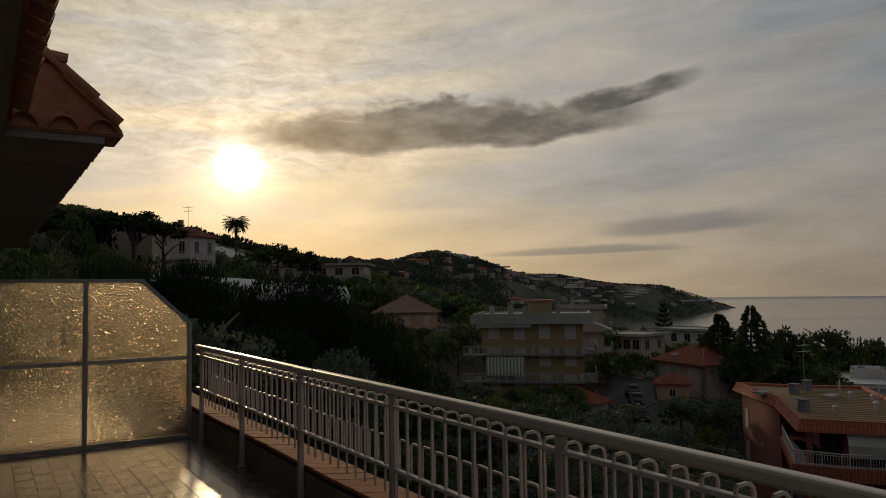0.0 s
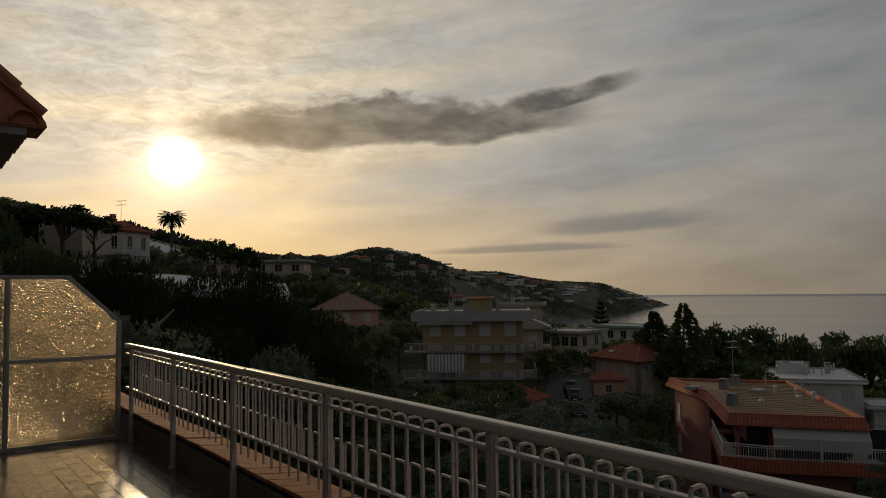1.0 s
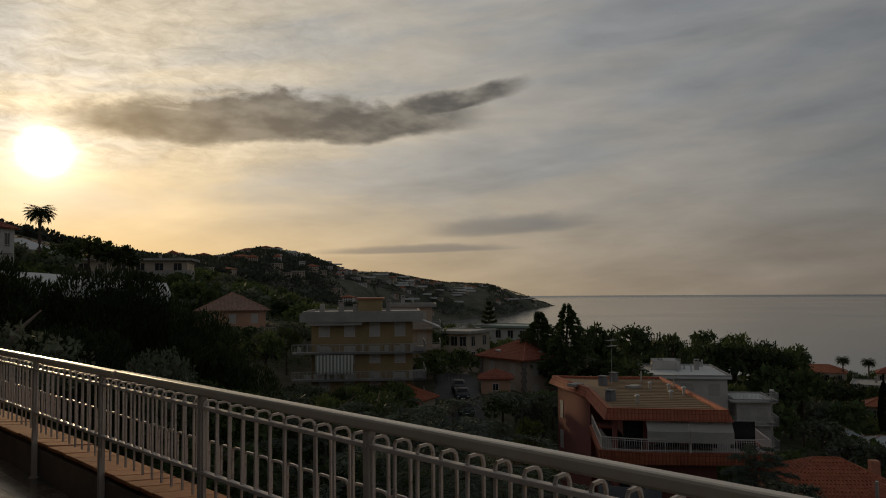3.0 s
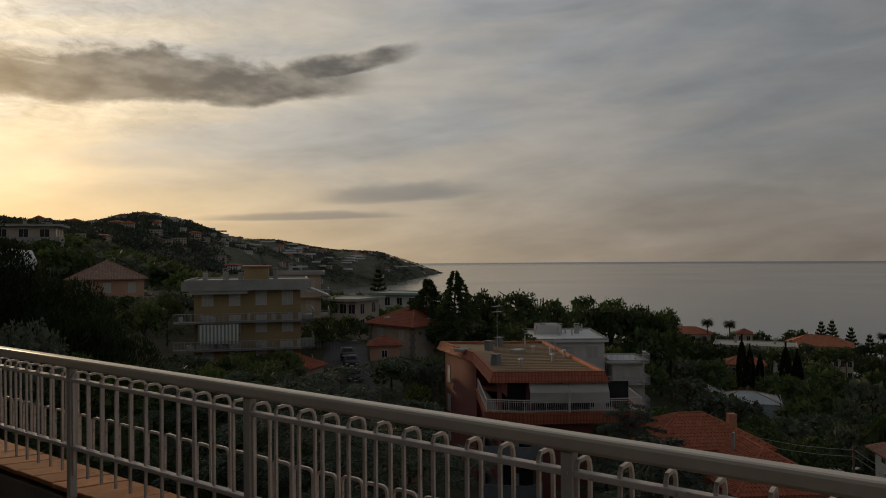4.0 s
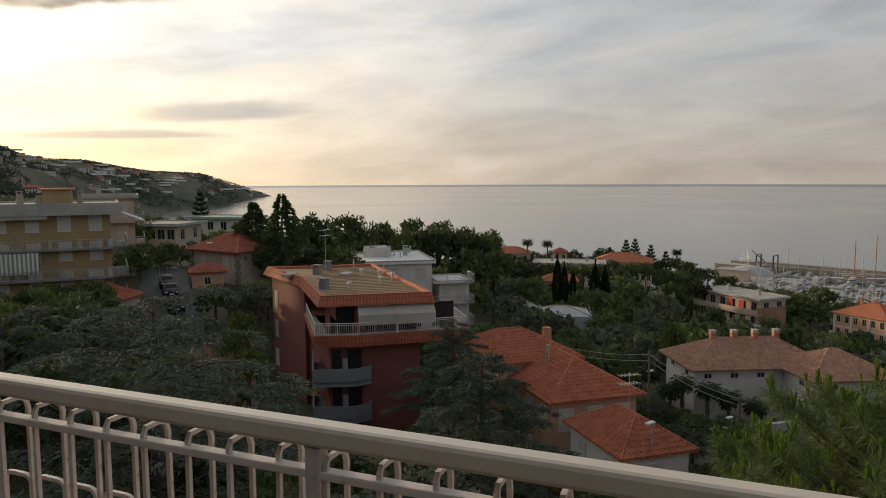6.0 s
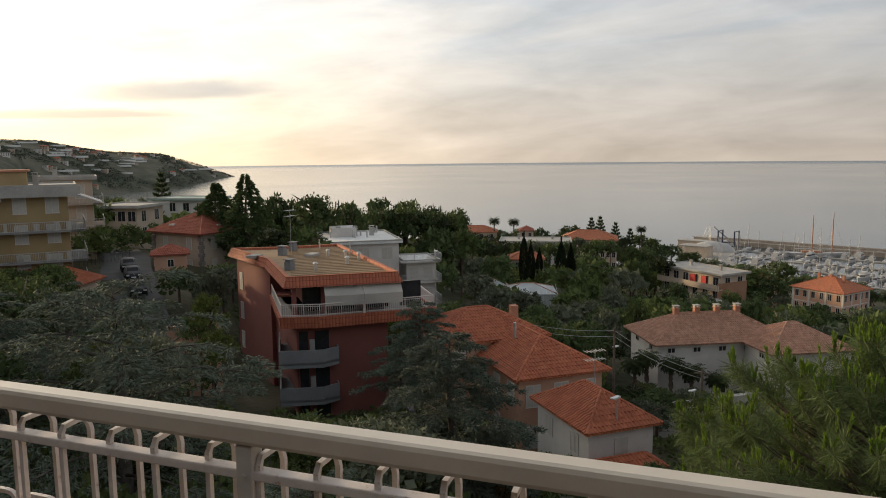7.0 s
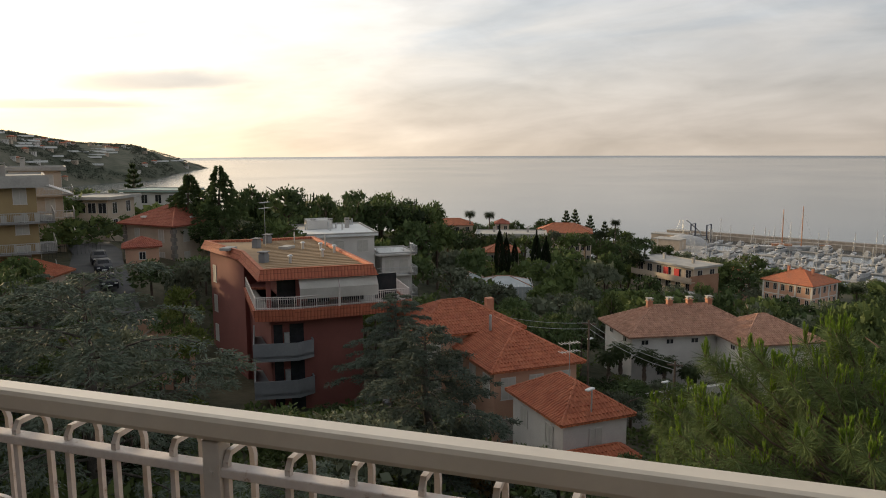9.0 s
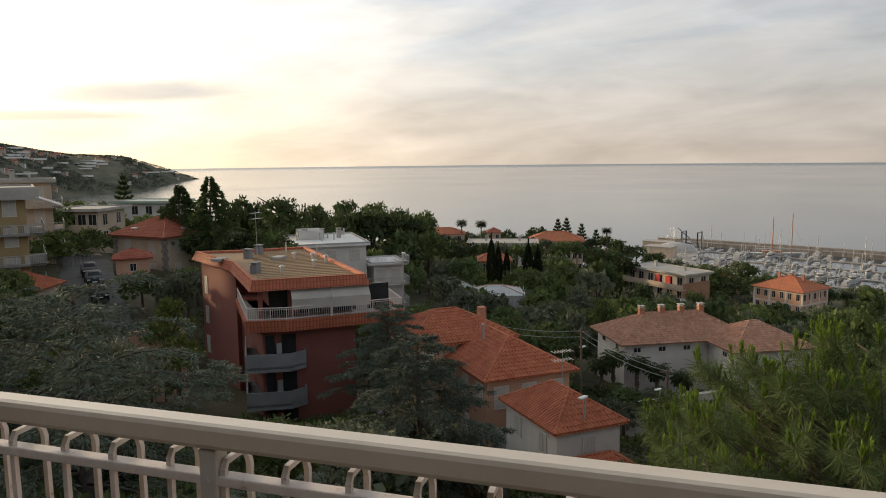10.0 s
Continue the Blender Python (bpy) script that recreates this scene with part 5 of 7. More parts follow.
def lobed(rg, lobes, k, gap=0.35):
    """Points on and in lumpy lobes, with holes; and the way out at each."""
    lobes = np.array(lobes)
    wgt = lobes[:, 3] * lobes[:, 4]
    pick = rg.choice(len(lobes), k, p=wgt / wgt.sum())
    u = unit(rg, k)
    u[:, 2] = np.where(u[:, 2] < -0.35, -u[:, 2], u[:, 2])
    r = 1.0 - np.abs(rg.normal(0, 0.16, k))
    p = lobes[pick, :3] + u * r[:, None] * lobes[pick, 3:6]
    nz = np.array([noise.noise(Vector(q * 2.6)) for q in p])
    keep = nz > -gap
    return p[keep], u[keep]


def broad_mesh(seed, k, leaf, material, flatness=0.75, nl=26):
    rg = np.random.default_rng(seed)
    lobes = [(0, 0, 0.0, 0.56, 0.56, 0.56 * flatness)]
    for i in range(nl):
        a, e = rg.uniform(0, 2 * math.pi), rg.uniform(-0.35, 1.25)
        r, o = rg.uniform(0.14, 0.33), rg.uniform(0.56, 0.72)
        lobes.append((math.cos(a) * o * math.cos(e), math.sin(a) * o * math.cos(e), math.sin(e) * o * flatness, r, r, r * 0.85))
    p, u = lobed(rg, lobes, k, 0.28)
    d = u * 0.5 + unit(rg, len(p)) * 0.9 + np.array([0, 0, 0.1])
    fine = blades(p, d, unit(rg, len(p)), leaf * rg.uniform(0.6, 1.5, len(p)), leaf * 0.62)
    q, u = lobed(rg, np.array(lobes) * [1, 1, 1, 0.78, 0.78, 0.78], k // 9, 0.6)
    inner = blades(q - u * 0.05, unit(rg, len(q)), u, leaf * 2.8, leaf * 2.2)
    return leaf_mesh("crown", np.concatenate([inner, fine]), material)


def limb_mesh(seed, h, r, material, spread=0.5, k=6, top=0.75):
    rg = random.Random(seed)
    bm = bmesh.new()
    tube(bm, [(0, 0, -0.6), (0.02 * h, 0, h * 0.3), (0, 0.02 * h, h * 0.6), (0.03 * h, 0, h * top)], [r * 1.25, r, r * 0.75, r * 0.3], 7)
    for i in range(k):
        a = i * 2.4 + rg.random()
        z = h * rg.uniform(0.35, 0.65)
        e = spread * h * rg.uniform(0.5, 0.9)
        tube(bm, [(0, 0, z), (math.cos(a) * e * 0.5, math.sin(a) * e * 0.5, z + e * 0.35), (math.cos(a) * e, math.sin(a) * e, z + e * 0.55)], [r * 0.5, r * 0.35, r * 0.12], 5)
    return mesh_of(bm, material, True, "trunk")


CROWNS = {}


def tree_kind(key, make_crown, make_trunk):
    if key not in CROWNS:
        CROWNS[key] = make_crown(), make_trunk()
    return CROWNS[key]


def put_tree(kind, x, y, h, r, label, z=None, seed=0, squash=0.8, group="trees on the slope", category="tree", name="tree"):
    """A tree of height h and crown radius r with its foot at the ground."""
    z = gz(x, y) if z is None else z
    rng = random.Random(seed * 7919 + int(x * 31 + y * 17))
    v = rng.randrange(3)
    mats = {"dark": LEAF_DARK, "mid": LEAF_MID, "light": LEAF_LIGHT, "olive": LEAF_OLIVE, "rust": LEAF_RUST, "pine": LEAF_HEDGE}
    near = math.hypot(x, y) < 80
    crown, trunk = tree_kind((kind, v, near), lambda: broad_mesh(hash_of(kind) + v, 2700 if near else 1200, 0.062 if near else 0.092, mats[kind], 0.6 if kind == "pine" else 0.8), lambda: limb_mesh(v, 1.0, 0.035, BARK))
    tr = thing(name, label, category, (x, y, z), rng.uniform(0, 360), group)
    link("trunk", trunk, tr, m=Matrix.Diagonal((min(h * 0.8, r * 1.5), min(h * 0.8, r * 1.5), h, 1)))
    vr = min(r * squash * 1.15, h * 0.5) if kind == "pine" else max(r * squash, h * 0.44)
    link("crown", crown, tr, m=Matrix.Translation((0, 0, h - vr)) @ Matrix.Diagonal((r, r * rng.uniform(0.85, 1.1), vr * 1.02, 1)))
    return tr


def hash_of(s):
    return sum((i + 1) * ord(c) for i, c in enumerate(s)) % 9973


def cypress(x, y, top, h, r=0.9, label="slender dark green column cypress"):
    def crown():
        rg = np.random.default_rng(5)
        k = 2600
        t = rg.uniform(0, 1, k) ** 0.85
        a = rg.uniform(0, 2 * math.pi, k)
        rad = np.sin(np.clip(t * 1.05 + 0.08, 0, 1) * math.pi) ** 0.55 * (1 - t * 0.35) * rg.uniform(0.75, 1.0, k)
        p = np.stack([np.cos(a) * rad, np.sin(a) * rad, t], 1)
        d = np.stack([np.cos(a) * 0.35, np.sin(a) * 0.35, np.full(k, 0.6)], 1) * [1, 1, 0.2] + rg.normal(0, 0.1, (k, 3)) * [1, 1, 0.1]
        return leaf_mesh("crown", blades(p, d, unit(rg, k), 0.16, 0.10), LEAF_CYPRESS)

    crown_, trunk = tree_kind("cypress", crown, lambda: limb_mesh(1, 1.0, 0.02, BARK, 0.05, 2))
    tr = thing("cypress", label, "tree", (x, y, top - h), 40 * x, "cypresses")
    link("trunk", trunk, tr, m=Matrix.Diagonal((h * 0.8, h * 0.8, h, 1)))
    link("crown", crown_, tr, m=Matrix.Translation((0, 0, 0.04 * h)) @ Matrix.Diagonal((r, r, h * 0.96, 1)))


def palm(x, y, top, h, r=2.2, label="tall date palm with a full crown", fronds=46, droop=1.0, group="palms"):
    def crown():
        rg = np.random.default_rng(9)
        vs = []
        for i in range(fronds):
            a = i * 2.399
            e0 = 1.25 - 1.7 * (i / fronds) ** 0.8
            prev = np.zeros(3)
            n_seg = 11
            for s in range(n_seg):
                t = (s + 1) / n_seg
                e = e0 - t * 1.25 * droop
                dirn = np.array([math.cos(a) * math.cos(e), math.sin(a) * math.cos(e), math.sin(e)])
                cur = prev + dirn / n_seg
                side = np.array([-math.sin(a), math.cos(a), 0])
                pts = np.stack([prev] * 5)
                dd = np.stack([dirn, side + dirn * 0.7 - [0, 0, 0.25], -side + dirn * 0.7 - [0, 0, 0.25], side + dirn * 0.9 - [0, 0, 0.5], -side + dirn * 0.9 - [0, 0, 0.5]])
                ln = np.array([0.13, *([0.34 * math.sin(math.pi * (0.12 + 0.85 * t))] * 4)])
                vs.append(blades(pts + rg.normal(0, 0.008, (5, 3)), dd, np.tile([0, 0, 1.0], (5, 1)) + rg.normal(0, 0.3, (5, 3)), ln, np.array([0.03, 0.05, 0.05, 0.05, 0.05])))
                prev = cur
        return leaf_mesh("fronds", np.concatenate(vs), LEAF_PALM)

    def trunk():
        bm = bmesh.new()
        k = 16
        tube(bm, [(0.004 * math.sin(i), 0, -0.06 + 1.06 * i / k) for i in range(k + 1)], [0.026 * (1.15 if i % 2 else 0.95) * (1.25 if i == 0 else 1.25 if i > k - 3 else 1) for i in range(k + 1)], 8)
        return mesh_of(bm, BARK, True, "trunk")

    cr, trk = tree_kind(("palm", fronds, droop), crown, trunk)
    tr = thing("palm", label, "palm", (x, y, top - h), 70 * x, group)
    link("trunk", trk, tr, m=Matrix.Diagonal((9.0, 9.0, h * 0.9, 1)))
    link("crown", cr, tr, m=Matrix.Translation((0, 0, h * 0.9)) @ Matrix.Diagonal((r, r, r * 0.9, 1)))


def tiered(x, y, top, h, r, tiers, label, neat=False, name="conifer", material=None):
    """A conifer in tiers: level and regular, or dark, ragged and drooping."""
    def crown():
        rg = np.random.default_rng(21 + tiers)
        vs = []
        for i in range(tiers):
            t = (i + 0.5) / tiers
            z0 = 0.12 + 0.86 * t
            R = (1 - t) ** (0.75 if neat else 0.7) * (0.92 if t > 0.12 else 0.75)
            kb = 7
            for j in range(kb):
                a = j * 2 * math.pi / kb + i * 0.7 + rg.normal(0, 0.05 if neat else 0.3)
                RR = R * (1 if neat else rg.uniform(0.5, 1.15))
                k = int((110 if neat else 160) * (0.35 + RR))
                s = rg.uniform(0.08, 1, k) ** 0.7
                side = rg.normal(0, 0.10, k) * RR * (1.15 - s)
                dz = (0.04 * s ** 2 if neat else 0.035 * s - 0.085 * s ** 2) + rg.normal(0, 0.007 if neat else 0.012, k)
                p = np.stack([np.cos(a) * s * RR - np.sin(a) * side, np.sin(a) * s * RR + np.cos(a) * side, z0 + dz], 1)
                d = np.stack([np.full(k, math.cos(a)), np.full(k, math.sin(a)), np.full(k, 0.1 if neat else -0.05)], 1) + rg.normal(0, 0.5, (k, 3)) * [1, 1, 0.15]
                vs.append(blades(p, d, np.tile([0, 0, 1.0], (k, 1)) + rg.normal(0, 0.5, (k, 3)), 0.10 if neat else 0.085, 0.03 if neat else 0.022))
        return leaf_mesh("crown", np.concatenate(vs), material or LEAF_DARK)

    cr, trk = tree_kind(("tier", tiers, neat), crown, lambda: limb_mesh(3, 1.0, 0.018, BARK, 0.03, 2, 0.98))
    tr = thing(name, label, "tree", (x, y, top - h), 33 * x, "conifers")
    link("trunk", trk, tr, m=Matrix.Diagonal((h, h, h, 1)))
    link("crown", cr, tr, m=Matrix.Diagonal((r, r, h, 1)))


def cedar_mesh(seed, h, r, flat, limbs, per):
    """A spreading cedar: level limbs bearing flat, drooping sprays of needles. Returns crown and wood."""
    rg = np.random.default_rng(seed)
    bm = bmesh.new()
    lean = 0.04 * h
    tube(bm, [(0, 0, -1.5), (lean * 0.3, 0, h * 0.35), (lean, lean * 0.4, h * 0.7), (lean * 0.8, lean * 0.5, h * 0.97)], [h * 0.034, h * 0.026, h * 0.016, h * 0.004], 9)
    vs = []
    for i in range(limbs):
        t = (i + 0.5) / limbs
        z = h * (0.22 + 0.76 * t)
        a = i * 2.399 + rg.normal(0, 0.25)
        prof = (1 - t) ** 0.6 if not flat else (0.55 + 0.45 * math.sin(math.pi * min(1, t * 1.15 + 0.1))) * (1 if t < 0.85 else 0.6)
        L = r * prof * rg.uniform(0.75, 1.1) + 0.5
        rise = (0.22 if flat else 0.12) * L * (0.3 + t)
        ca, sa = math.cos(a), math.sin(a)
        cx, cy = lean * t * 1.1, lean * 0.5 * t
        path = [Vector((cx + ca * L * s, cy + sa * L * s, z + rise * math.sin(s * 2.2) - (0.10 * L) * s ** 3)) for s in (0, 0.2, 0.4, 0.6, 0.8, 1.0)]
        tube(bm, path, [max(0.010, 0.065 * (L / r) * (1 - s * 0.93)) for s in (0, 0.2, 0.4, 0.6, 0.8, 1.0)], 5)
        # side branches: each a drooping spray
        nb = int(10 + 14 * L / r)
        for j in range(nb):
            s = rg.uniform(0.18, 1.0)
            q = min(4, int(s * 5))
            base = path[q].lerp(path[q + 1], s * 5 - q)
            sgn = 1 if j % 2 else -1
            b = a + sgn * rg.uniform(0.35, 1.25)
            bl = (0.35 + 0.30 * L * (1.1 - s)) * rg.uniform(0.6, 1.15)
            cb, sb = math.cos(b), math.sin(b)
            if bl > 0.9 and j % 3 == 0:
                tube(bm, [base, base + Vector((cb * bl * 0.5, sb * bl * 0.5, 0.03)), base + Vector((cb * bl, sb * bl, -0.16 * bl))], [0.014, 0.010, 0.005], 4)
            k = int(per * (0.4 + bl))
            u = rg.uniform(0.05, 1, k)
            off = rg.normal(0, 0.13, k) * (1.2 - u * 0.6)
            droop = -0.16 * bl * u ** 2 - np.abs(rg.normal(0, 0.10, k)) * (0.3 + u)
            p = np.stack([base.x + cb * bl * u - sb * off, base.y + sb * bl * u + cb * off, base.z + droop + 0.05], 1)
            d = np.stack([np.full(k, cb), np.full(k, sb), np.full(k, -0.25)], 1) + rg.normal(0, 0.55, (k, 3)) * [1, 1, 0.6]
            vs.append(blades(p, d, np.tile([0, 0, 1.0], (k, 1)) + rg.normal(0, 0.6, (k, 3)), rg.uniform(0.13, 0.30, k), rg.uniform(0.04, 0.08, k)))
    return leaf_mesh("crown", np.concatenate(vs), LEAF_CEDAR), mesh_of(bm, BARK_GREY, True, "trunk")


def build_cedars():
    broad = cedar_mesh(3, 11.0, 7.0, True, 40, 32)
    tall = cedar_mesh(8, 10.5, 5.4, False, 50, 46)
    spots = [(broad, 20.6, 20.0, -3.0, 11.0, 1.0, 0), (tall, 32.2, 11.0, -6.6, 10.5, 1.0, 60), (broad, 23.5, 31.5, -4.6, 11.0, 0.95, 140), (broad, 33.5, 37.0, -6.6, 11.0, 0.95, 250),
             (tall, 48.0, 19.5, -8.6, 10.5, 0.8, 200), (tall, 25.5, 4.5, -11.0, 10.5, 0.8, 10), (broad, 18.5, 11.0, -8.2, 11.0, 0.75, 310), (broad, 42.0, 47.0, -8.4, 11.0, 0.85, 30)]
    for (crown, wood), x, y, top, h, s, yaw in spots:
        tr = thing("cedar", "spreading grey-green cedar with drooping sprays and level limbs", "tree", (x, y, top - h * s), yaw, "cedars below the terrace")
        link("trunk", wood, tr, m=Matrix.Diagonal((s, s, s, 1)))
        link("crown", crown, tr, m=Matrix.Diagonal((s, s, s, 1)))


def build_near_pine():
    """The young pine close below the terrace: long needles in brushes and upright pale shoots."""
    rg = np.random.default_rng(14)
    cx, cy, top = 15.4, -3.7, -1.55
    foot = gz(cx, cy)
    tr = thing("pine_tree", "bushy pine with long needles and bright upright shoots", "tree", (cx, cy, foot))
    H = top - foot
    bm = bmesh.new()
    tube(bm, [(0, 0, -1), (0.1, 0.1, H * 0.4), (-0.15, 0.15, H * 0.62), (0.1, -0.05, H * 0.8), (0, 0, H * 0.95)], [0.2, 0.16, 0.12, 0.08, 0.02], 9)
    needles, shoots = [], []
    for i in range(330):
        u = unit(rg, 1)[0]
        u[2] = -u[2] if u[2] < -0.45 else u[2]
        lump = 1 + 0.20 * noise.noise(Vector(u * 2.4)) + 0.10 * noise.noise(Vector(u * 6.0))
        deep = i % 3 == 0
        reach = rg.uniform(0.45, 0.75) if deep else rg.uniform(0.82, 1.0)
        tip = np.array([0, 0, H - 3.4]) + u * np.array([3.7, 4.6, 3.1]) * reach * lump
        root = np.array([tip[0] * 0.25, tip[1] * 0.25, max(0.5, tip[2] - 1.3 - 0.5 * rg.random())])
        knee = root * 0.35 + tip * 0.65 - [0, 0, 0.18]
        tube(bm, [root, knee, tip], [0.035, 0.020, 0.009], 5)
        way = tip - knee
        way /= np.linalg.norm(way)
        k = 250
        t = rg.uniform(0.0, 1.0, k)
        around = unit(rg, k)
        base = tip - way * (t * 0.55)[:, None]
        d = around + way * 0.55 - np.array([0, 0, 0.12])
        needles.append(blades(base, d, unit(rg, k), rg.uniform(0.24, 0.44, k), 0.0115))
        if deep and rg.random() < 0.6:
            continue
        for c in range(rg.integers(2, 6)):
            p0 = tip + rg.normal(0, 0.05, 3) * [1, 1, 0.4]
            ax = np.array([rg.normal(0, 0.16), rg.normal(0, 0.16), 1.0]) + u * 0.12
            ax /= np.linalg.norm(ax)
            ln = rg.uniform(0.14, 0.40)
            tube(bm, [p0, p0 + ax * ln], [0.010, 0.006], 4)
            k = 46
            t = rg.uniform(0.0, 1, k) ** 0.8
            around = unit(rg, k)
            b0 = p0 + ax * (t * ln)[:, None] + around * 0.010
            shoots.append(blades(b0, around * 0.24 + ax, unit(rg, k), rg.uniform(0.06, 0.11, k), 0.020))
    part("trunk", bm, BARK, tr, smooth=True)
    tagged(link("foliage", leaf_mesh("needles", np.concatenate(needles), LEAF_PINE), tr, "long dull green needles"), kind="stuff")
    tagged(link("new_growth", leaf_mesh("shoots", np.concatenate(shoots), LEAF_CANDLE), tr, "bright green new shoots"), kind="stuff")


def build_canopy():
    """The dark pine canopy beside the terrace."""
    rg = np.random.default_rng(31)
    spots = [(6.5, 45.5, 2.6, 5.2), (11.5, 45.0, 2.3, 5.4), (16.2, 43.0, 1.5, 5.0), (19.6, 42.5, -0.6, 4.6), (22.5, 43.0, -3.0, 4.4), (1.0, 47.0, 3.0, 5.2), (13.0, 38.0, -1.6, 4.8), (17.5, 36.0, -4.2, 4.4), (5.5, 37.0, -1.0, 5.0), (8.0, 30.0, -4.0, 4.5)]
    for i, (x, y, top, r) in enumerate(spots):
        foot = gz(x, y)
        lobes = [(0, 0, 0, 0.7 * r, 0.7 * r, 0.55 * r)]
        for j in range(14):
            a, e = rg.uniform(0, 6.28), rg.uniform(-0.2, 1.2)
            q = rg.uniform(0.22, 0.38) * r
            lobes.append((math.cos(a) * math.cos(e) * 0.65 * r, math.sin(a) * math.cos(e) * 0.65 * r, math.sin(e) * 0.5 * r, q, q, q))
        p, u = lobed(rg, lobes, 9000, 0.6)
        d = u * 0.45 + unit(rg, len(p)) * 0.45 + np.array([0, 0, 0.9])
        p[:, 2] += top + 1.2 - r * 0.78 - foot
        tr = thing("pine_tree", "dense dark pine with upright tufts", "tree", (x, y, foot), 0, "pines beside the terrace")
        link("trunk", limb_mesh(i, max(3.0, top - foot), 0.22, BARK, 0.4), tr)
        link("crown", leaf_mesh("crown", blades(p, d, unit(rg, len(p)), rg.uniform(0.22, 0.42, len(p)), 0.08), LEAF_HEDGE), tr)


# stretches that stay open to the terrace: azimuth from, to, the lowest sight line, distance
OPEN = [(21.5, 37.2, -19.0, 68), (8.2, 18.6, -17.0, 50), (3.7, 12.2, -22.1, 42), (-5.5, 5.5, -16.9, 82), (-10.5, -5.6, -10.5, 212), (-1.8, 3.3, -10.6, 190), (22.1, 30.8, -8.3, 98),
        (36.5, 42.4, -7.6, 106), (42.0, 46.0, -10.8, 78), (42.0, 46.0, -7.6, 100), (11.1, 16.4, -11.2, 118), (46.7, 56.2, -6.8, 96), (58.2, 63.4, -2.6, 132), (62.1, 70.3, 0.8, 175), (75.0, 79.4, 2.4, 104),
        (67.7, 78.0, 1.2, 66), (7.0, 11.8, -5.9, 228), (10.5, 15.8, -6.0, 182), (-13.7, -5.0, -8.6, 400), (-5.0, 1.9, -7.6, 400), (42.2, 45.8, -4.6, 138), (38.7, 42.1, -3.8, 168), (72.5, 75.0, 2.2, 122)]
SKY_AZ = [-14, -7.9, -4.9, -2.1, 2.8, 5.7, 8.3, 10.5, 15.8, 18.5, 20.7, 23.7, 27.6, 31, 33.2, 36, 42, 45.6, 49, 52, 57.2, 62.5, 66, 70.3, 74.4, 79.2, 84.4, 95]
SKY_EL = [-8.9, -8.5, -7.7, -7.6, -6.7, -6.3, -5.9, -5.3, -5.2, -5.2, -4.7, -3.4, -3.4, -4.0, -4.6, -3.6, -2.6, -2.6, -2.0, -1.6, 0.2, 1.6, 2.4, 2.6, 3.2, 5.6, 6.6, 7.5]


def in_house(x, y):
    for hx, hy, r in HOUSE_SPOTS:
        if (x - hx) ** 2 + (y - hy) ** 2 < r * r:
            return True
    return False


HOUSE_SPOTS = []
for ob in list(scene.collection.objects):
    if ob.parent is None and ob.type == "EMPTY" and ob.children and any(c.name.startswith("wall") for c in ob.children):
        bb = [ob.matrix_world @ Vector(c) for ch in ob.children if ch.name.startswith("wall") for c in ch.bound_box]
        hx, hy = sum(v.x for v in bb) / len(bb), sum(v.y for v in bb) / len(bb)
        HOUSE_SPOTS.append((hx, hy, 0.55 * max(max(v.x for v in bb) - min(v.x for v in bb), max(v.y for v in bb) - min(v.y for v in bb)) + 1.0))


def tallest(x, y, r, slack=0.0):
    """The greatest height of a tree's top here that keeps the open stretches open."""
    d = math.hypot(x, y)
    a = math.degrees(math.atan2(y, x))
    half = math.degrees(math.atan2(r, d))
    e = float(np.interp(a, SKY_AZ, SKY_EL)) - slack
    for a0, a1, el_, dist in OPEN:
        if d < dist and a + half > a0 and a - half < a1:
            e = min(e, el_)
    return 1.55 + d * math.tan(radians(e))


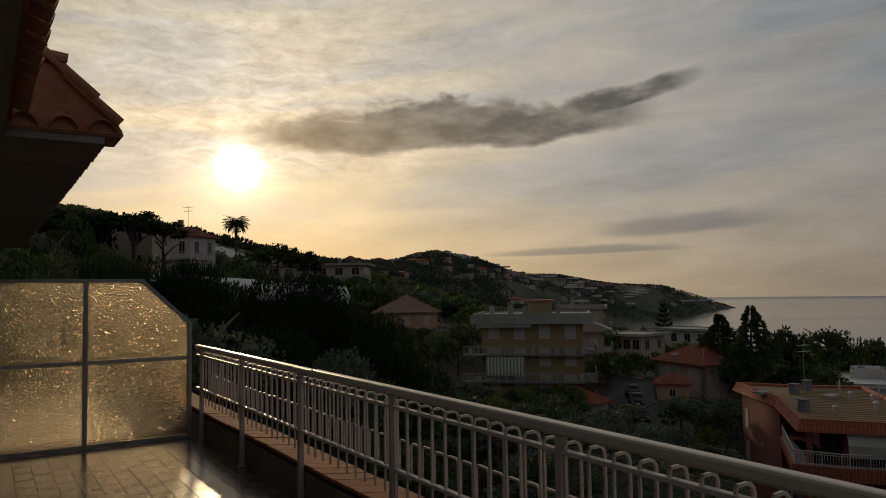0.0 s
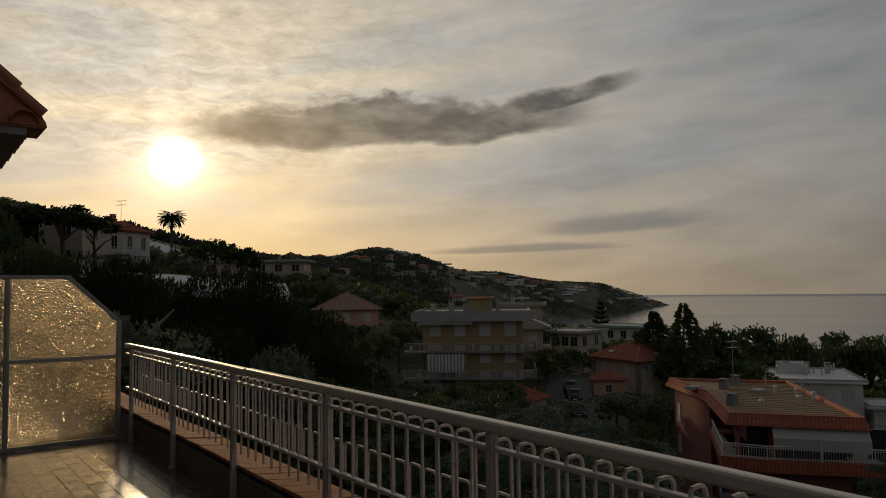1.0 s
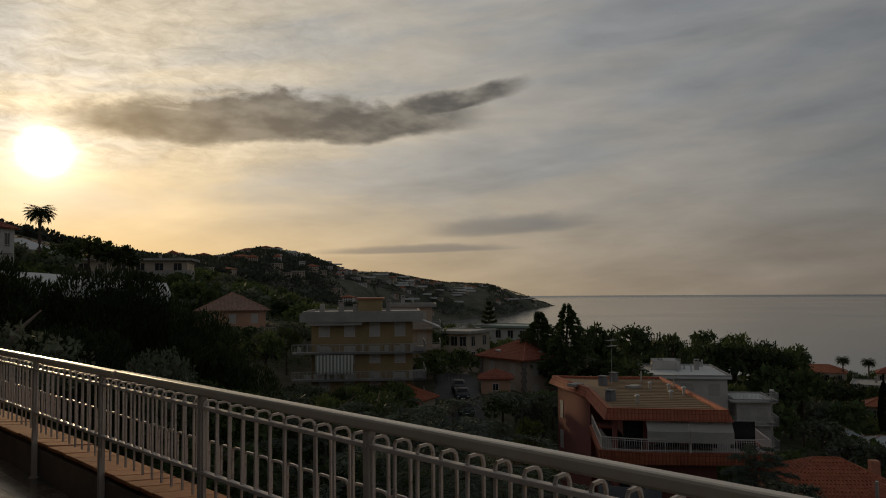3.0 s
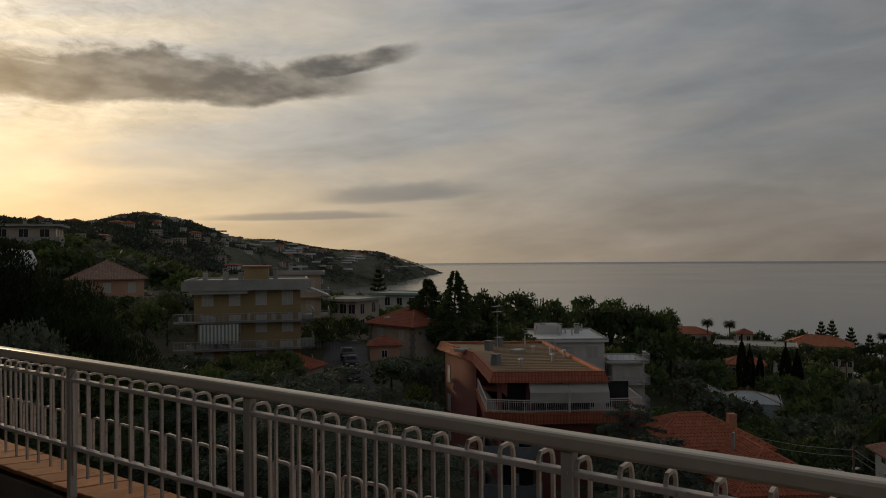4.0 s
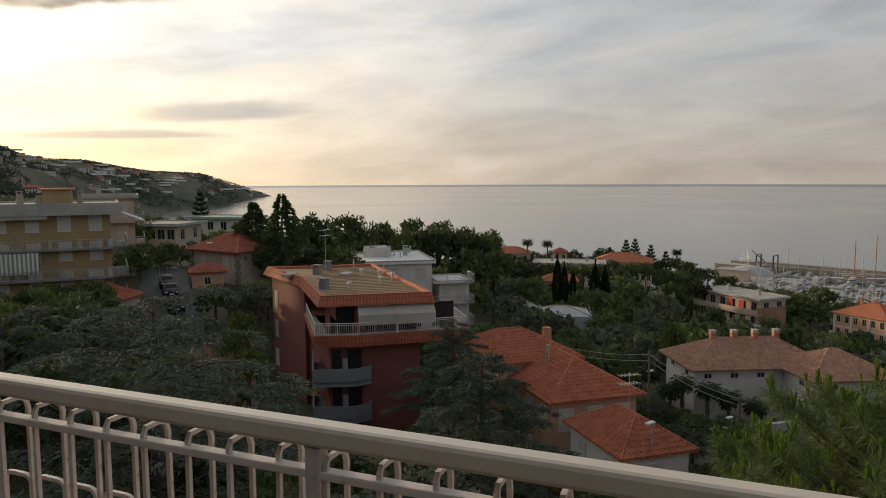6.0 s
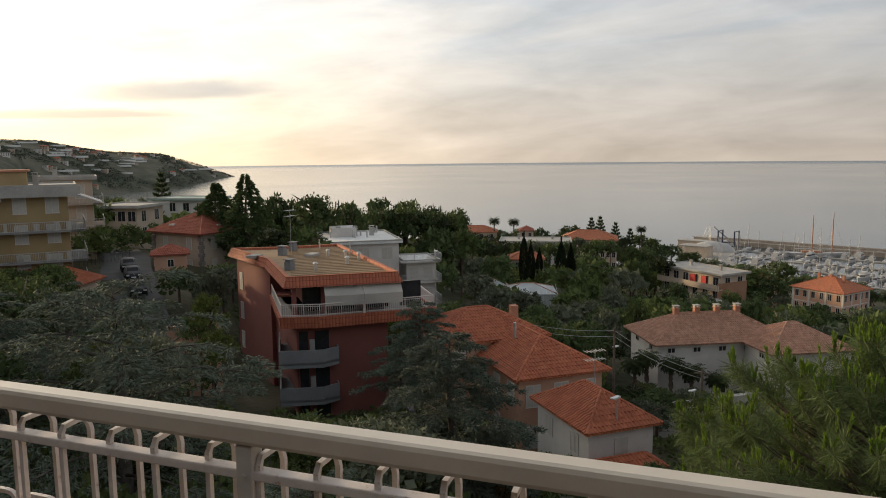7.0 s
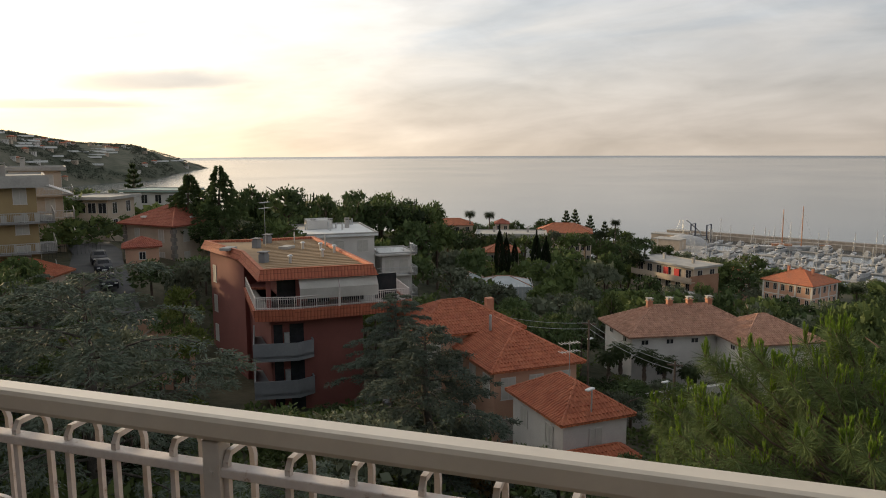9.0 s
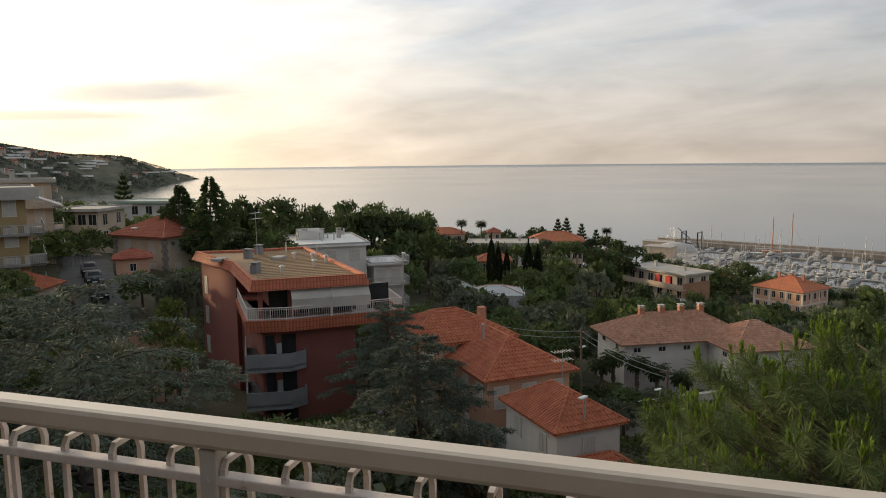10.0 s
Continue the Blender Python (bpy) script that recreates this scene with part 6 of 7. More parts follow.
def build_woods():
    rng = random.Random(77)
    labels = {"dark": "dense dark green evergreen tree", "mid": "rounded green broadleaf garden tree", "light": "yellow-green leafy garden tree", "olive": "grey-green olive tree in a garden", "rust": "tree with rusty autumn leaves", "pine": "umbrella pine with a flat dark crown"}
    placed, far = [], []
    tries = 0
    while len(placed) < 820 and tries < 22000:
        tries += 1
        a = radians(rng.uniform(-15, 92))
        d = rng.choice((rng.uniform(30, 90), rng.uniform(60, 160), rng.uniform(120, 260), rng.uniform(230, 400)))
        x, y = d * math.cos(a), d * math.sin(a)
        if in_house(x, y) or gz(x, y) < SEA + 2.5:
            continue
        if abs((x - 67) * 0.69 - (y - 63) * 0.72) < 4.0 and 48 < x < 84:
            continue
        r = rng.uniform(2.2, 4.4) * (1.0 if d < 150 else 1.6)
        if any((x - px) ** 2 + (y - py) ** 2 < (0.55 * (r + pr)) ** 2 for px, py, pr in placed):
            continue
        z = gz(x, y)
        h = min(rng.uniform(5.0, 11.0) * (1.0 if d < 150 else 1.25), tallest(x, y, r, rng.uniform(0.0, 0.35)) - z)
        if h < 1.6:
            continue
        r = min(r, h * 0.75)
        kind = rng.choices(("dark", "mid", "light", "olive", "rust", "pine"), (5, 5, 1.0, 2.5, 0.35, 1.0))[0]
        if kind == "light" and math.degrees(a) > 50:
            kind = "dark"
        if d > 105:
            far.append((x, y, z, h, r, rng.uniform(0, 6.28)))
        else:
            put_tree(kind, x, y, h, r, labels[kind], z, len(placed))
        placed.append((x, y, r))
    rg = np.random.default_rng(55)
    lumps = []
    for v, flat in ((0, 0.8), (1, 0.7), (2, 0.85)):
        me = broad_mesh(300 + v, 560, 0.135, LEAF_MID, flat)
        co_ = np.zeros(len(me.vertices) * 3, np.float32)
        me.vertices.foreach_get("co", co_)
        lumps.append(co_.reshape(-1, 3))
        bpy.data.meshes.remove(me)
    vs = []
    for i, (x, y, z, h, r, turn) in enumerate(far):
        vr = max(r * 0.8, h * 0.46)
        c, s_ = math.cos(turn), math.sin(turn)
        q = lumps[(i // 3) % 3] * [r * 1.05, r * 1.05, vr * 1.1]
        vs.append(np.stack([q[:, 0] * c - q[:, 1] * s_ + x, q[:, 0] * s_ + q[:, 1] * c + y, q[:, 2] + z + h - vr], 1))
    for i, (mt, lb) in enumerate(((LEAF_DARK, "dark evergreen woods down to the shore"), (LEAF_MID, "mixed green woods down to the shore"), (LEAF_OLIVE, "grey-green olive groves down to the shore"))):
        tagged(new("woods", leaf_mesh("woods", np.concatenate(vs[i::3]), mt)), lb, "woods", kind="stuff")
    # low scrub, everywhere between
    rg = np.random.default_rng(6)
    vs = []
    k = 0
    while k < 1500:
        a, d = rg.uniform(radians(-16), radians(95)), 25 * (16 ** rg.random())
        x, y = d * math.cos(a), d * math.sin(a)
        k += 1
        if gz(x, y) < SEA + 1.0 or in_house(x, y) or (abs((x - 67) * 0.69 - (y - 63) * 0.72) < 3.5 and 48 < x < 84):
            continue
        r = rg.uniform(0.8, 1.8) * (1 if d < 150 else 1.8)
        top = tallest(x, y, r)
        z = gz(x, y)
        r = min(r, max(0.4, top - z))
        u = unit(rg, 64)
        u[:, 2] = np.abs(u[:, 2])
        p = np.array([x, y, z - 0.1]) + u * r * rg.uniform(0.7, 1.05, (64, 1))
        vs.append(blades(p, u + unit(rg, 64) * 0.8, unit(rg, 64), 0.42 * (1 if d < 150 else 1.8), 0.28 * (1 if d < 150 else 1.8)))
    ob = new("scrub", leaf_mesh("scrub", np.concatenate(vs), LEAF_MID))
    tagged(ob, "low green scrub and hedges between the gardens", "shrubs", kind="stuff")


def build_picked_trees():
    """Trees that stand out by their shape."""
    for x, y, top, h, r in ((132.7, 71.6, -8.1, 9, 0.9), (146.4, 36.4, -14.9, 11, 1.1), (147.4, 35.2, -16.6, 9, 1.0), (148.0, 29.0, -15.9, 10, 1.2), (148.4, 27.1, -17.2, 9, 1.2), (151, 34.2, -18.4, 6, 0.8), (232, 12, -33.5, 8, 1.0), (131, 73.5, -9.0, 9, 1.1)):
        cypress(x, y, top, h, r)
    tiered(86.5, 61.0, -0.6, 13, 5.6, 15, "tall dark ragged conifer beside the villa")
    tiered(88.5, 67.5, -1.9, 12, 6.4, 15, "tall dark ragged conifer beside the villa")
    tiered(173.5, 152, -3.0, 20, 5.2, 12, "araucaria with level regular tiers", True, "araucaria")
    for x, y, top in ((297.4, 46.3, -24.4), (299, 43.0, -24.0), (296, 36.5, -26.0), (298, 31.0, -28.5)):
        tiered(x, y, top, 18, 4.6, 12, "araucaria with level regular tiers", True, "araucaria")
    put_tree("mid", 82.5, 50.0, 11.0, 5.2, "broad light green umbrella pine", -17.5, 1, 0.62)
    put_tree("dark", 98.0, 57.0, 12.0, 5.0, "dark bushy evergreen behind the villa", -14.6, 2, 0.9)
    put_tree("dark", 134.0, 66.5, 14.0, 4.6, "tall dark evergreen above the white house", -22.2, 3, 1.0)
    for i, (x, y, top, r) in enumerate(((129, 60.5, -6.6, 5.0), (131, 56.0, -7.0, 5.6), (135, 52.5, -7.6, 5.2), (128, 48.0, -10.5, 5.0))):
        put_tree("pine" if i == 2 else "dark", x, y, 14.0, r, "broad dark evergreen above the roofs", top - 14.0, 40 + i, 0.9)
        put_tree("mid", x + 4, y - 3, 12.0, 4.6, "dense evergreen above the roofs", top - 13.0, 50 + i, 0.9)
    for i, (x, y, top, r) in enumerate(((151.5, 79.0, -7.6, 4.6), (154.3, 73.1, -6.6, 5.4), (157.0, 67.2, -6.9, 5.6), (159.2, 61.8, -7.9, 5.2), (161.3, 56.3, -9.3, 4.8))):
        put_tree("dark" if i % 2 else "mid", x, y, 17.0, r, "tall rounded evergreen before the sea", top - 17.0, 80 + i, 0.9)
    for i, (x, y, top, r) in enumerate(((105.0, 69.2, -2.9, 4.2), (106.8, 66.4, -3.9, 4.2), (111.6, 58.0, -4.9, 4.0))):
        put_tree("dark", x, y, 15.0, r, "dark evergreen beside the tall conifers", top - 15.0, 90 + i, 0.95)
    put_tree("dark", 256.5, 47.4, 16.0, 7.0, "large rounded evergreen by the seaside hotel", -38.2, 4, 0.8)
    put_tree("dark", 262.0, 60.0, 15.0, 5.0, "rounded evergreen by the seaside hotel", -38.5, 5, 0.9)
    put_tree("pine", 131.0, 8.0, 10.5, 5.6, "wide dark stone pine", -32.2, 6, 0.75)
    put_tree("pine", 172.0, 1.0, 7.0, 3.4, "small stone pine by the apartments", -38.0, 6, 0.7)
    for i, (x, y, top, r) in enumerate(((180, 28, -21.6, 6.5), (176, 22, -23.5, 6.0), (230, -12, -31.0, 6.0), (226, -16, -33.0, 6.2), (250, -20, -31.5, 7.0), (240, -25, -34, 6.0), (300, 22, -31.0, 7.0), (296, 15, -32.5, 6.0), (290, 8, -34.5, 6.5), (306, 28, -29.8, 5.0))):
        put_tree("dark" if i % 2 else "mid", x, y, 12.0, r, "large green tree above the harbour", top - 12.0, 60 + i, 0.85)
    put_tree("rust", 150, -6.5, 7.5, 4.2, "tree with rusty autumn leaves", -34.6, 7, 0.8)
    put_tree("rust", 152, -10.5, 7.0, 4.0, "tree with rusty autumn leaves", -34.6, 8, 0.8)
    for i, (x, y) in enumerate(((150, -14.5), (149, -18.5), (151, -22.0), (147, -25.5))):
        put_tree("dark", x, y, 8.2, 4.4, "rounded dark evergreen below the palazzo", -35.2 - 0.2 * i, 9 + i, 0.8)
    for i, (x, y, top) in enumerate(((97, 31, -14.2), (94, 27.5, -15.5), (100, 25, -17.0), (112, 18, -20.2), (108, 13, -22.0), (104, 10.5, -22.6), (120, 15, -20.6))):
        put_tree("olive", x, y, 6.5, 3.6, "grey-green olive tree in a garden", top - 6.5, 20 + i, 0.85)
    for i, (x, y, top, r, k) in enumerate(((45.5, 35.5, -8.2, 1.8, "light"), (44, 34, -10.5, 2.2, "light"), (42.0, 35.0, -12.0, 2.4, "mid"), (47.0, 37.8, -9.8, 2.2, "mid"), (40.5, 31.0, -14.6, 1.8, "light"))):
        put_tree(k, x, y, 5.0, r, "fresh green garden tree beside the red block", top - 5.0, 30 + i, 0.95)
    rng = random.Random(19)
    for i in range(22):
        a = 4.0 + i * 0.8
        dist = rng.uniform(250, 275)
        x, y = dist * math.cos(radians(a)), dist * math.sin(radians(a))
        top = 1.55 + dist * math.tan(radians(float(np.interp(a, SKY_AZ, SKY_EL)) - rng.uniform(0.25, 0.8)))
        put_tree(rng.choice(("dark", "mid", "pine", "dark")), x, y, 12.0, rng.uniform(4.0, 6.5), "evergreen tree along the shore road", top - 12.0, 150 + i, 0.9)
        if i % 2 == 0:
            dist = rng.uniform(196, 212)
            x, y = dist * math.cos(radians(a)), dist * math.sin(radians(a))
            top = 1.55 + dist * math.tan(radians(-8.0 - rng.uniform(0.0, 0.6)))
            put_tree(rng.choice(("dark", "mid", "olive")), x, y, 10.0, rng.uniform(4.5, 6.0), "leafy tree below the seaside buildings", top - 10.0, 180 + i, 0.9)
    for i, (a, dist, e) in enumerate(((10.8, 172, -6.3), (12.0, 170, -6.5), (13.2, 174, -6.2), (14.4, 171, -6.4), (15.6, 173, -6.2), (7.4, 214, -6.2), (8.6, 210, -6.3), (9.8, 216, -6.1), (11.0, 212, -6.0), (16.8, 160, -6.0), (18.0, 156, -5.9), (-1.4, 168, -9.7), (0.6, 166, -9.9), (2.6, 170, -9.2), (3.4, 196, -7.4), (4.6, 205, -7.0), (5.8, 210, -6.8), (20.0, 150, -5.6), (21.2, 146, -5.2))):
        x, y = dist * math.cos(radians(a)), dist * math.sin(radians(a))
        put_tree(("dark", "mid", "olive", "dark", "pine")[i % 5], x, y, 10.0, rng.uniform(3.4, 4.8), "leafy garden tree before the seaside buildings", 1.55 + dist * math.tan(radians(e)) - 10.0, 220 + i, 0.95)
    for i, (a, dist, e, r) in enumerate(((82.5, 62, 3.2, 3.4), (84.5, 74, 4.6, 4.4), (86.5, 60, 4.2, 4.4), (88.5, 70, 5.0, 5.0), (90.5, 58, 4.6, 4.6), (93, 66, 5.6, 5.0), (96, 60, 6.0, 5.0), (83.5, 54, 1.2, 3.8), (86, 50, 1.8, 4.2), (89, 48, 2.4, 4.4), (92, 50, 3.0, 4.4))):
        x, y = dist * math.cos(radians(a)), dist * math.sin(radians(a))
        put_tree(("pine", "dark", "dark")[i % 3], x, y, 9.0, r, "dense dark evergreen on the slope beside the terrace", 1.55 + dist * math.tan(radians(e)) - 9.0, 260 + i, 0.85)
    # palms
    palm(36.5, 124.8, 15.0, 10.5, 2.8)
    for x, y, top, h in ((80.2, 6.2, -19.6, 6.0), (80.6, 3.7, -20.2, 6.0), (79.6, 7.4, -20.4, 5.4), (81.0, 1.6, -21.0, 5.2), (82.2, -1.0, -22.2, 3.6)):
        palm(x, y, top, h, 1.8, "fan palm beside the white villa", 46, 1.15, "palms at the villa")
    for x, y, top, h in ((225, -41, -36.5, 8, ), (228, -46, -37.5, 8), (222, -37, -38, 7), (246, 72, -20.8, 8), (250, 66, -21.4, 8), (295, 26.5, -27.2, 10), (236, 27, -25.5, 10), (237.5, 26, -25.0, 10), (205, -42, -37.5, 6)):
        palm(x, y, top, h, 2.6, "tall palm near the shore", 46, 0.8, "palms near the shore")
    # umbrella pines and slope trees up the valley
    for i, (x, y, top, r) in enumerate(((3.0, 84, 11.6, 5.0), (8.5, 85, 12.2, 5.4), (13.5, 84, 11.6, 4.6), (17.0, 86, 10.6, 3.6), (-3.0, 82, 12.0, 5.0))):
        put_tree("pine", x, y, 8.5, r, "umbrella pine with a flat dark crown", top - 8.5, 80 + i, 0.5)
    for i, (x, y, top, r) in enumerate(((6, 66, 4.6, 4.5), (12, 64, 3.6, 4.2), (18, 82, 5.6, 3.6), (2, 70, 7.0, 4.5), (10, 76, 6.8, 4.2), (0, 62, 4.6, 5.0), (16, 72, 4.2, 3.6), (43, 122, 11.2, 4.6), (47, 121, 10.4, 4.4), (40, 126, 10.6, 3.6), (70, 150, 6.0, 4.4), (54, 128, 6.6, 4.6), (80, 150, 2.6, 4.0), (88, 148, 1.6, 4.5), (98, 146, 0.8, 5.0), (24, 96, 6.2, 3.2), (33, 96, 3.4, 3.6))):
        put_tree(("dark", "mid", "pine")[i % 3], x, y, 8.5, r, "dense evergreen on the upper slope", top - 8.5, 100 + i, 0.8)


build_cedars()
build_near_pine()
build_canopy()
build_picked_trees()
build_woods()

# ---- street, cars, poles and wires ----


def build_street():
    bm = bmesh.new()
    pts = [(88, 86), (79, 75.5), (70.5, 67.5), (62, 58.5), (53, 49.0), (44, 41)]
    rows = []
    for i, (x, y) in enumerate(pts):
        a, b_ = Vector(pts[max(0, i - 1)]), Vector(pts[min(len(pts) - 1, i + 1)])
        d = (b_ - a).normalized()
        nn = Vector((-d.y, d.x)) * 3.0
        rows.append([bm.verts.new((x + s * nn.x, y + s * nn.y, gz(x, y) + 0.35)) for s in (-1, 1)] + [bm.verts.new((x + s * nn.x, y + s * nn.y, gz(x, y) - 1.0)) for s in (1, -1)])
    for p, q in zip(rows, rows[1:]):
        for k in range(4):
            bm.faces.new((p[k], p[(k + 1) % 4], q[(k + 1) % 4], q[k]))
    bmesh.ops.recalc_face_normals(bm, faces=bm.faces[:])
    tagged(new("road", mesh_of(bm, ASPHALT)), "narrow grey asphalt street between gardens", "road", kind="structure")
    bm = bmesh.new()
    for k in range(22):
        x, y = 68.0 + k * 0.55, 78.0 - k * 0.12
        rod(bm, (x, y, gz(x, y)), (x, y, gz(x, y) + 1.7), 0.03, seg=4)
    rod(bm, (68, 78, gz(68, 78) + 1.6), (80, 75.4, gz(80, 75.4) + 1.6), 0.04, seg=4)
    fe = thing("fence", "dark iron fence at the top of the street", "fence", (0, 0, 0))
    tagged(part("fence_bars", bm, WIRE, fe), kind="stuff")


CAR_PAINT = surf("dark_car_paint", (0.02, 0.022, 0.03), (0.03, 0.032, 0.04), 2.0, 0.5, 0.0, vary=0.5, spec=0.25)
WHITE_CAR = surf("white_car_paint", (0.6, 0.6, 0.6), (0.68, 0.68, 0.67), 2.0, 0.3, 0.0)
RUBBER = surf("rubber", (0.02, 0.02, 0.02), (0.03, 0.03, 0.03), 5.0, 0.9, 0.1)


def car(at, yaw, paint, label):
    ca = thing("car", label, "car", at, yaw, "cars parked along the street")
    bm = bmesh.new()
    prof = [(-2.0, 0.35), (-2.05, 0.8), (-1.7, 1.0), (-0.95, 1.06), (-0.3, 1.46), (1.1, 1.5), (1.8, 1.1), (2.0, 0.95), (2.02, 0.4)]
    sides = []
    for s in (-1, 1):
        sides.append([bm.verts.new((x, s * (0.86 if z < 1.1 else 0.66), z)) for x, z in prof])
    k = len(prof)
    for i in range(k):
        bm.faces.new((sides[0][i], sides[0][(i + 1) % k], sides[1][(i + 1) % k], sides[1][i]))
    bm.faces.new(sides[0][::-1])
    bm.faces.new(sides[1])
    bmesh.ops.recalc_face_normals(bm, faces=bm.faces[:])
    bmesh.ops.bevel(bm, geom=bm.edges[:], offset=0.05, segments=2, affect="EDGES")
    body = part("body", bm, paint, ca, smooth=True)
    bm = bmesh.new()
    q = [bm.verts.new(c) for c in ((-0.93, -0.62, 1.10), (-0.93, 0.62, 1.10), (-0.37, 0.56, 1.44), (-0.37, -0.56, 1.44))]
    bm.faces.new(q)
    bmesh.ops.solidify(bm, geom=bm.faces[:], thickness=-0.02)
    part("windscreen", bm, DARK_PANE, body)
    for s in (-1, 1):
        part("side_window", boxed(-0.35, 1.25, s * 0.735 - 0.03, s * 0.735 + 0.03, 1.12, 1.38, 0.02), DARK_PANE, body)
        part("headlight", boxed(-2.08, -1.98, s * 0.62 - 0.16, s * 0.62 + 0.16, 0.68, 0.84, 0.02), METAL, body)
        for x in (-1.3, 1.3):
            part("wheel", rod(bmesh.new(), (x, s * 0.72, 0.31), (x, s * 0.9, 0.31), 0.31, seg=14), RUBBER, ca)
    part("number_plate", boxed(-2.09, -2.05, -0.26, 0.26, 0.48, 0.58), WHITE_CAR, body)


def build_street_things():
    for i, (x, y) in enumerate(((71.4, 68.0), (67.5, 63.7), (63.6, 59.4))):
        car((x, y, gz(x, y) + 0.36), 47, CAR_PAINT, "dark hatchback parked nose to the slope")
    car((38.5, 8.6, gz(38.5, 8.6) + 0.05), 110, WHITE_CAR, "white van parked beside the low house")
    for x, y, top, h in ((43.6, 4.97, -12.8, 6.5), (60.9, 0.97, -17.4, 6.5), (70.5, 8.5, -16.9, 6.0), (72.4, 27.5, -8.6, 7.0)):
        lp = thing("street_lamp", "slim grey street lamp with a flat head", "street lamp", (x, y, top - h), 20 * x, "street lamps")
        part("pole", rod(bmesh.new(), (0, 0, -0.3), (0, 0, h - 0.05), 0.07, 0.045, 8), METAL, lp)
        part("lamp_head", boxed(-0.15, 0.55, -0.14, 0.14, h - 0.06, h + 0.06, 0.04), PALE_ROOF, lp)
    poles = [((55.6, 24.3), -11.2, 8.0), ((60.2, 16.8), -12.2, 8.0), ((61.4, 7.4), -12.9, 8.5), ((58.6, 0.4), -15.0, 8.0)]
    tops = []
    for (x, y), top, h in poles:
        po = thing("utility_pole", "weathered wooden utility pole with wires", "utility pole", (x, y, top - h), 0, "utility poles")
        part("pole", rod(bmesh.new(), (0, 0, -0.5), (0, 0, h), 0.11, 0.08, 8), BARK, po)
        part("crossarm", boxed(-0.05, 0.05, -0.6, 0.6, h - 0.35, h - 0.25), BARK, po)
        tops.append(Vector((x, y, top - 0.2)))
    for a, b_ in zip(tops, tops[1:]):
        for dz in (0.0, -0.5):
            wi = thing("overhead_wire", "thin sagging overhead wire between poles", "wire", tuple(a), 0, "overhead wires")
            pts = [(b_ - a) * (i / 12) + Vector((0, 0, dz - 1.6 * (i / 12) * (1 - i / 12))) for i in range(13)]
            part("wire", tube(bmesh.new(), pts, 0.016, 4), METAL, wi)


# ---- the harbour ----
HULL = surf("boat_gelcoat", (0.40, 0.39, 0.38), (0.52, 0.51, 0.50), 0.8, 0.35, 0.02, vary=0.15)
DARK_HULL = surf("boat_trim", (0.03, 0.04, 0.07), (0.05, 0.06, 0.10), 0.8, 0.3, 0.0, vary=0.4)
VARNISH = surf("varnished_spar", (0.36, 0.15, 0.07), (0.44, 0.20, 0.10), 1.0, 0.4, 0.05)


def hull_mesh(L, B, D, material):
    bm = bmesh.new()
    rings = []
    for t in (0.0, 0.2, 0.5, 0.75, 0.92, 1.0):
        w_ = B / 2 * (0.85 + 0.15 * math.sin(t * math.pi)) * (1 - max(0, t - 0.5) ** 2 * 3.9)
        w_ = max(w_, 0.02)
        sheer = D * (0.8 + 0.35 * t ** 2)
        x = -L / 2 + L * t
        rings.append([bm.verts.new(c) for c in ((x, -w_, sheer), (x - 0.03 * L * t, -w_ * 0.75, -0.3), (x - 0.03 * L * t, w_ * 0.75, -0.3), (x, w_, sheer))])
    for a, b_ in zip(rings, rings[1:]):
        for k in range(4):
            bm.faces.new((a[k], a[(k + 1) % 4], b_[(k + 1) % 4], b_[k]))
    bm.faces.new(rings[0][::-1])
    bm.faces.new(rings[-1])
    bmesh.ops.recalc_face_normals(bm, faces=bm.faces[:])
    return mesh_of(bm, material, name="hull")


def motor_boat(L, label):
    bo = thing("motor_yacht", label, "boat", (0, 0, 0), 0, "boats in the marina")
    link("hull", hull_mesh(L, L * 0.3, L * 0.13, HULL), bo)
    bm = bmesh.new()
    prism(bm, [(-L * 0.35, -L * 0.11), (L * 0.16, -L * 0.10), (L * 0.28, 0), (L * 0.16, L * 0.10), (-L * 0.35, L * 0.11)], L * 0.115, L * 0.22)
    ca = part("cabin", bm, HULL, bo)
    part("window_band", prism(bmesh.new(), [(-L * 0.30, -L * 0.113), (L * 0.163, -L * 0.103), (L * 0.287, 0), (L * 0.163, L * 0.103), (-L * 0.30, L * 0.113)], L * 0.155, L * 0.195), DARK_PANE, ca)
    part("flybridge", boxed(-L * 0.25, L * 0.06, -L * 0.08, L * 0.08, L * 0.221, L * 0.27, 0.05), HULL, ca)
    part("radar_arch", tube(bmesh.new(), [(-L * 0.2, -L * 0.08, L * 0.26), (-L * 0.24, -L * 0.06, L * 0.34), (-L * 0.24, L * 0.06, L * 0.34), (-L * 0.2, L * 0.08, L * 0.26)], 0.12, 5), HULL, ca)
    return bo


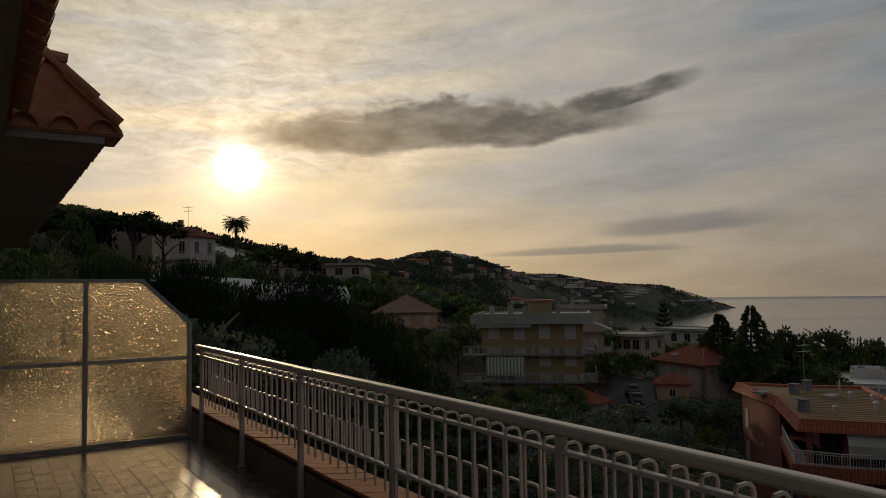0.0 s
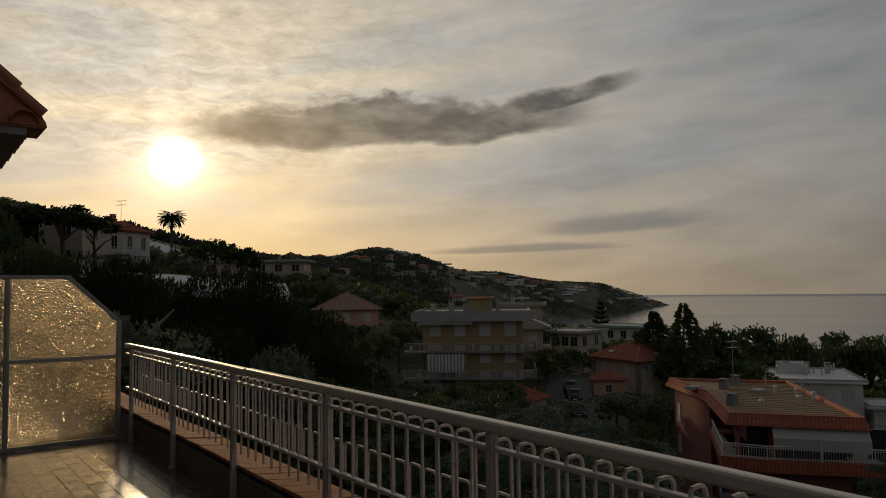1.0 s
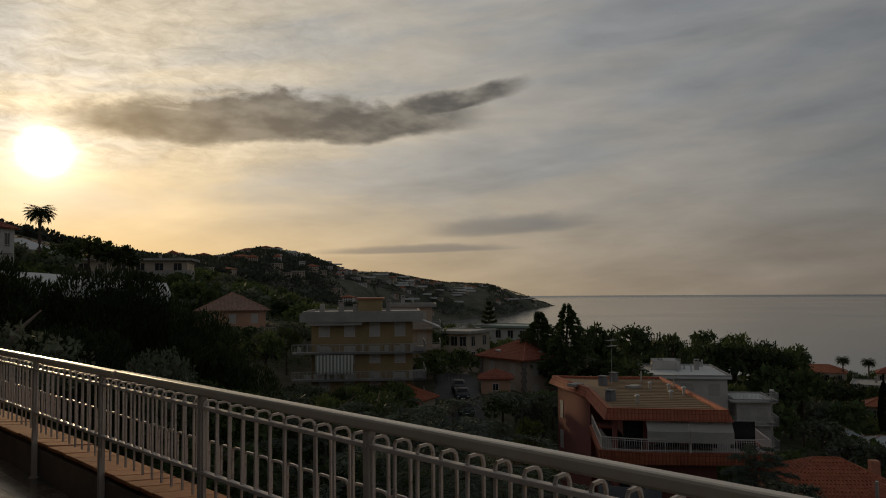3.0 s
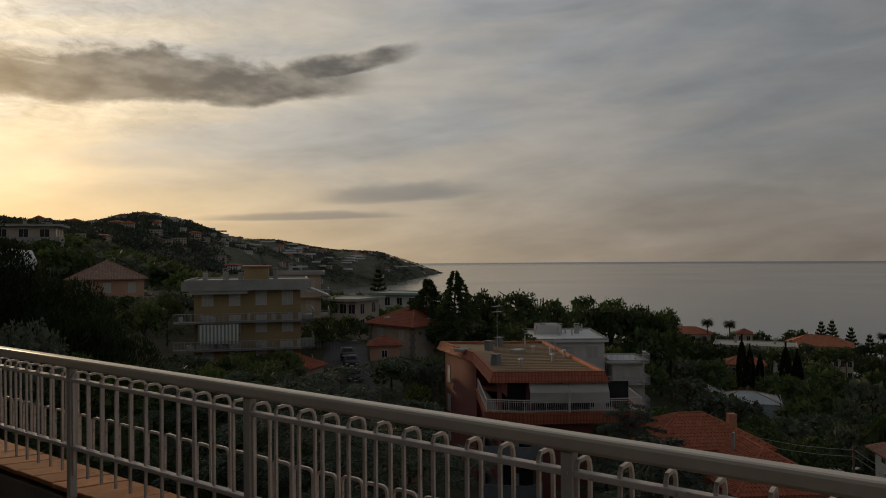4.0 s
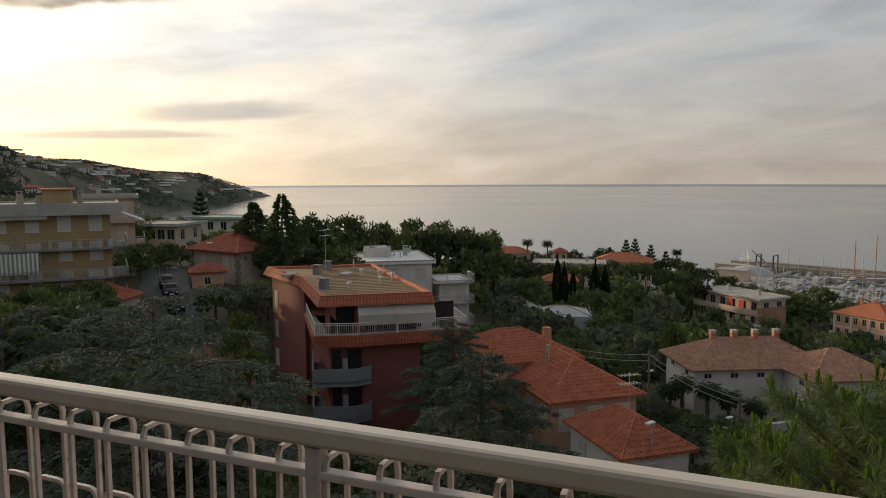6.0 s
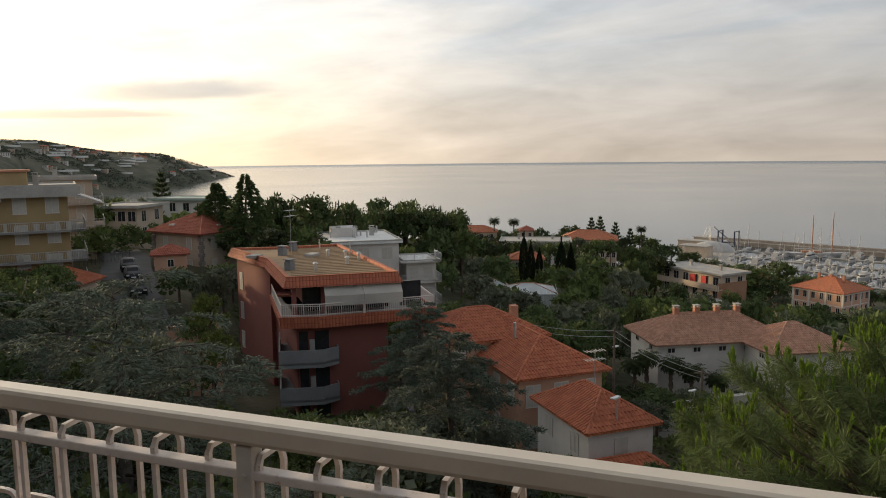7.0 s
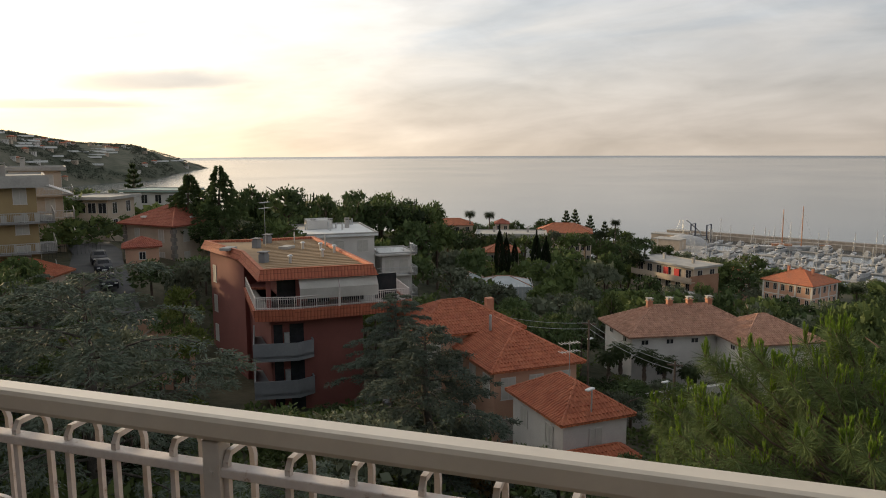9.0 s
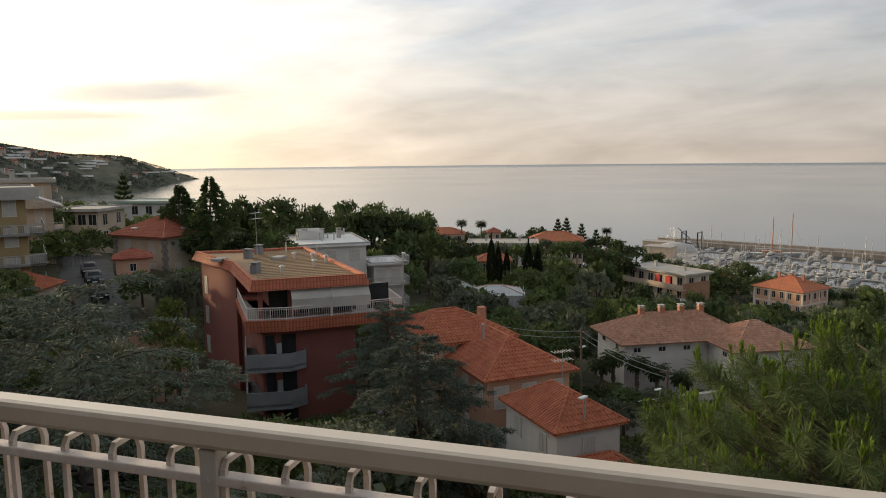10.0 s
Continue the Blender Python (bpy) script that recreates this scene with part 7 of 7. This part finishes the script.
def sail_boat(L, label):
    bo = thing("sailing_yacht", label, "boat", (0, 0, 0), 0, "boats in the marina")
    link("hull", hull_mesh(L, L * 0.27, L * 0.10, HULL), bo)
    part("cabin", boxed(-L * 0.12, L * 0.2, -L * 0.07, L * 0.07, L * 0.085, L * 0.135, 0.08), HULL, bo)
    part("mast", rod(bmesh.new(), (L * 0.08, 0, L * 0.1), (L * 0.08, 0, L * 1.3), 0.16, 0.10, 6), METAL, bo)
    part("boom", rod(bmesh.new(), (L * 0.08, 0, L * 0.21), (-L * 0.33, 0, L * 0.20), 0.16, 0.14, 6), DARK_HULL, bo, "boom with a furled sail under a dark cover")
    bm = bmesh.new()
    for p in ((L * 0.49, 0, L * 0.12), (-L * 0.48, 0, L * 0.1)):
        rod(bm, p, (L * 0.08, 0, L * 1.29), 0.03, seg=4)
    part("stay", bm, METAL, bo)
    return bo


def build_harbour():
    # breakwater, quay and pontoons
    a, b_ = Vector((526, 12)), Vector((443, -178))
    d = (b_ - a).normalized()
    nn = Vector((-d.y, d.x))
    bm = bmesh.new()
    prism(bm, [tuple(a + nn * 0), tuple(b_), tuple(b_ + nn * 9), tuple(a + nn * 9)], SEA - 3, SEA + 2.6)
    prism(bm, [tuple(a + nn * 5.5), tuple(b_ + nn * 5.5), tuple(b_ + nn * 9), tuple(a + nn * 9)], SEA + 2.601, SEA + 4.0)
    tagged(new("breakwater", mesh_of(bm, ROCK)), "long stone breakwater with a raised sea wall", "breakwater", kind="structure")
    bm = prism(bmesh.new(), [(334, 17), (484, 17), (523, 8), (517, -11), (470, -12), (380, -13), (336, -4)], SEA - 4, SEA + 1.3)
    tagged(new("quay", mesh_of(bm, CONCRETE)), "pale concrete quay and boatyard", "quay", kind="structure")
    rng = random.Random(40)
    proto = [motor_boat(10, "white motor yacht moored at a pontoon"), motor_boat(15, "large white motor yacht with a flybridge"), motor_boat(7.5, "small white motor boat at its berth"),
             sail_boat(9.5, "white sailing yacht with a bare mast"), sail_boat(12.5, "long white sailing yacht with furled sails")]
    first = [True] * len(proto)
    base = math.degrees(math.atan2(d.y, d.x))
    for r in range(7):
        o = a + d * 40 - nn * (24 + r * 29)
        n_b = 20 - r
        pon = thing("pontoon", "long floating pontoon between moored boats", "pontoon", (o.x, o.y, SEA), base, "pontoons")
        part("deck", boxed(0, n_b * 7.0, -1.2, 1.2, -0.2, 0.55, 0.05), CONCRETE, pon)
        for i in range(n_b):
            for s in (-1, 1):
                if rng.random() < 0.16:
                    continue
                k = rng.choices(range(5), (4, 1.2, 3, 4, 1.5))[0]
                L = (10, 15, 7.5, 9.5, 12.5)[k]
                p = o + d * (2.5 + i * 7.0) + nn * s * (1.8 + L / 2)
                m = pose(p.x, p.y, SEA, 0, 0, base + 90 * s + rng.uniform(-2, 2))
                if first[k]:
                    proto[k].matrix_basis = m
                    first[k] = False
                else:
                    copy_thing(proto[k], m)
    # hauled-out yachts on the quay
    for i in range(26):
        x, y = rng.uniform(472, 514), rng.uniform(-9, 6)
        copy_thing(proto[rng.choice((0, 0, 2, 3))], pose(x, y, SEA + 2.2, 0, 0, rng.uniform(0, 360)))
    # two-masted schooner
    sc = thing("schooner", "large two-masted schooner with varnished masts", "ship", (474, -58, SEA), math.degrees(math.atan2(-70, -8)) + 8)
    link("hull", hull_mesh(34, 6.5, 2.6, HULL), sc)
    part("deckhouse", boxed(-9, 2, -1.6, 1.6, 2.3, 3.5, 0.2), VARNISH, sc)
    for x, h in ((7.0, 26.0), (-3.5, 24.0)):
        ma = part("mast", rod(bmesh.new(), (x, 0, 1.5), (x, 0, h), 0.36, 0.2, 8), VARNISH, sc, "tall varnished mast")
        part("boom", rod(bmesh.new(), (x, 0, 4.6), (x - 9, 0, 4.4), 0.3, 0.25, 6), HULL, ma)
        bm = bmesh.new()
        for px_, py_ in ((x - 2, -3), (x - 2, 3), (x + 7, 0)):
            rod(bm, (px_, py_, 2.2), (x, 0, h - 2), 0.05, seg=4)
        part("shroud", bm, METAL, ma)
    part("bowsprit", rod(bmesh.new(), (16, 0, 2.8), (23, 0, 4.2), 0.2, 0.1, 6), VARNISH, sc)
    # white boat shed and the boatyard's lift
    bm = bmesh.new()
    bmesh.ops.create_uvsphere(bm, u_segments=24, v_segments=12, radius=1.0)
    bmesh.ops.delete(bm, geom=[v for v in bm.verts if v.co.z < -0.05], context="VERTS")
    for v in bm.verts:
        v.co = Vector((v.co.x * 13, v.co.y * 5, v.co.z * 6))
    te = thing("boat_shed", "white fabric boat shed with a rounded roof", "boat shed", (473, 0, SEA + 1.3), 80)
    part("cover", bm, HULL, te, smooth=True)
    lf = thing("travel_lift", "blue steel boat lift in the yard", "crane", (489, -9, SEA + 1.3), 70)
    for x in (-5, 5):
        part("portal", tube(bmesh.new(), [(x, -4, 0), (x, -4, 11), (x, 4, 11), (x, 4, 0)], 0.5, 4, True), DARK_HULL, lf)
    cr = thing("crane", "white jib crane beside the quay", "crane", (497, -9, SEA + 1.3), 100)
    part("jib", tube(bmesh.new(), [(0, 0, 0), (0, 0, 5), (9, 0, 13)], 0.5, 6), HULL, cr)
    for x, y, w_, dd, h in ((504, 4, 14, 8, 5), (483, 11, 18, 8, 5), (449, 9, 16, 10, 6)):
        bl = thing("boatyard_building", "low pale building in the boatyard", "building", (x, y, SEA + 1.3), 70, "boatyard buildings")
        part("wall", boxed(-w_ / 2, w_ / 2, -dd / 2, dd / 2, 0, h, 0.05), CREAM_WALL, bl)
        part("roof", boxed(-w_ / 2 - 0.4, w_ / 2 + 0.4, -dd / 2 - 0.4, dd / 2 + 0.4, h, h + 0.4, 0.05), GREY_ROOF, bl)


# ---- the headland: houses, glasshouses, woods ----


def build_headland():
    rng = random.Random(91)
    wall_me = mesh_of(boxed(-0.5, 0.5, -0.5, 0.5, -0.6, 1.0), WHITE_WALL, name="wall")
    wall_me2 = mesh_of(boxed(-0.5, 0.5, -0.5, 0.5, -0.6, 1.0), CREAM_WALL, name="wall")
    bm, _, _, _ = hip_roof(1.0, 1.0, 0.0, 0.3, 0.05)
    bmesh.ops.translate(bm, verts=bm.verts[:], vec=(-0.5, -0.5, 1.0))
    roof_me = mesh_of(bm, TILE_ORANGE, name="roof")
    flat_me = mesh_of(boxed(-0.54, 0.54, -0.54, 0.54, 1.0, 1.06), GREY_ROOF, name="roof")
    bm = bmesh.new()
    for i in range(3):
        for j in range(5):
            box(bm, -0.42 + j * 0.19, -0.34 + j * 0.19, -0.505, -0.49, 0.1 + i * 0.3, 0.28 + i * 0.3)
    pane_me = mesh_of(bm, DARK_PANE, name="windows")
    for i in range(85):
        a = rng.choice((rng.uniform(37.5, 66), rng.uniform(41, 60)))
        u = rng.random()
        far = float(np.interp(a, [35.4, 40, 46, 55, 62, 70, 90], [2450, 2150, 1850, 1500, 1300, 950, 600]))
        near = float(np.interp(a, [35.4, 37, 40, 45.6, 52, 62, 90], [2330, 2150, 1540, 1350, 700, 420, 350]))
        r = near + (far - near) * (0.04 + 0.74 * u)
        x, y = r * math.cos(radians(a)), r * math.sin(radians(a))
        z = gz(x, y)
        s = rng.uniform(7, 14)
        ho = thing("hillside_house", "pale house far off on the terraced headland", "house", (x, y, z + 0.3), a - 90 + rng.uniform(-25, 25), "houses on the headland")
        m = Matrix.Diagonal((s, s * 0.7, rng.uniform(4, 7), 1))
        wl = link("wall", wall_me if rng.random() < 0.6 else wall_me2, ho, m=m)
        tagged(link("window_row", pane_me, wl), kind="stuff")
        link("roof", roof_me if rng.random() < 0.45 else flat_me, ho, m=m)
    gl = mesh_of(boxed(-0.5, 0.5, -0.5, 0.5, 0.0, 1.0), PALE_ROOF, name="glazing")
    for i in range(60):
        a = rng.uniform(38.5, 64)
        far = float(np.interp(a, [35.4, 40, 46, 55, 62, 70, 90], [2450, 2150, 1850, 1500, 1300, 950, 600]))
        r = far * rng.uniform(0.74, 0.97)
        x, y = r * math.cos(radians(a)), r * math.sin(radians(a))
        ho = thing("greenhouse", "long pale greenhouse on a headland terrace", "greenhouse", (x, y, gz(x, y) - 1.0), a - 90 + rng.uniform(-8, 8), "greenhouses on the headland")
        link("glazing", gl, ho, m=Matrix.Diagonal((rng.uniform(16, 60), 7, rng.uniform(2.2, 3.6), 1)))
    # woods and scrub on the headland
    rg = np.random.default_rng(17)
    vs = []
    for i in range(15000):
        a = rg.uniform(36.0, 78)
        far = float(np.interp(a, [35.4, 40, 46, 55, 62, 70, 90], [2450, 2150, 1850, 1500, 1300, 950, 600]))
        near = float(np.interp(a, [35.4, 37, 40, 45.6, 52, 62, 90], [2340, 2160, 1540, 1350, 600, 430, 350]))
        crest = rg.random() < 0.3
        u = rg.uniform(0.9, 1.02) if crest else rg.uniform(0.02, 1.0)
        wooded = 54.0 < a < 61.5 and u > 0.55
        if crest and not (wooded or rg.random() < 0.4):
            continue
        r = near + (far - near) * u
        x, y = r * math.cos(radians(a)), r * math.sin(radians(a))
        if not crest and not wooded and a < 53 and noise.noise((x * 0.006, y * 0.006, 4.0)) < -0.05:
            continue
        z = gz(x, y)
        s = rg.uniform(1.8, 4.6) * (1.3 if wooded or a > 53 else 1.0)
        k = 15
        q = unit(rg, k)
        q[:, 2] = np.abs(q[:, 2])
        p = np.array([x, y, z + s * 0.1]) + q * s * rg.uniform(0.5, 1.0, (k, 1)) * [1.4, 1.4, 0.7]
        vs.append(blades(p, q + unit(rg, k) * 0.8, unit(rg, k), s * 0.55, s * 0.42))
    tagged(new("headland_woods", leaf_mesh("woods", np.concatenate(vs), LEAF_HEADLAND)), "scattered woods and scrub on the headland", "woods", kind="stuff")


build_street()
build_street_things()
build_harbour()
build_headland()
